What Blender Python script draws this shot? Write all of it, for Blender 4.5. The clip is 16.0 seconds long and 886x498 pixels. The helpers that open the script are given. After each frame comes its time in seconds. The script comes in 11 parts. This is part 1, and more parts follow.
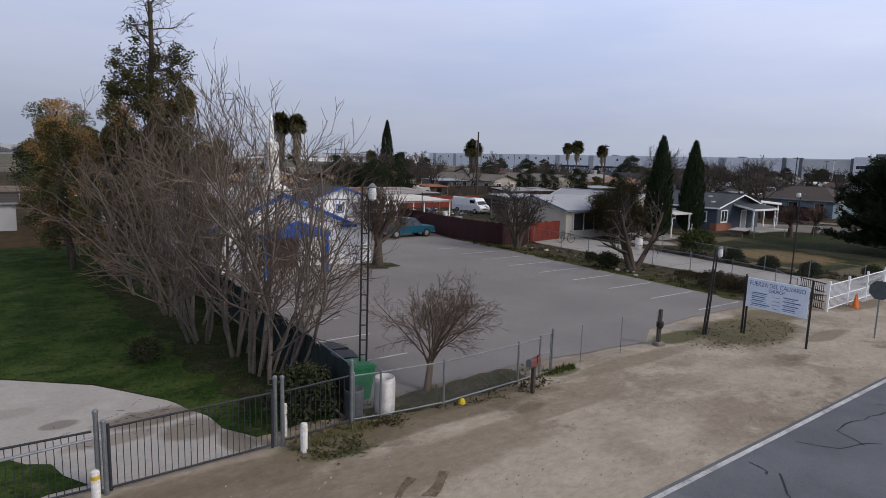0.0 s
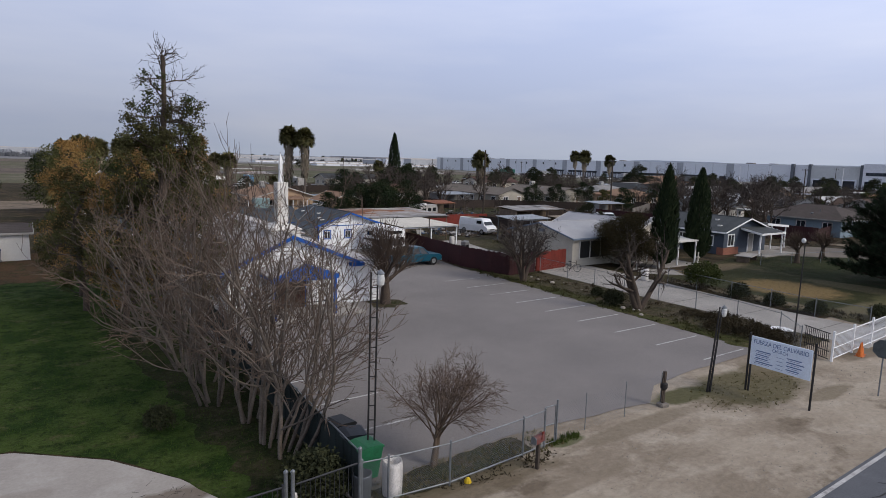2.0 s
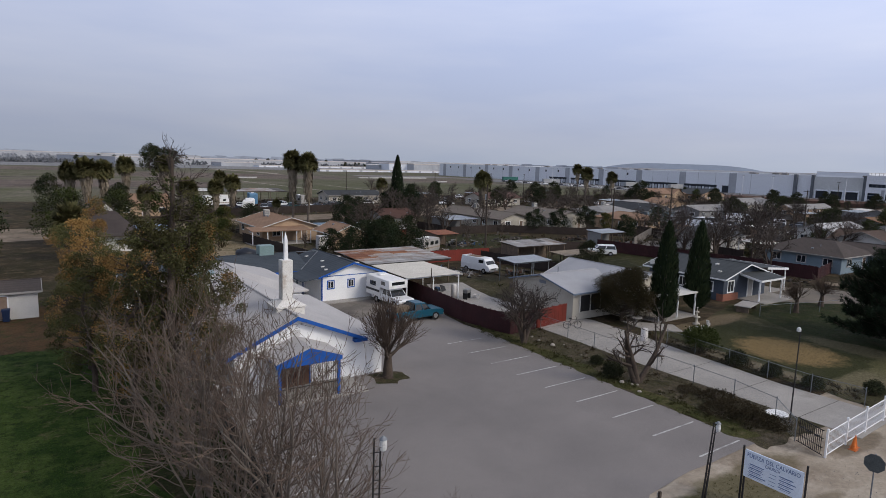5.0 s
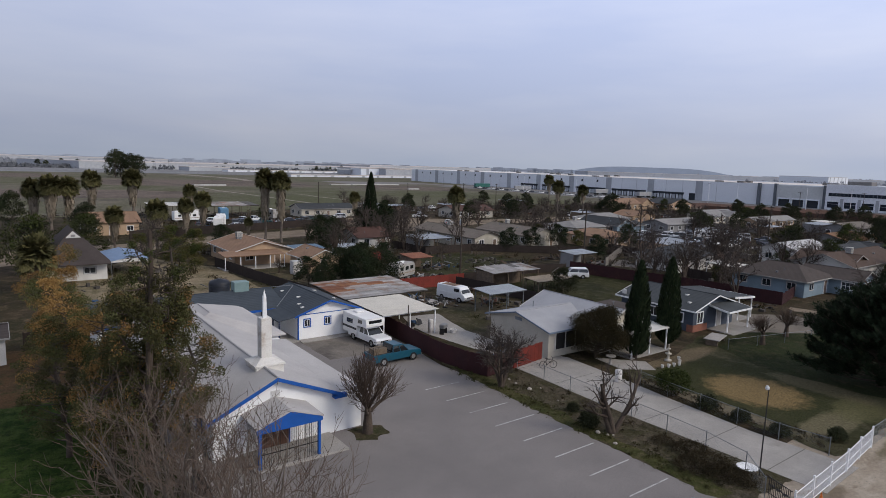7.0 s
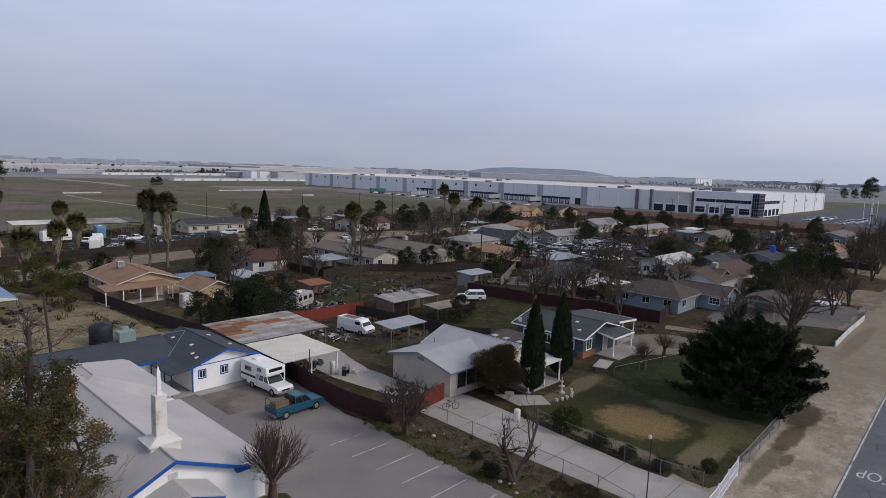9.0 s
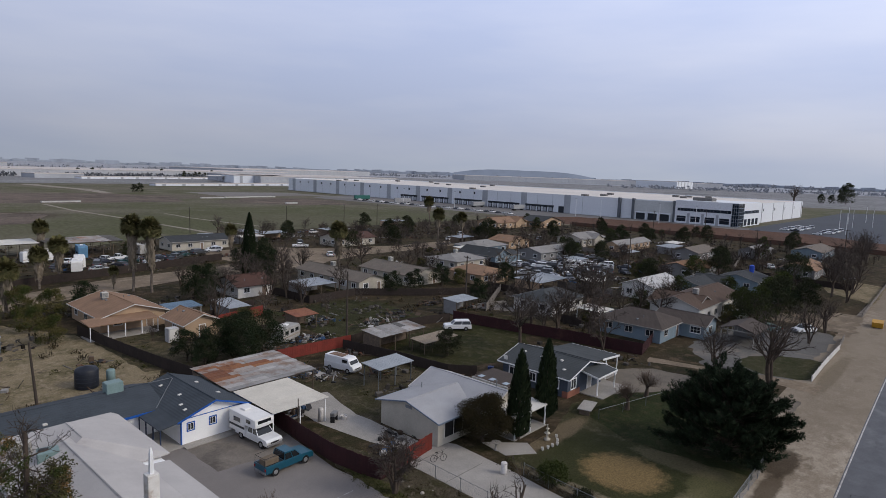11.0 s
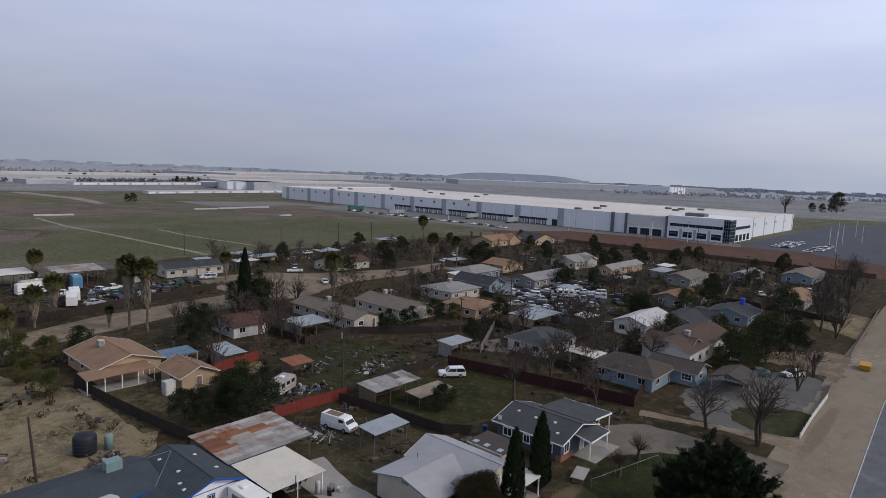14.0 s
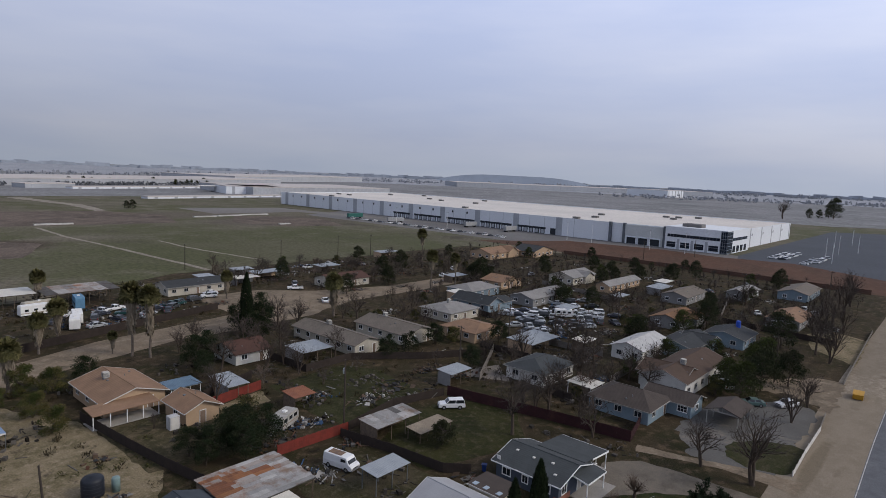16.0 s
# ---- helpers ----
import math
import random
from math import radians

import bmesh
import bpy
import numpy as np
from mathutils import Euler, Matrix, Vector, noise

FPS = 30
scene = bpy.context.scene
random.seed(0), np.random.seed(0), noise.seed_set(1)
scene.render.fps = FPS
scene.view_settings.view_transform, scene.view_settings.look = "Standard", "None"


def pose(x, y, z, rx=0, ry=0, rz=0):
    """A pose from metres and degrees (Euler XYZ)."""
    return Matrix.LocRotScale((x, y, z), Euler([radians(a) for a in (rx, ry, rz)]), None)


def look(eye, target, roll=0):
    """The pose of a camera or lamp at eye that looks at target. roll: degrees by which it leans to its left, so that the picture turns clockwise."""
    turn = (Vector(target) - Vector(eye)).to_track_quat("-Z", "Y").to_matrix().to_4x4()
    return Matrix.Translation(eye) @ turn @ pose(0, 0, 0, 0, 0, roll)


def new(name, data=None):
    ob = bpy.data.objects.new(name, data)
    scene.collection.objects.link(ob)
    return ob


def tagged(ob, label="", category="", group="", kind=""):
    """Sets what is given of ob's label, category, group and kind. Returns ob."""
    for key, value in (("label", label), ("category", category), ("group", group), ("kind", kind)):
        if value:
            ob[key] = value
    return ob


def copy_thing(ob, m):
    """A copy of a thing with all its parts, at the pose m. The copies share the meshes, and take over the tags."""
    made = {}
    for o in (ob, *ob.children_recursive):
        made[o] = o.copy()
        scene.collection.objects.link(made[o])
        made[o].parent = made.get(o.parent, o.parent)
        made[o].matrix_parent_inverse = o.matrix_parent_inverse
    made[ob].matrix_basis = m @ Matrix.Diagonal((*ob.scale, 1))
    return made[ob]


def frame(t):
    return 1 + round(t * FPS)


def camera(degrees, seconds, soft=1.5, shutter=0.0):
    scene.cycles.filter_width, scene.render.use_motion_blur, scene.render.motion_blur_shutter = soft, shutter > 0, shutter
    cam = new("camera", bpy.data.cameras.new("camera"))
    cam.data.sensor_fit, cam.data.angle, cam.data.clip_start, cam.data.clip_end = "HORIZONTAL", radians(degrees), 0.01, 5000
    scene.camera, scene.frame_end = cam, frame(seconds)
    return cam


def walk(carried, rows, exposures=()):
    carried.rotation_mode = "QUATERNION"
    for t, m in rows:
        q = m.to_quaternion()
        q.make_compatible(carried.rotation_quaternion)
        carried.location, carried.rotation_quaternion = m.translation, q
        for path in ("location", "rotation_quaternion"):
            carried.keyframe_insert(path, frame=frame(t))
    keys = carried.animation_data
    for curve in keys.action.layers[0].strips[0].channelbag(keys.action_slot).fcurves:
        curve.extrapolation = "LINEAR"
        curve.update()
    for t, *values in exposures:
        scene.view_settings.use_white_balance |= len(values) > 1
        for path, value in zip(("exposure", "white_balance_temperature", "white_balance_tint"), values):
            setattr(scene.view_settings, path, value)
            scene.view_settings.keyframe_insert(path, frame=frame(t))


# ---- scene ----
cam = camera(71.9, 16.0, soft=0.55)
METRES, EYE, TILT, LEAN, TURN = 34.65, 7.0, -8.4, -1.6, -35.0
ROWS = [
    (0.0, 0.0, 0.0, 0.0, -0.0, 0.0, -0.0),
    (0.5, -0.0004, -0.0017, 0.009, 0.17, 0.01, -0.05),
    (1.0, 0.0002, -0.0047, 0.0236, 0.39, 0.06, -0.08),
    (1.5, 0.0003, -0.0086, 0.0447, 0.5, 0.14, -0.1),
    (2.0, 0.0003, -0.0115, 0.068, 0.66, 0.21, -0.11),
    (2.5, 0.0012, -0.0136, 0.0897, 0.77, 0.25, -0.16),
    (3.0, 0.0012, -0.0166, 0.1116, 0.85, 0.29, -0.17),
    (3.5, 0.0047, -0.0203, 0.1317, 0.91, 0.32, -0.2),
    (4.0, 0.0039, -0.0243, 0.154, 1.0, 0.35, -0.23),
    (6.5, -0.0059, -0.0421, 0.2901, -0.26, 0.6, -0.12),
    (7.0, -0.0114, -0.0446, 0.3115, -1.7, 0.59, 0.07),
    (7.5, -0.0135, -0.0485, 0.3412, -2.28, 0.6, 0.13),
    (8.0, -0.0141, -0.0527, 0.3718, -4.6, 0.59, 0.45),
    (8.5, -0.0196, -0.0576, 0.4013, -9.65, 0.49, 1.14),
    (9.0, -0.0238, -0.0622, 0.4347, -11.36, 0.45, 1.33),
    (11.5, -0.0388, -0.0926, 0.6163, -13.06, 0.52, 1.38),
    (12.0, -0.0409, -0.0982, 0.6534, -13.2, 0.53, 1.35),
    (12.5, -0.0432, -0.1014, 0.6908, -13.29, 0.56, 1.31),
    (13.0, -0.0442, -0.1061, 0.7308, -13.34, 0.57, 1.27),
    (13.5, -0.0451, -0.1111, 0.7713, -13.4, 0.6, 1.24),
    (14.0, -0.0466, -0.1187, 0.8127, -13.49, 0.62, 1.21),
    (14.5, -0.0483, -0.1257, 0.8537, -13.51, 0.65, 1.15),
    (15.0, -0.0517, -0.1384, 0.8945, -13.54, 0.66, 1.12),
    (15.5, -0.0597, -0.1541, 0.9359, -13.58, 0.67, 1.07),
    (16.0, -0.0651, -0.1668, 0.9795, -13.66, 0.68, 1.04),
]
walk(cam, [(t, pose(0, 0, EYE, TILT, LEAN, TURN) @ pose(METRES * x, METRES * y, METRES * z, 90 + pitch, roll, yaw)) for t, x, y, z, yaw, pitch, roll in ROWS],
     exposures=[(0.0, 0.08), (4.0, 0.06), (8.0, 0.0), (12.0, -0.08), (16.0, -0.12)])

# ---------------------------------------------------------------- world and sun
SUN_AZ, SUN_EL = -62.0, 36.0          # degrees: direction to the sun from +x, height
world = bpy.data.worlds.new("overcast_sky")
scene.world = world
world.use_nodes = True
wn, wl = world.node_tree.nodes, world.node_tree.links
wn.clear()
w_out = wn.new("ShaderNodeOutputWorld")
w_bg = wn.new("ShaderNodeBackground")
w_sky = wn.new("ShaderNodeTexSky")
w_sky.sky_type = "NISHITA"
w_sky.sun_disc = False
w_sky.sun_elevation = radians(SUN_EL)
w_sky.sun_rotation = radians(90 - SUN_AZ)
w_sky.air_density, w_sky.dust_density, w_sky.ozone_density = 1.0, 4.0, 2.0
w_dim = wn.new("ShaderNodeMix"); w_dim.data_type = "RGBA"; w_dim.blend_type = "MULTIPLY"
w_dim.inputs["Factor"].default_value = 1.0
w_dim.inputs["B"].default_value = (0.10, 0.10, 0.10, 1)
wl.new(w_sky.outputs["Color"], w_dim.inputs["A"])
w_tc = wn.new("ShaderNodeTexCoord")
w_sep = wn.new("ShaderNodeSeparateXYZ")
wl.new(w_tc.outputs["Generated"], w_sep.inputs[0])
w_ramp = wn.new("ShaderNodeValToRGB")
CLOUD = [(0.0, (0.395, 0.435, 0.53)), (0.05, (0.418, 0.452, 0.572)), (0.13, (0.482, 0.528, 0.695)),
         (0.26, (0.59, 0.65, 0.87)), (0.36, (0.54, 0.58, 0.74)), (1.0, (0.33, 0.355, 0.43))]
while len(w_ramp.color_ramp.elements) < len(CLOUD):
    w_ramp.color_ramp.elements.new(0.5)
for el, (at, col) in zip(w_ramp.color_ramp.elements, CLOUD):
    el.position, el.color = at, (*col, 1)
wl.new(w_sep.outputs["Z"], w_ramp.inputs["Fac"])
w_map = wn.new("ShaderNodeMapping")
w_map.inputs["Scale"].default_value = (1.0, 1.0, 5.5)
wl.new(w_tc.outputs["Generated"], w_map.inputs["Vector"])
w_noise = wn.new("ShaderNodeTexNoise")
w_noise.inputs["Scale"].default_value = 2.2
w_noise.inputs["Detail"].default_value = 5.0
w_noise.inputs["Roughness"].default_value = 0.5
wl.new(w_map.outputs["Vector"], w_noise.inputs["Vector"])
w_cr = wn.new("ShaderNodeValToRGB")
w_cr.color_ramp.elements[0].position, w_cr.color_ramp.elements[0].color = 0.34, (0.885, 0.915, 0.965, 1)
w_cr.color_ramp.elements[1].position, w_cr.color_ramp.elements[1].color = 0.70, (1.10, 1.075, 1.03, 1)
wl.new(w_noise.outputs["Fac"], w_cr.inputs["Fac"])
w_cl = wn.new("ShaderNodeMix"); w_cl.data_type = "RGBA"; w_cl.blend_type = "MULTIPLY"
w_cl.inputs["Factor"].default_value = 1.0
wl.new(w_ramp.outputs["Color"], w_cl.inputs["A"])
wl.new(w_cr.outputs["Color"], w_cl.inputs["B"])
w_mix = wn.new("ShaderNodeMix"); w_mix.data_type = "RGBA"
w_mix.inputs["Factor"].default_value = 0.88
wl.new(w_dim.outputs["Result"], w_mix.inputs["A"])
wl.new(w_cl.outputs["Result"], w_mix.inputs["B"])
# the hidden sun brightens its side of the cloud
w_dot = wn.new("ShaderNodeVectorMath"); w_dot.operation = "DOT_PRODUCT"
w_dot.inputs[1].default_value = (math.cos(radians(SUN_AZ)), math.sin(radians(SUN_AZ)), 0.0)
wl.new(w_tc.outputs["Generated"], w_dot.inputs[0])
w_mr = wn.new("ShaderNodeMapRange")
w_mr.inputs["From Min"].default_value, w_mr.inputs["From Max"].default_value = -1.0, 0.8
w_mr.inputs["To Min"].default_value, w_mr.inputs["To Max"].default_value = 0.92, 1.45
wl.new(w_dot.outputs["Value"], w_mr.inputs["Value"])
w_gl = wn.new("ShaderNodeMix"); w_gl.data_type = "RGBA"; w_gl.blend_type = "MULTIPLY"
w_gl.inputs["Factor"].default_value = 1.0
wl.new(w_mix.outputs["Result"], w_gl.inputs["A"])
wl.new(w_mr.outputs["Result"], w_gl.inputs["B"])
wl.new(w_gl.outputs["Result"], w_bg.inputs["Color"])
w_bg.inputs["Strength"].default_value = 1.0
wl.new(w_bg.outputs["Background"], w_out.inputs["Surface"])

sun_data = bpy.data.lights.new("sun", "SUN")
sun_data.energy = 1.7
sun_data.angle = radians(20)
sun_data.color = (1.0, 0.91, 0.79)
sun = new("sun", sun_data)
_d = Vector((math.cos(radians(SUN_AZ)) * math.cos(radians(SUN_EL)), math.sin(radians(SUN_AZ)) * math.cos(radians(SUN_EL)), math.sin(radians(SUN_EL))))
sun.matrix_world = look(_d * 100, (0, 0, 0))

# ---------------------------------------------------------------- materials
MATS = {}


def surface(name, a, b=None, scale=4.0, rough=0.85, metal=0.0, bump=0.15, fine=60.0, vary=0.0, stains=None, stain_at=0.62,
            coords="Object", spec=0.3, wave=None, dark=0.75):
    """A surface of two colours mixed by broad noise, with fine grain, relief, and stains of a third colour."""
    if name in MATS:
        return MATS[name]
    m = bpy.data.materials.new(name)
    m.use_nodes = True
    nt = m.node_tree
    n, l = nt.nodes, nt.links
    bs = n["Principled BSDF"]
    bs.inputs["Roughness"].default_value = rough
    bs.inputs["Metallic"].default_value = metal
    bs.inputs["Specular IOR Level"].default_value = spec
    b = b or tuple(c * 0.8 for c in a)
    if coords == "World":
        src = n.new("ShaderNodeNewGeometry").outputs["Position"]
    else:
        src = n.new("ShaderNodeTexCoord").outputs["Object"]
    broad = n.new("ShaderNodeTexNoise")
    broad.inputs["Scale"].default_value = scale
    broad.inputs["Detail"].default_value = 6
    broad.inputs["Roughness"].default_value = 0.62
    l.new(src, broad.inputs["Vector"])
    r1 = n.new("ShaderNodeMapRange")
    r1.inputs["From Min"].default_value, r1.inputs["From Max"].default_value = 0.36, 0.64
    l.new(broad.outputs["Fac"], r1.inputs["Value"])
    mx = n.new("ShaderNodeMix"); mx.data_type = "RGBA"
    mx.inputs["A"].default_value, mx.inputs["B"].default_value = (*a, 1), (*b, 1)
    l.new(r1.outputs["Result"], mx.inputs["Factor"])
    col = mx.outputs["Result"]
    grain = n.new("ShaderNodeTexNoise")
    grain.inputs["Scale"].default_value = fine
    grain.inputs["Detail"].default_value = 4
    l.new(src, grain.inputs["Vector"])
    r2 = n.new("ShaderNodeMapRange")
    r2.inputs["From Min"].default_value, r2.inputs["From Max"].default_value = 0.3, 0.7
    r2.inputs["To Min"].default_value, r2.inputs["To Max"].default_value = dark, 1.12
    l.new(grain.outputs["Fac"], r2.inputs["Value"])
    g = n.new("ShaderNodeMix"); g.data_type = "RGBA"; g.blend_type = "MULTIPLY"
    g.inputs["Factor"].default_value = 1.0
    l.new(col, g.inputs["A"]); l.new(r2.outputs["Result"], g.inputs["B"])
    col = g.outputs["Result"]
    if stains:
        st = n.new("ShaderNodeTexNoise")
        st.inputs["Scale"].default_value = scale * 0.45
        st.inputs["Detail"].default_value = 8
        st.inputs["Roughness"].default_value = 0.7
        off = n.new("ShaderNodeVectorMath"); off.operation = "ADD"
        off.inputs[1].default_value = (17.3, 5.1, 9.7)
        l.new(src, off.inputs[0]); l.new(off.outputs[0], st.inputs["Vector"])
        r3 = n.new("ShaderNodeMapRange")
        r3.inputs["From Min"].default_value, r3.inputs["From Max"].default_value = stain_at - 0.06, stain_at + 0.06
        l.new(st.outputs["Fac"], r3.inputs["Value"])
        s = n.new("ShaderNodeMix"); s.data_type = "RGBA"
        s.inputs["B"].default_value = (*stains, 1)
        l.new(r3.outputs["Result"], s.inputs["Factor"]); l.new(col, s.inputs["A"])
        col = s.outputs["Result"]
    if vary:
        oi = n.new("ShaderNodeObjectInfo")
        hs = n.new("ShaderNodeHueSaturation")
        r4 = n.new("ShaderNodeMapRange")
        r4.inputs["To Min"].default_value, r4.inputs["To Max"].default_value = 1 - vary, 1 + vary
        l.new(oi.outputs["Random"], r4.inputs["Value"])
        l.new(r4.outputs["Result"], hs.inputs["Value"]); l.new(col, hs.inputs["Color"])
        col = hs.outputs["Color"]
    l.new(col, bs.inputs["Base Color"])
    if bump:
        bp = n.new("ShaderNodeBump")
        bp.inputs["Strength"].default_value = bump
        bp.inputs["Distance"].default_value = 0.03
        l.new(grain.outputs["Fac"], bp.inputs["Height"])
        if wave:
            wv = n.new("ShaderNodeTexWave")
            wv.bands_direction = wave[0]
            wv.inputs["Scale"].default_value = wave[1]
            wv.inputs["Distortion"].default_value = 0.15
            l.new(src, wv.inputs["Vector"])
            bp2 = n.new("ShaderNodeBump")
            bp2.inputs["Strength"].default_value = wave[2]
            bp2.inputs["Distance"].default_value = 0.05
            l.new(wv.outputs["Fac"], bp2.inputs["Height"])
            l.new(bp2.outputs["Normal"], bp.inputs["Normal"])
        l.new(bp.outputs["Normal"], bs.inputs["Normal"])
    MATS[name] = m
    return m


def leaf_surface(name, a, b, rough=0.8):
    """Foliage: colour differs from leaf clump to leaf clump."""
    if name in MATS:
        return MATS[name]
    m = bpy.data.materials.new(name)
    m.use_nodes = True
    n, l = m.node_tree.nodes, m.node_tree.links
    bs = n["Principled BSDF"]
    bs.inputs["Roughness"].default_value = rough
    bs.inputs["Specular IOR Level"].default_value = 0.08
    geo = n.new("ShaderNodeNewGeometry")
    mx = n.new("ShaderNodeMix"); mx.data_type = "RGBA"
    mx.inputs["A"].default_value, mx.inputs["B"].default_value = (*a, 1), (*b, 1)
    l.new(geo.outputs["Random Per Island"], mx.inputs["Factor"])
    ob = n.new("ShaderNodeObjectInfo")
    hs = n.new("ShaderNodeHueSaturation")
    mr = n.new("ShaderNodeMapRange")
    mr.inputs["To Min"].default_value, mr.inputs["To Max"].default_value = 0.75, 1.2
    l.new(ob.outputs["Random"], mr.inputs["Value"])
    l.new(mr.outputs["Result"], hs.inputs["Value"])
    l.new(mx.outputs["Result"], hs.inputs["Color"])
    l.new(hs.outputs["Color"], bs.inputs["Base Color"])
    MATS[name] = m
    return m


def ground_mix(name, cols, s1=0.12, s2=0.9, fine=14.0, bump=0.5, cut=(0.42, 0.58), grain_span=(0.55, 1.25), stretch=None, spots=()):
    """Mixed ground: dirt, dry grass and green growth in drifts, with clods and tufts."""
    if name in MATS:
        return MATS[name]
    m = bpy.data.materials.new(name)
    m.use_nodes = True
    n, l = m.node_tree.nodes, m.node_tree.links
    bs = n["Principled BSDF"]
    bs.inputs["Roughness"].default_value = 0.95
    bs.inputs["Specular IOR Level"].default_value = 0.1
    pos = n.new("ShaderNodeNewGeometry").outputs["Position"]
    if stretch:
        sc = n.new("ShaderNodeVectorMath"); sc.operation = "MULTIPLY"
        sc.inputs[1].default_value = stretch
        l.new(pos, sc.inputs[0])
        pos = sc.outputs[0]

    def noise_at(scale, detail, shift):
        v = n.new("ShaderNodeVectorMath"); v.operation = "ADD"
        v.inputs[1].default_value = (shift, shift * 1.7, 0)
        l.new(pos, v.inputs[0])
        t = n.new("ShaderNodeTexNoise")
        t.inputs["Scale"].default_value = scale
        t.inputs["Detail"].default_value = detail
        t.inputs["Roughness"].default_value = 0.65
        l.new(v.outputs[0], t.inputs["Vector"])
        return t.outputs["Fac"]

    def step(fac, lo, hi):
        r = n.new("ShaderNodeMapRange")
        r.inputs["From Min"].default_value, r.inputs["From Max"].default_value = lo, hi
        l.new(fac, r.inputs["Value"])
        return r.outputs["Result"]

    def mix(fac, a, b):
        x = n.new("ShaderNodeMix"); x.data_type = "RGBA"
        l.new(fac, x.inputs["Factor"])
        for key, c in (("A", a), ("B", b)):
            if isinstance(c, tuple):
                x.inputs[key].default_value = (*c, 1)
            else:
                l.new(c, x.inputs[key])
        return x.outputs["Result"]

    world_pos = n.new("ShaderNodeNewGeometry").outputs["Position"]
    base = mix(step(noise_at(s1, 7, 3.0), *cut), cols[0], cols[1])
    base = mix(step(noise_at(s2, 6, 11.0), 0.5, 0.66), base, cols[2])
    if len(cols) > 3:
        base = mix(step(noise_at(s2 * 0.35, 8, 23.0), 0.58, 0.66), base, cols[3])
    for cx, cy, ra, rb, col, share in spots:          # worn or overgrown spots with frayed edges
        off = n.new("ShaderNodeVectorMath"); off.operation = "SUBTRACT"
        off.inputs[1].default_value = (cx, cy, 0)
        l.new(world_pos, off.inputs[0])
        shr = n.new("ShaderNodeVectorMath"); shr.operation = "MULTIPLY"
        shr.inputs[1].default_value = (1 / ra, 1 / rb, 0)
        l.new(off.outputs[0], shr.inputs[0])
        ln = n.new("ShaderNodeVectorMath"); ln.operation = "LENGTH"
        l.new(shr.outputs[0], ln.inputs[0])
        fray = n.new("ShaderNodeMath"); fray.operation = "MULTIPLY_ADD"
        fray.inputs[1].default_value = 0.8
        l.new(noise_at(1.1, 7, cx), fray.inputs[0])
        l.new(ln.outputs["Value"], fray.inputs[2])
        r = n.new("ShaderNodeMapRange")
        r.inputs["From Min"].default_value, r.inputs["From Max"].default_value = 1.12, 1.42
        r.inputs["To Min"].default_value, r.inputs["To Max"].default_value = share, 0.0
        l.new(fray.outputs[0], r.inputs["Value"])
        base = mix(r.outputs["Result"], base, col)
    grain = noise_at(fine, 5, 31.0)
    g = n.new("ShaderNodeMix"); g.data_type = "RGBA"; g.blend_type = "MULTIPLY"
    g.inputs["Factor"].default_value = 1.0
    r = n.new("ShaderNodeMapRange")
    r.inputs["From Min"].default_value, r.inputs["From Max"].default_value = 0.3, 0.7
    r.inputs["To Min"].default_value, r.inputs["To Max"].default_value = grain_span
    l.new(grain, r.inputs["Value"])
    l.new(base, g.inputs["A"]); l.new(r.outputs["Result"], g.inputs["B"])
    l.new(g.outputs["Result"], bs.inputs["Base Color"])
    bp = n.new("ShaderNodeBump")
    bp.inputs["Strength"].default_value, bp.inputs["Distance"].default_value = bump, 0.12
    l.new(grain, bp.inputs["Height"])
    l.new(bp.outputs["Normal"], bs.inputs["Normal"])
    MATS[name] = m
    return m


def glass(name="window_glass", tint=(0.02, 0.025, 0.03), rough=0.08):
    if name in MATS:
        return MATS[name]
    m = bpy.data.materials.new(name)
    m.use_nodes = True
    bs = m.node_tree.nodes["Principled BSDF"]
    bs.inputs["Base Color"].default_value = (*tint, 1)
    bs.inputs["Roughness"].default_value = rough
    bs.inputs["Specular IOR Level"].default_value = 0.6
    MATS[name] = m
    return m


ASPHALT = surface("asphalt_road", (0.125, 0.13, 0.145), (0.095, 0.10, 0.112), 0.5, 0.9, fine=35, coords="World", stains=(0.15, 0.155, 0.165), bump=0.2)
LOT = surface("asphalt_lot", (0.222, 0.204, 0.195), (0.18, 0.166, 0.16), 0.16, 0.92, fine=22, coords="World", stains=(0.10, 0.092, 0.088), stain_at=0.66, bump=0.2)
PAINT_LINE = surface("line_paint", (0.55, 0.55, 0.54), (0.36, 0.35, 0.34), 1.4, 0.8, fine=25, coords="World", stains=(0.2, 0.19, 0.19), stain_at=0.58)
CONCRETE = surface("concrete", (0.36, 0.34, 0.315), (0.29, 0.275, 0.255), 0.35, 0.9, fine=18, coords="World", stains=(0.22, 0.2, 0.18), stain_at=0.65)
LAWN = ground_mix("lawn_grass", [(0.022, 0.047, 0.008), (0.062, 0.092, 0.022), (0.014, 0.029, 0.006), (0.09, 0.09, 0.038)], 0.42, 1.9, 9.0, 1.0)
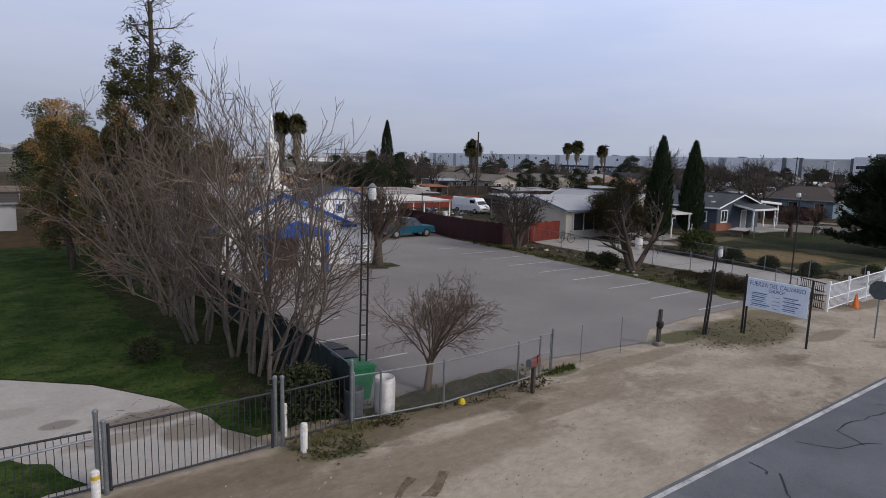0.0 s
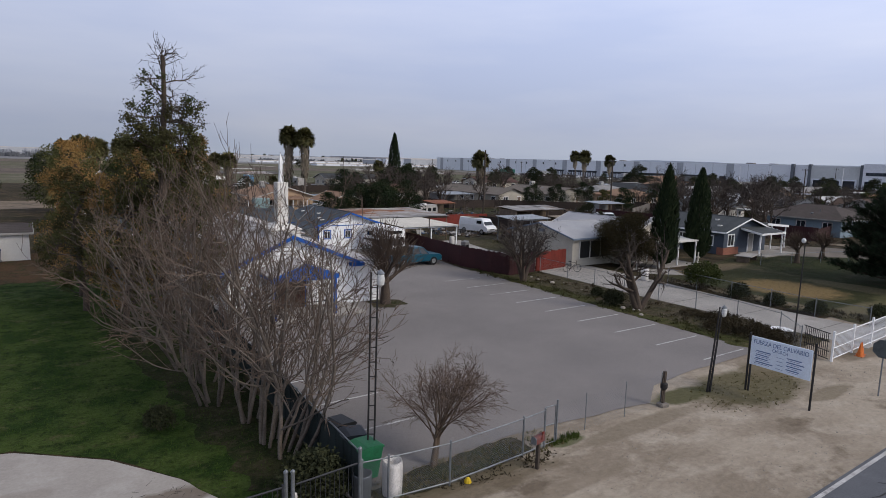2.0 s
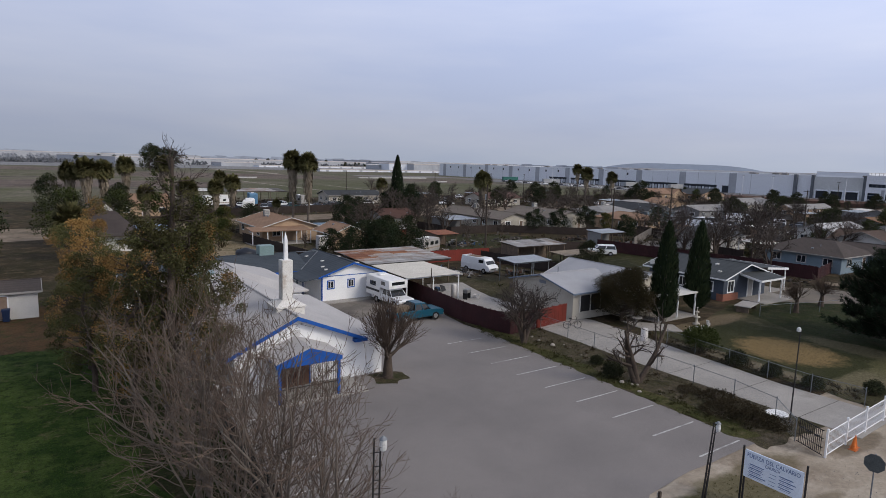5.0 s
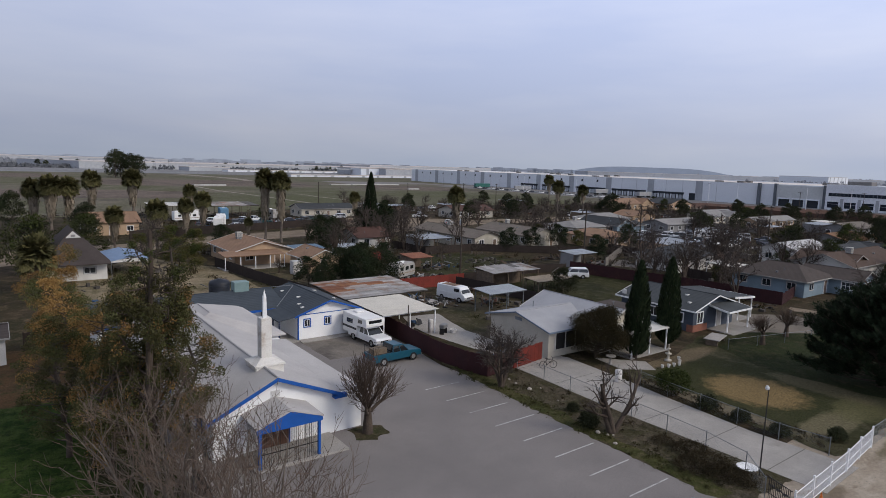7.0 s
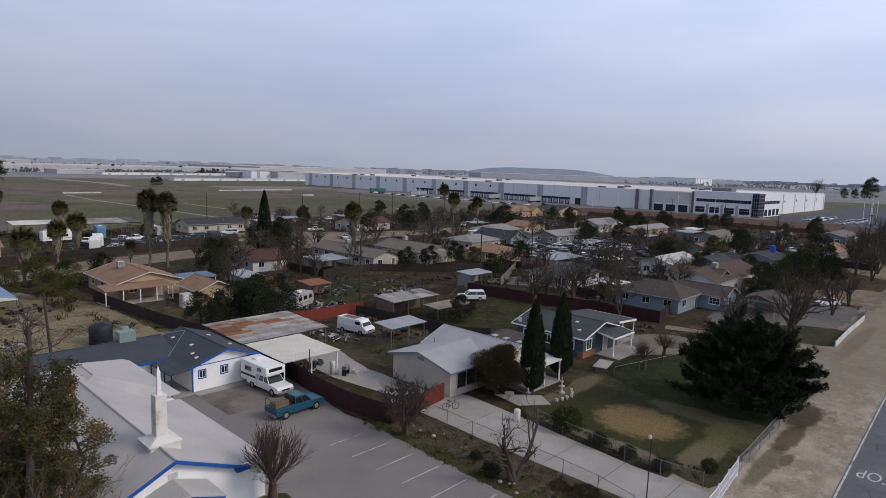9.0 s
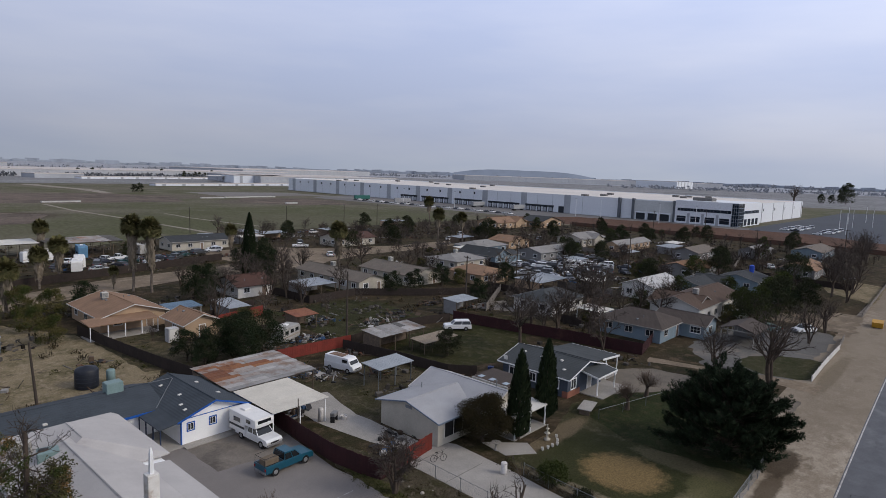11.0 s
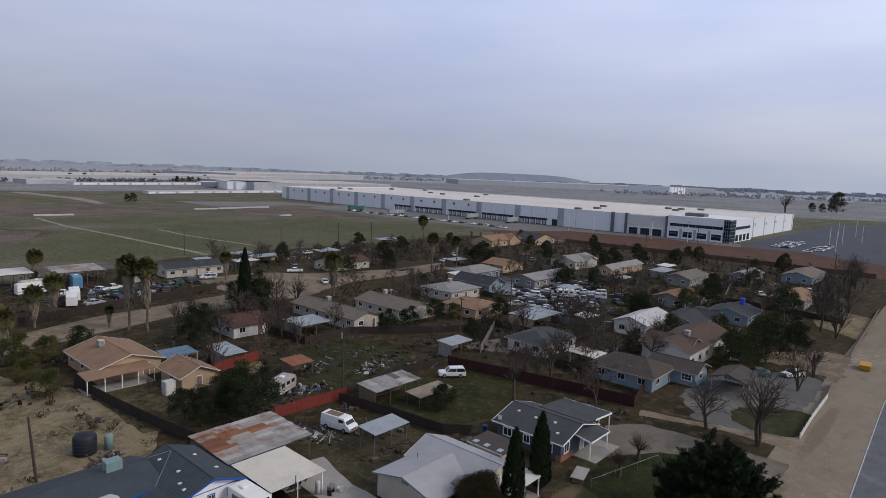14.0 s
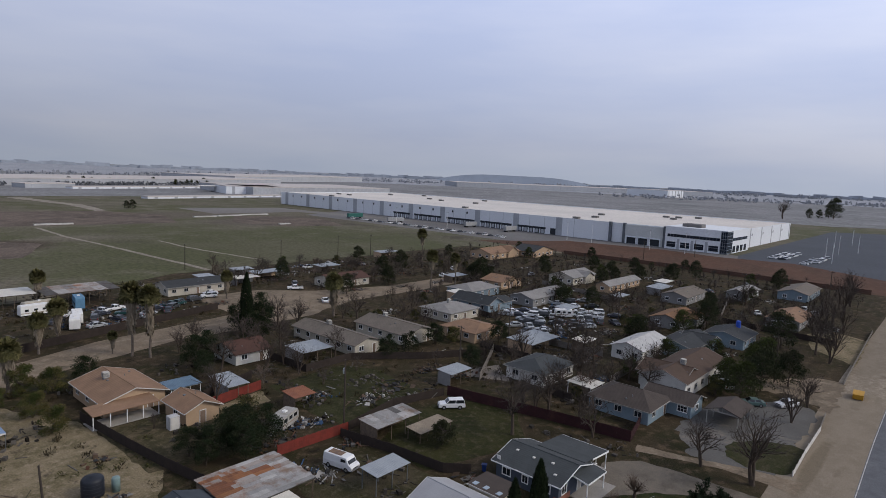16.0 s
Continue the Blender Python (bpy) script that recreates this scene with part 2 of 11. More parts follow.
DIRT_SPOTS_NEAR = [(25.6, 13.4, 3.6, 1.9, (0.10, 0.088, 0.046), 0.9), (29.2, 14.2, 2.6, 1.2, (0.14, 0.115, 0.07), 0.8), (22.0, 14.3, 2.0, 0.7, (0.075, 0.075, 0.032), 0.9), (6.6, 13.3, 2.0, 0.65, (0.085, 0.078, 0.04), 0.95), (10.4, 13.45, 3.4, 0.42, (0.11, 0.092, 0.058), 0.9), (3.0, 12.9, 3.0, 0.5, (0.17, 0.135, 0.095), 0.8),
    (14.8, 13.75, 0.9, 0.3, (0.07, 0.085, 0.03), 0.8), (28.0, 11.2, 2.0, 0.5, (0.17, 0.14, 0.095), 0.7), (7.0, 11.0, 5.0, 1.0, (0.21, 0.17, 0.128), 0.75), (6.0, 12.6, 1.3, 0.4, (0.055, 0.062, 0.022), 0.9), (9.0, 12.9, 5.0, 0.5, (0.15, 0.12, 0.082), 0.8), (2.5, 12.3, 3.6, 0.7, (0.16, 0.125, 0.088), 0.8), (18.0, 13.3, 4.0, 0.5, (0.20, 0.165, 0.122), 0.7), (12.0, 11.6, 4.0, 0.35, (0.22, 0.18, 0.135), 0.7)]
DIRT_SPOTS_MID = [(36.0, 13.0, 3.0, 0.7, (0.15, 0.12, 0.085), 0.7), (50.0, 13.2, 6.0, 0.8, (0.12, 0.10, 0.06), 0.8), (1.0, 11.5, 4.0, 0.9, (0.20, 0.16, 0.12), 0.6), (110.0, 14.0, 48.0, 9.0, (0.20, 0.166, 0.126), 0.75), (220.0, 16.0, 80.0, 9.0, (0.18, 0.15, 0.115), 0.75), (68.0, 15.8, 12.0, 1.6, (0.14, 0.115, 0.078), 0.8), (57.0, 13.2, 4.5, 1.0, (0.085, 0.064, 0.043), 0.85), (63.5, 13.6, 4.5, 1.5, (0.060, 0.045, 0.030), 0.9), (52.0, 12.2, 1.6, 0.5, (0.10, 0.078, 0.055), 0.8),
    (100.0, 15.6, 14.0, 1.2, (0.15, 0.122, 0.085), 0.7)]
DIRT = ground_mix("sandy_dirt", [(0.35, 0.30, 0.238), (0.245, 0.203, 0.156), (0.39, 0.34, 0.275), (0.16, 0.128, 0.095)], 0.24, 0.7, 5.0, 0.4, grain_span=(0.82, 1.08), stretch=(0.72, 1.0, 1.0),
                  spots=DIRT_SPOTS_NEAR + DIRT_SPOTS_MID)
YARD = ground_mix("yard_ground", [(0.053, 0.040, 0.024), (0.032, 0.030, 0.014), (0.098, 0.071, 0.045), (0.022, 0.018, 0.012)], 0.1, 0.5, 4.0, 0.8)
FIELD = ground_mix("open_field", [(0.135, 0.120, 0.088), (0.090, 0.094, 0.048), (0.165, 0.145, 0.112), (0.078, 0.068, 0.055)], 0.014, 0.05, 0.6, 0.6,
                   spots=[(190, 275, 120, 75, (0.082, 0.086, 0.042), 0.6), (95, 262, 60, 40, (0.086, 0.090, 0.045), 0.55), (150, 380, 70, 30, (0.092, 0.094, 0.05), 0.5), (270, 400, 70, 45, (0.115, 0.096, 0.080), 0.7), (62, 330, 34, 26, (0.062, 0.046, 0.036), 0.85), (150, 470, 120, 40, (0.125, 0.104, 0.084), 0.7)])
DRYLOT = ground_mix("dry_grass", [(0.235, 0.19, 0.122), (0.145, 0.122, 0.07), (0.28, 0.228, 0.16), (0.09, 0.074, 0.05)], 0.2, 0.9, 5.0, 0.8)
STRIP = ground_mix("strip_soil", [(0.085, 0.07, 0.048), (0.05, 0.047, 0.022), (0.125, 0.105, 0.078), (0.032, 0.032, 0.016)], 0.5, 1.6, 7.0, 1.0)
GRAVEL = ground_mix("gravel_road", [(0.225, 0.178, 0.130), (0.155, 0.124, 0.092), (0.25, 0.205, 0.155), (0.10, 0.084, 0.06)], 0.07, 0.35, 2.0, 0.5, grain_span=(0.75, 1.15))
WHITE_WALL = surface("white_stucco", (0.78, 0.79, 0.80), (0.72, 0.73, 0.74), 0.5, 0.85, fine=45, stains=(0.6, 0.59, 0.57), stain_at=0.68, dark=0.93)
BLUE_TRIM = surface("blue_paint", (0.010, 0.085, 0.36), (0.008, 0.07, 0.29), 1.5, 0.6, fine=40, dark=0.9)
GREY_ROOF = surface("light_grey_shingle", (0.44, 0.425, 0.415), (0.38, 0.365, 0.36), 0.3, 0.9, fine=14, dark=0.9, bump=0.05, stains=(0.28, 0.27, 0.265), stain_at=0.66)
SLATE_ROOF = surface("slate_blue_shingle", (0.054, 0.066, 0.080), (0.042, 0.052, 0.064), 0.5, 0.9, fine=12, wave=("Z", 3.2, 0.3))
GALV = surface("galvanised_steel", (0.25, 0.27, 0.29), (0.18, 0.195, 0.21), 5, 0.5, 0.6, fine=40)
BLACK_METAL = surface("black_paint_metal", (0.022, 0.022, 0.024), (0.03, 0.028, 0.027), 5, 0.6, 0.2, fine=40)
WOOD = surface("weathered_wood", (0.17, 0.13, 0.095), (0.11, 0.085, 0.065), 2.0, 0.9, fine=30)
POLE_WOOD = surface("pole_wood", (0.07, 0.055, 0.044), (0.05, 0.04, 0.033), 1.0, 0.9, fine=12)
BARK = surface("grey_bark", (0.165, 0.138, 0.115), (0.10, 0.082, 0.068), 1.5, 0.95, fine=16, bump=0.5)
BARK_DARK = surface("dark_bark", (0.085, 0.065, 0.05), (0.055, 0.042, 0.034), 1.5, 0.95, fine=14, bump=0.5)
TWIG = surface("bare_twigs", (0.20, 0.145, 0.108), (0.13, 0.092, 0.07), 0.8, 0.95, fine=12, bump=0)
TWIG_MID = surface("grey_brown_twigs", (0.155, 0.112, 0.086), (0.098, 0.072, 0.056), 0.8, 0.95, fine=12, bump=0)
TWIG_DARK = surface("dark_twigs", (0.072, 0.058, 0.050), (0.050, 0.041, 0.036), 0.8, 0.95, fine=12, bump=0)
TYRE = surface("tyre_rubber", (0.02, 0.02, 0.021), None, 6, 0.85, fine=40)
RIM = surface("wheel_rim", (0.45, 0.46, 0.47), None, 6, 0.35, 0.7, fine=40)
GLASS = glass()
CAR_GLASS = glass("car_glass", (0.015, 0.018, 0.02), 0.05)
WHITE_PAINT = surface("white_gloss_paint", (0.76, 0.77, 0.78), (0.70, 0.71, 0.72), 1.0, 0.4, fine=30, dark=0.95, bump=0.02, spec=0.5)
RED_WALL = surface("burgundy_boards", (0.045, 0.014, 0.016), (0.034, 0.012, 0.014), 0.8, 0.85, fine=20, stains=(0.06, 0.025, 0.02))
RED_GATE = surface("red_paint", (0.17, 0.026, 0.017), (0.125, 0.022, 0.015), 0.9, 0.8, fine=20)
RUST = surface("rusty_sheet", (0.42, 0.40, 0.385), (0.33, 0.31, 0.30), 0.5, 0.75, 0.1, fine=10, stains=(0.21, 0.075, 0.03), stain_at=0.52, wave=("X", 2.2, 0.5))
WHITE_SHEET = surface("white_sheet_roof", (0.66, 0.64, 0.59), (0.60, 0.58, 0.53), 0.5, 0.6, fine=20, wave=("X", 2.6, 0.5), dark=0.93)
GREY_SHEET = surface("grey_sheet_roof", (0.38, 0.41, 0.44), (0.31, 0.34, 0.37), 0.5, 0.55, 0.2, fine=12, wave=("X", 2.4, 0.5))


# ---------------------------------------------------------------- mesh helpers
class Geo:
    """Collects vertices and faces of one mesh."""

    def __init__(self):
        self.v, self.f = [], []

    def face_set(self, pts, faces):
        k = len(self.v)
        self.v += [tuple(p) for p in pts]
        self.f += [tuple(i + k for i in q) for q in faces]

    def box(self, x0, x1, y0, y1, z0, z1, m=None):
        p = [(x0, y0, z0), (x1, y0, z0), (x1, y1, z0), (x0, y1, z0), (x0, y0, z1), (x1, y0, z1), (x1, y1, z1), (x0, y1, z1)]
        if m is not None:
            p = [m @ Vector(q) for q in p]
        self.face_set(p, [(0, 3, 2, 1), (4, 5, 6, 7), (0, 1, 5, 4), (1, 2, 6, 5), (2, 3, 7, 6), (3, 0, 4, 7)])
        return self

    def soft_box(self, x0, x1, y0, y1, z0, z1, r=0.03, m=None):
        """A box with chamfered upright and top edges."""
        ring = lambda d, z: [(x0 + r, y0 + d, z), (x1 - r, y0 + d, z), (x1 - d, y0 + r, z), (x1 - d, y1 - r, z), (x1 - r, y1 - d, z), (x0 + r, y1 - d, z), (x0 + d, y1 - r, z), (x0 + d, y0 + r, z)]
        p = ring(0, z0) + ring(0, z1 - r) + ring(r, z1)
        if m is not None:
            p = [m @ Vector(q) for q in p]
        f = [tuple(reversed(range(8))), tuple(range(16, 24))]
        for k in (0, 8):
            f += [(k + i, k + (i + 1) % 8, k + 8 + (i + 1) % 8, k + 8 + i) for i in range(8)]
        self.face_set(p, f)
        return self

    def tube(self, a, b, r0, r1=None, n=8, caps=True):
        a, b = Vector(a), Vector(b)
        r1 = r0 if r1 is None else r1
        d = (b - a)
        if d.length < 1e-6:
            return self
        d.normalize()
        u = d.orthogonal().normalized()
        w = d.cross(u)
        p = []
        for c, r in ((a, r0), (b, r1)):
            for i in range(n):
                t = 2 * math.pi * i / n
                p.append(c + (u * math.cos(t) + w * math.sin(t)) * r)
        f = [(i, (i + 1) % n, n + (i + 1) % n, n + i) for i in range(n)]
        if caps:
            f += [tuple(reversed(range(n))), tuple(range(n, 2 * n))]
        self.face_set(p, f)
        return self

    def lathe(self, profile, n=16, at=(0, 0, 0)):
        """Turned form from (radius, height) pairs."""
        p = [(at[0] + r * math.cos(2 * math.pi * i / n), at[1] + r * math.sin(2 * math.pi * i / n), at[2] + z) for r, z in profile for i in range(n)]
        f = []
        for k in range(len(profile) - 1):
            f += [(k * n + i, k * n + (i + 1) % n, (k + 1) * n + (i + 1) % n, (k + 1) * n + i) for i in range(n)]
        f += [tuple(reversed(range(n))), tuple(range((len(profile) - 1) * n, len(profile) * n))]
        self.face_set(p, f)
        return self

    def prism(self, pts, d):
        """The flat polygon pts pushed along d."""
        n, d = len(pts), Vector(d)
        p = [Vector(q) for q in pts] + [Vector(q) + d for q in pts]
        self.face_set(p, [tuple(reversed(range(n))), tuple(range(n, 2 * n))] + [(i, (i + 1) % n, n + (i + 1) % n, n + i) for i in range(n)])
        return self

    def ribbed(self, x0, x1, y0, y1, z, fall, n, rib=0.035, thick=0.04, m=None):
        """One folded sheet: ribs across x, falling along y."""
        p = []
        for i in range(n + 1):
            x = x0 + (x1 - x0) * i / n
            k = rib * (i % 2)
            for y, f in ((y0, 0.0), (y1, fall)):
                p += [(x, y, z + k + f + thick), (x, y, z + k + f)]
        if m is not None:
            p = [m @ Vector(q) for q in p]
        f = []
        for i in range(n):
            a, b = 4 * i, 4 * i + 4
            f += [(a, b, b + 2, a + 2), (a + 3, b + 3, b + 1, a + 1), (a, a + 1, b + 1, b), (a + 2, b + 2, b + 3, a + 3)]
        f += [(0, 2, 3, 1), (4 * n, 4 * n + 1, 4 * n + 3, 4 * n + 2)]
        self.face_set(p, f)
        return self

    def boards(self, w, h, k, m, rnd, depth=0.02):
        """One panel of upright boards side by side, alternately proud, with an uneven top."""
        p = []
        for i in range(k):
            hh = h + rnd.uniform(-0.04, 0.04)
            d = depth * (0.4 + 0.6 * (i % 2))
            for x in (w * i / k + 0.004, w * (i + 1) / k - 0.004):
                p += [(x, -d, 0.03), (x, -d, hh), (x, 0.02, hh), (x, 0.02, 0.03)]
        p = [m @ Vector(q) for q in p]
        f = []
        for i in range(2 * k - 1):
            a, b = 4 * i, 4 * i + 4
            f += [(a, b, b + 1, a + 1), (a + 1, b + 1, b + 2, a + 2), (a + 2, b + 2, b + 3, a + 3)]
        f += [(0, 1, 2, 3), (8 * k - 4, 8 * k - 1, 8 * k - 2, 8 * k - 3)]
        self.face_set(p, f)
        return self

    def quad(self, a, b, c, d):
        self.face_set([a, b, c, d], [(0, 1, 2, 3)])
        return self

    def mesh(self, name, mat, smooth=False):
        me = bpy.data.meshes.new(name)
        me.from_pydata(self.v, [], self.f)
        if smooth:
            me.polygons.foreach_set("use_smooth", [True] * len(me.polygons))
        if mat is not None:
            me.materials.append(mat)
        bm = bmesh.new()
        bm.from_mesh(me)
        bmesh.ops.recalc_face_normals(bm, faces=bm.faces) if len(bm.faces) < 3000 else None
        bm.to_mesh(me)
        bm.free()
        return me


def part(name, geo, mat, parent=None, label="", smooth=False):
    """Links a Geo (or a ready mesh) as ONE mesh object under a thing or a part."""
    me = geo.mesh(name, mat, smooth) if isinstance(geo, Geo) else geo
    ob = new(name, me)
    if parent is not None:
        ob.parent = parent
    return tagged(ob, label) if label else ob


def thing(name, x, y, z=0.0, rz=0.0, label="", category="", group="", kind=""):
    ob = new(name)
    ob.empty_display_size = 0.2
    ob.matrix_world = pose(x, y, z, 0, 0, rz)
    return tagged(ob, label, category, group, kind)


def setting(name, geo, mat, label="", category="", kind="structure"):
    ob = part(name, geo, mat)
    return tagged(ob, label, category, "", kind)


def outline(pts, step=1.2, rough=0.25, seed=0):
    """Closed outline through pts, divided finely and made uneven."""
    out = []
    for i, a in enumerate(pts):
        b = pts[(i + 1) % len(pts)]
        n = max(1, int(math.hypot(b[0] - a[0], b[1] - a[1]) / step))
        for k in range(n):
            x, y = a[0] + (b[0] - a[0]) * k / n, a[1] + (b[1] - a[1]) * k / n
            q = Vector((x * 0.6 / max(step, 0.5), y * 0.6 / max(step, 0.5), seed))
            out.append((x + rough * noise.noise(q), y + rough * noise.noise(q + Vector((9, 4, 2)))))
    return out


def patch(name, pts, z, mat, label, category, step=1.2, rough=0.25, thick=0.0):
    """A piece of ground of that outline, with a real edge where it has thickness."""
    ring = outline(pts, step, rough, len(name))
    bm = bmesh.new()
    vs = [bm.verts.new((x, y, z)) for x, y in ring]
    fc = bm.faces.new(vs)
    fc.normal_update()
    if fc.normal.z < 0:
        fc.normal_flip()
    bmesh.ops.triangulate(bm, faces=[fc])
    if thick:
        low = [bm.verts.new((x, y, z - thick)) for x, y in ring]
        for i in range(len(vs)):
            j = (i + 1) % len(vs)
            bm.faces.new((vs[i], vs[j], low[j], low[i]))
    me = bpy.data.meshes.new(name)
    bm.to_mesh(me)
    bm.free()
    me.materials.append(mat)
    return tagged(new(name, me), label, category, "", "structure")

# ---------------------------------------------------------------- ground
def road_edge(x):
    """Inner edge of the asphalt along the street."""
    xs = (-400, -60, 10, 24, 48, 77, 117, 180, 420, 1200)
    ys = (1.0, 5.4, 7.2, 7.55, 8.2, 9.05, 10.0, 10.6, 11.5, 14.0)
    return float(np.interp(x, xs, ys))


def street_strip(d0, d1, z, x0, x1, step=8.0):
    """A strip along the street between two distances from its edge."""
    g = Geo()
    xs = np.arange(x0, x1 + step, step)
    pts = [(x, road_edge(x) + d, z) for x in xs for d in (d0, d1)]
    g.face_set(pts, [(2 * i, 2 * i + 2, 2 * i + 3, 2 * i + 1) for i in range(len(xs) - 1)])
    return g


def ground_sheet():
    xs = [-4000, -1500, -600, -300] + list(range(-200, 480, 20)) + [600, 900, 1500, 4500]
    g = Geo()
    g.face_set([(x, y, 0) for x in xs for y in xs],
               [(i * len(xs) + j, (i + 1) * len(xs) + j, (i + 1) * len(xs) + j + 1, i * len(xs) + j + 1) for i in range(len(xs) - 1) for j in range(len(xs) - 1)])
    return setting("ground", g, FIELD, "flat open valley ground with thin winter grass", "ground")


ground_sheet()
patch("neighbourhood_ground", [(-40, 13), (60, 13), (130, 17), (330, 22), (330, 90), (300, 160), (270, 222), (100, 222), (44, 200), (-40, 215)], 0.006, YARD,
      "dark trodden yards of soil, litter and thin grass", "ground", 6, 2.0)
setting("road", street_strip(0.10, -9.5, 0.02, -400, 1200), ASPHALT, "worn grey asphalt street with cracks", "road")
setting("shoulder", street_strip(9.6, -14.5, 0.010, -400, 1200), DIRT, "pale sandy dirt shoulder beside the street", "ground")
setting("edge_line", street_strip(0.0, -0.13, 0.026, -400, 1200), PAINT_LINE, "solid white painted edge line", "road marking")
setting("centre_line", street_strip(-3.95, -4.07, 0.026, -400, 1200), surface("yellow_line_paint", (0.5, 0.33, 0.05), (0.4, 0.27, 0.06), 1.4, 0.8, fine=25, coords="World"),
        "solid yellow painted centre line", "road marking")

patch("lawn", [(-60, 22.5), (-0.7, 22.3), (1.7, 20.2), (3.3, 17.8), (4.4, 14.5), (6.9, 14.3), (7.3, 30), (7.2, 50), (5, 54), (-20, 56), (-60, 55)], 0.02, LAWN,
      "lush dark green winter lawn", "lawn", 0.8, 0.35)
patch("concrete_apron", [(-60, 14), (4.6, 13.7), (4.3, 14.8), (4.05, 16.2), (3.2, 17.9), (1.6, 20.2), (-0.8, 22.2), (-5, 23.5), (-60, 24)], 0.014, ground_mix("apron_concrete", [(0.37, 0.345, 0.318), (0.325, 0.30, 0.275), (0.40, 0.375, 0.35)], 0.3, 0.8, 10, 0.12, grain_span=(0.9, 1.06), spots=[(2.6, 16.9, 1.5, 0.6, (0.13, 0.10, 0.075), 0.75), (3.4, 15.6, 0.9, 0.7, (0.15, 0.12, 0.085), 0.7), (1.6, 16.0, 1.2, 0.4, (0.17, 0.14, 0.11), 0.6), (0.6, 17.6, 0.5, 0.3, (0.12, 0.10, 0.08), 0.6), (4.2, 14.4, 0.5, 0.8, (0.13, 0.11, 0.075), 0.7), (-1.5, 19.0, 2.0, 0.5, (0.25, 0.22, 0.19), 0.5)]),
      "pale concrete apron behind the iron gate, littered with twigs", "pavement", 1.0, 0.06)
# Grass, soil and litter; the trees' shade is also in the dark colour.
patch("tree_bed", [(4.9, 16.2), (6.9, 15.0), (7.2, 16), (7.25, 40), (3.4, 41), (3.3, 34), (3.9, 28), (4.4, 23), (4.6, 19)], 0.026, ground_mix("bed_soil_in_shade", [(0.034, 0.036, 0.016), (0.020, 0.030, 0.009), (0.062, 0.052, 0.032), (0.018, 0.020, 0.010)], 0.6, 1.8, 8, 1.0),
      "thin grass, soil and litter under the row of trees, darkened for tree shade", "ground", 0.3, 0.6)
patch("lawn_corner", [(-30, 13.9), (0.9, 13.9), (0.4, 15.3), (-1.0, 16.6), (-4, 17.5), (-30, 18)], 0.022, LAWN, "patch of grass beside the iron gate", "lawn", 0.6, 0.3)
patch("leaf_litter", [(-30, 53), (7, 51), (8, 66), (-30, 68)], 0.024, ground_mix("leaf_litter_mix", [(0.12, 0.07, 0.035), (0.085, 0.055, 0.03), (0.05, 0.055, 0.02), (0.15, 0.10, 0.06)], 0.3, 1.0, 6, 0.8),
      "brown fallen leaves under the trees", "ground", 1.0, 0.6)
LOT_PTS = [(7.4, 14.6), (10, 14.9), (13.5, 15.1), (20.2, 14.5), (22.0, 15.6), (24.5, 15.9), (31.2, 16.0), (31.3, 24), (31.6, 33), (31.9, 40.5), (31.6, 43), (33.2, 57.0), (23.6, 57.0), (23.4, 60), (8.6, 60), (7.6, 40)]
patch("parking_lot", LOT_PTS, 0.032, LOT, "grey asphalt parking lot with faded bay lines", "parking lot", 0.9, 0.10)
patch("weedy_strip", [(31.2, 15.4), (37.2, 15.0), (37.0, 24), (36.8, 38.8), (36.4, 41.5), (35, 46), (32.2, 46), (31.7, 40), (31.4, 30)], 0.028, STRIP,
      "weedy planting strip beside the parking lot", "ground", 0.25, 0.4)
patch("grass_edge", [(31.25, 16.5), (32.6, 16.6), (32.7, 24), (32.9, 33), (33.2, 41), (32.0, 43), (31.75, 38), (31.4, 26)], 0.036, ground_mix("edge_grass", [(0.075, 0.072, 0.028), (0.05, 0.056, 0.018), (0.11, 0.095, 0.05), (0.04, 0.045, 0.014)], 0.5, 1.8, 8, 1.0),
      "weedy grass edge of the parking lot", "ground", 0.2, 0.5)
patch("planting_bed", [(7.3, 13.7), (13.4, 13.9), (13.3, 14.9), (10, 14.8), (7.4, 14.5)], 0.036, ground_mix("dark_soil", [(0.07, 0.055, 0.035), (0.045, 0.05, 0.02), (0.10, 0.08, 0.05), (0.03, 0.03, 0.018)], 0.5, 1.8, 9, 1.0),
      "dark weedy soil along the wire fence", "ground", 0.15, 0.35)
patch("driveway", [(37.0, 13.2), (42.2, 13.4), (41.8, 20), (42.4, 27), (43.0, 32), (43.4, 38.5), (42.4, 40.3), (37.0, 39.8), (36.7, 29)], 0.038, CONCRETE,
      "long pale concrete driveway", "driveway", 1.5, 0.05, 0.03)
patch("back_driveway", [(38.3, 59.6), (42.9, 58.8), (41.6, 54), (40.95, 51), (41.1, 48.8), (41.1, 40.6), (38.4, 41.0), (37.3, 46), (36.5, 51.5), (36.7, 55.5)], 0.034, CONCRETE,
      "pale concrete drive behind the burgundy fence", "driveway", 1.2, 0.2)
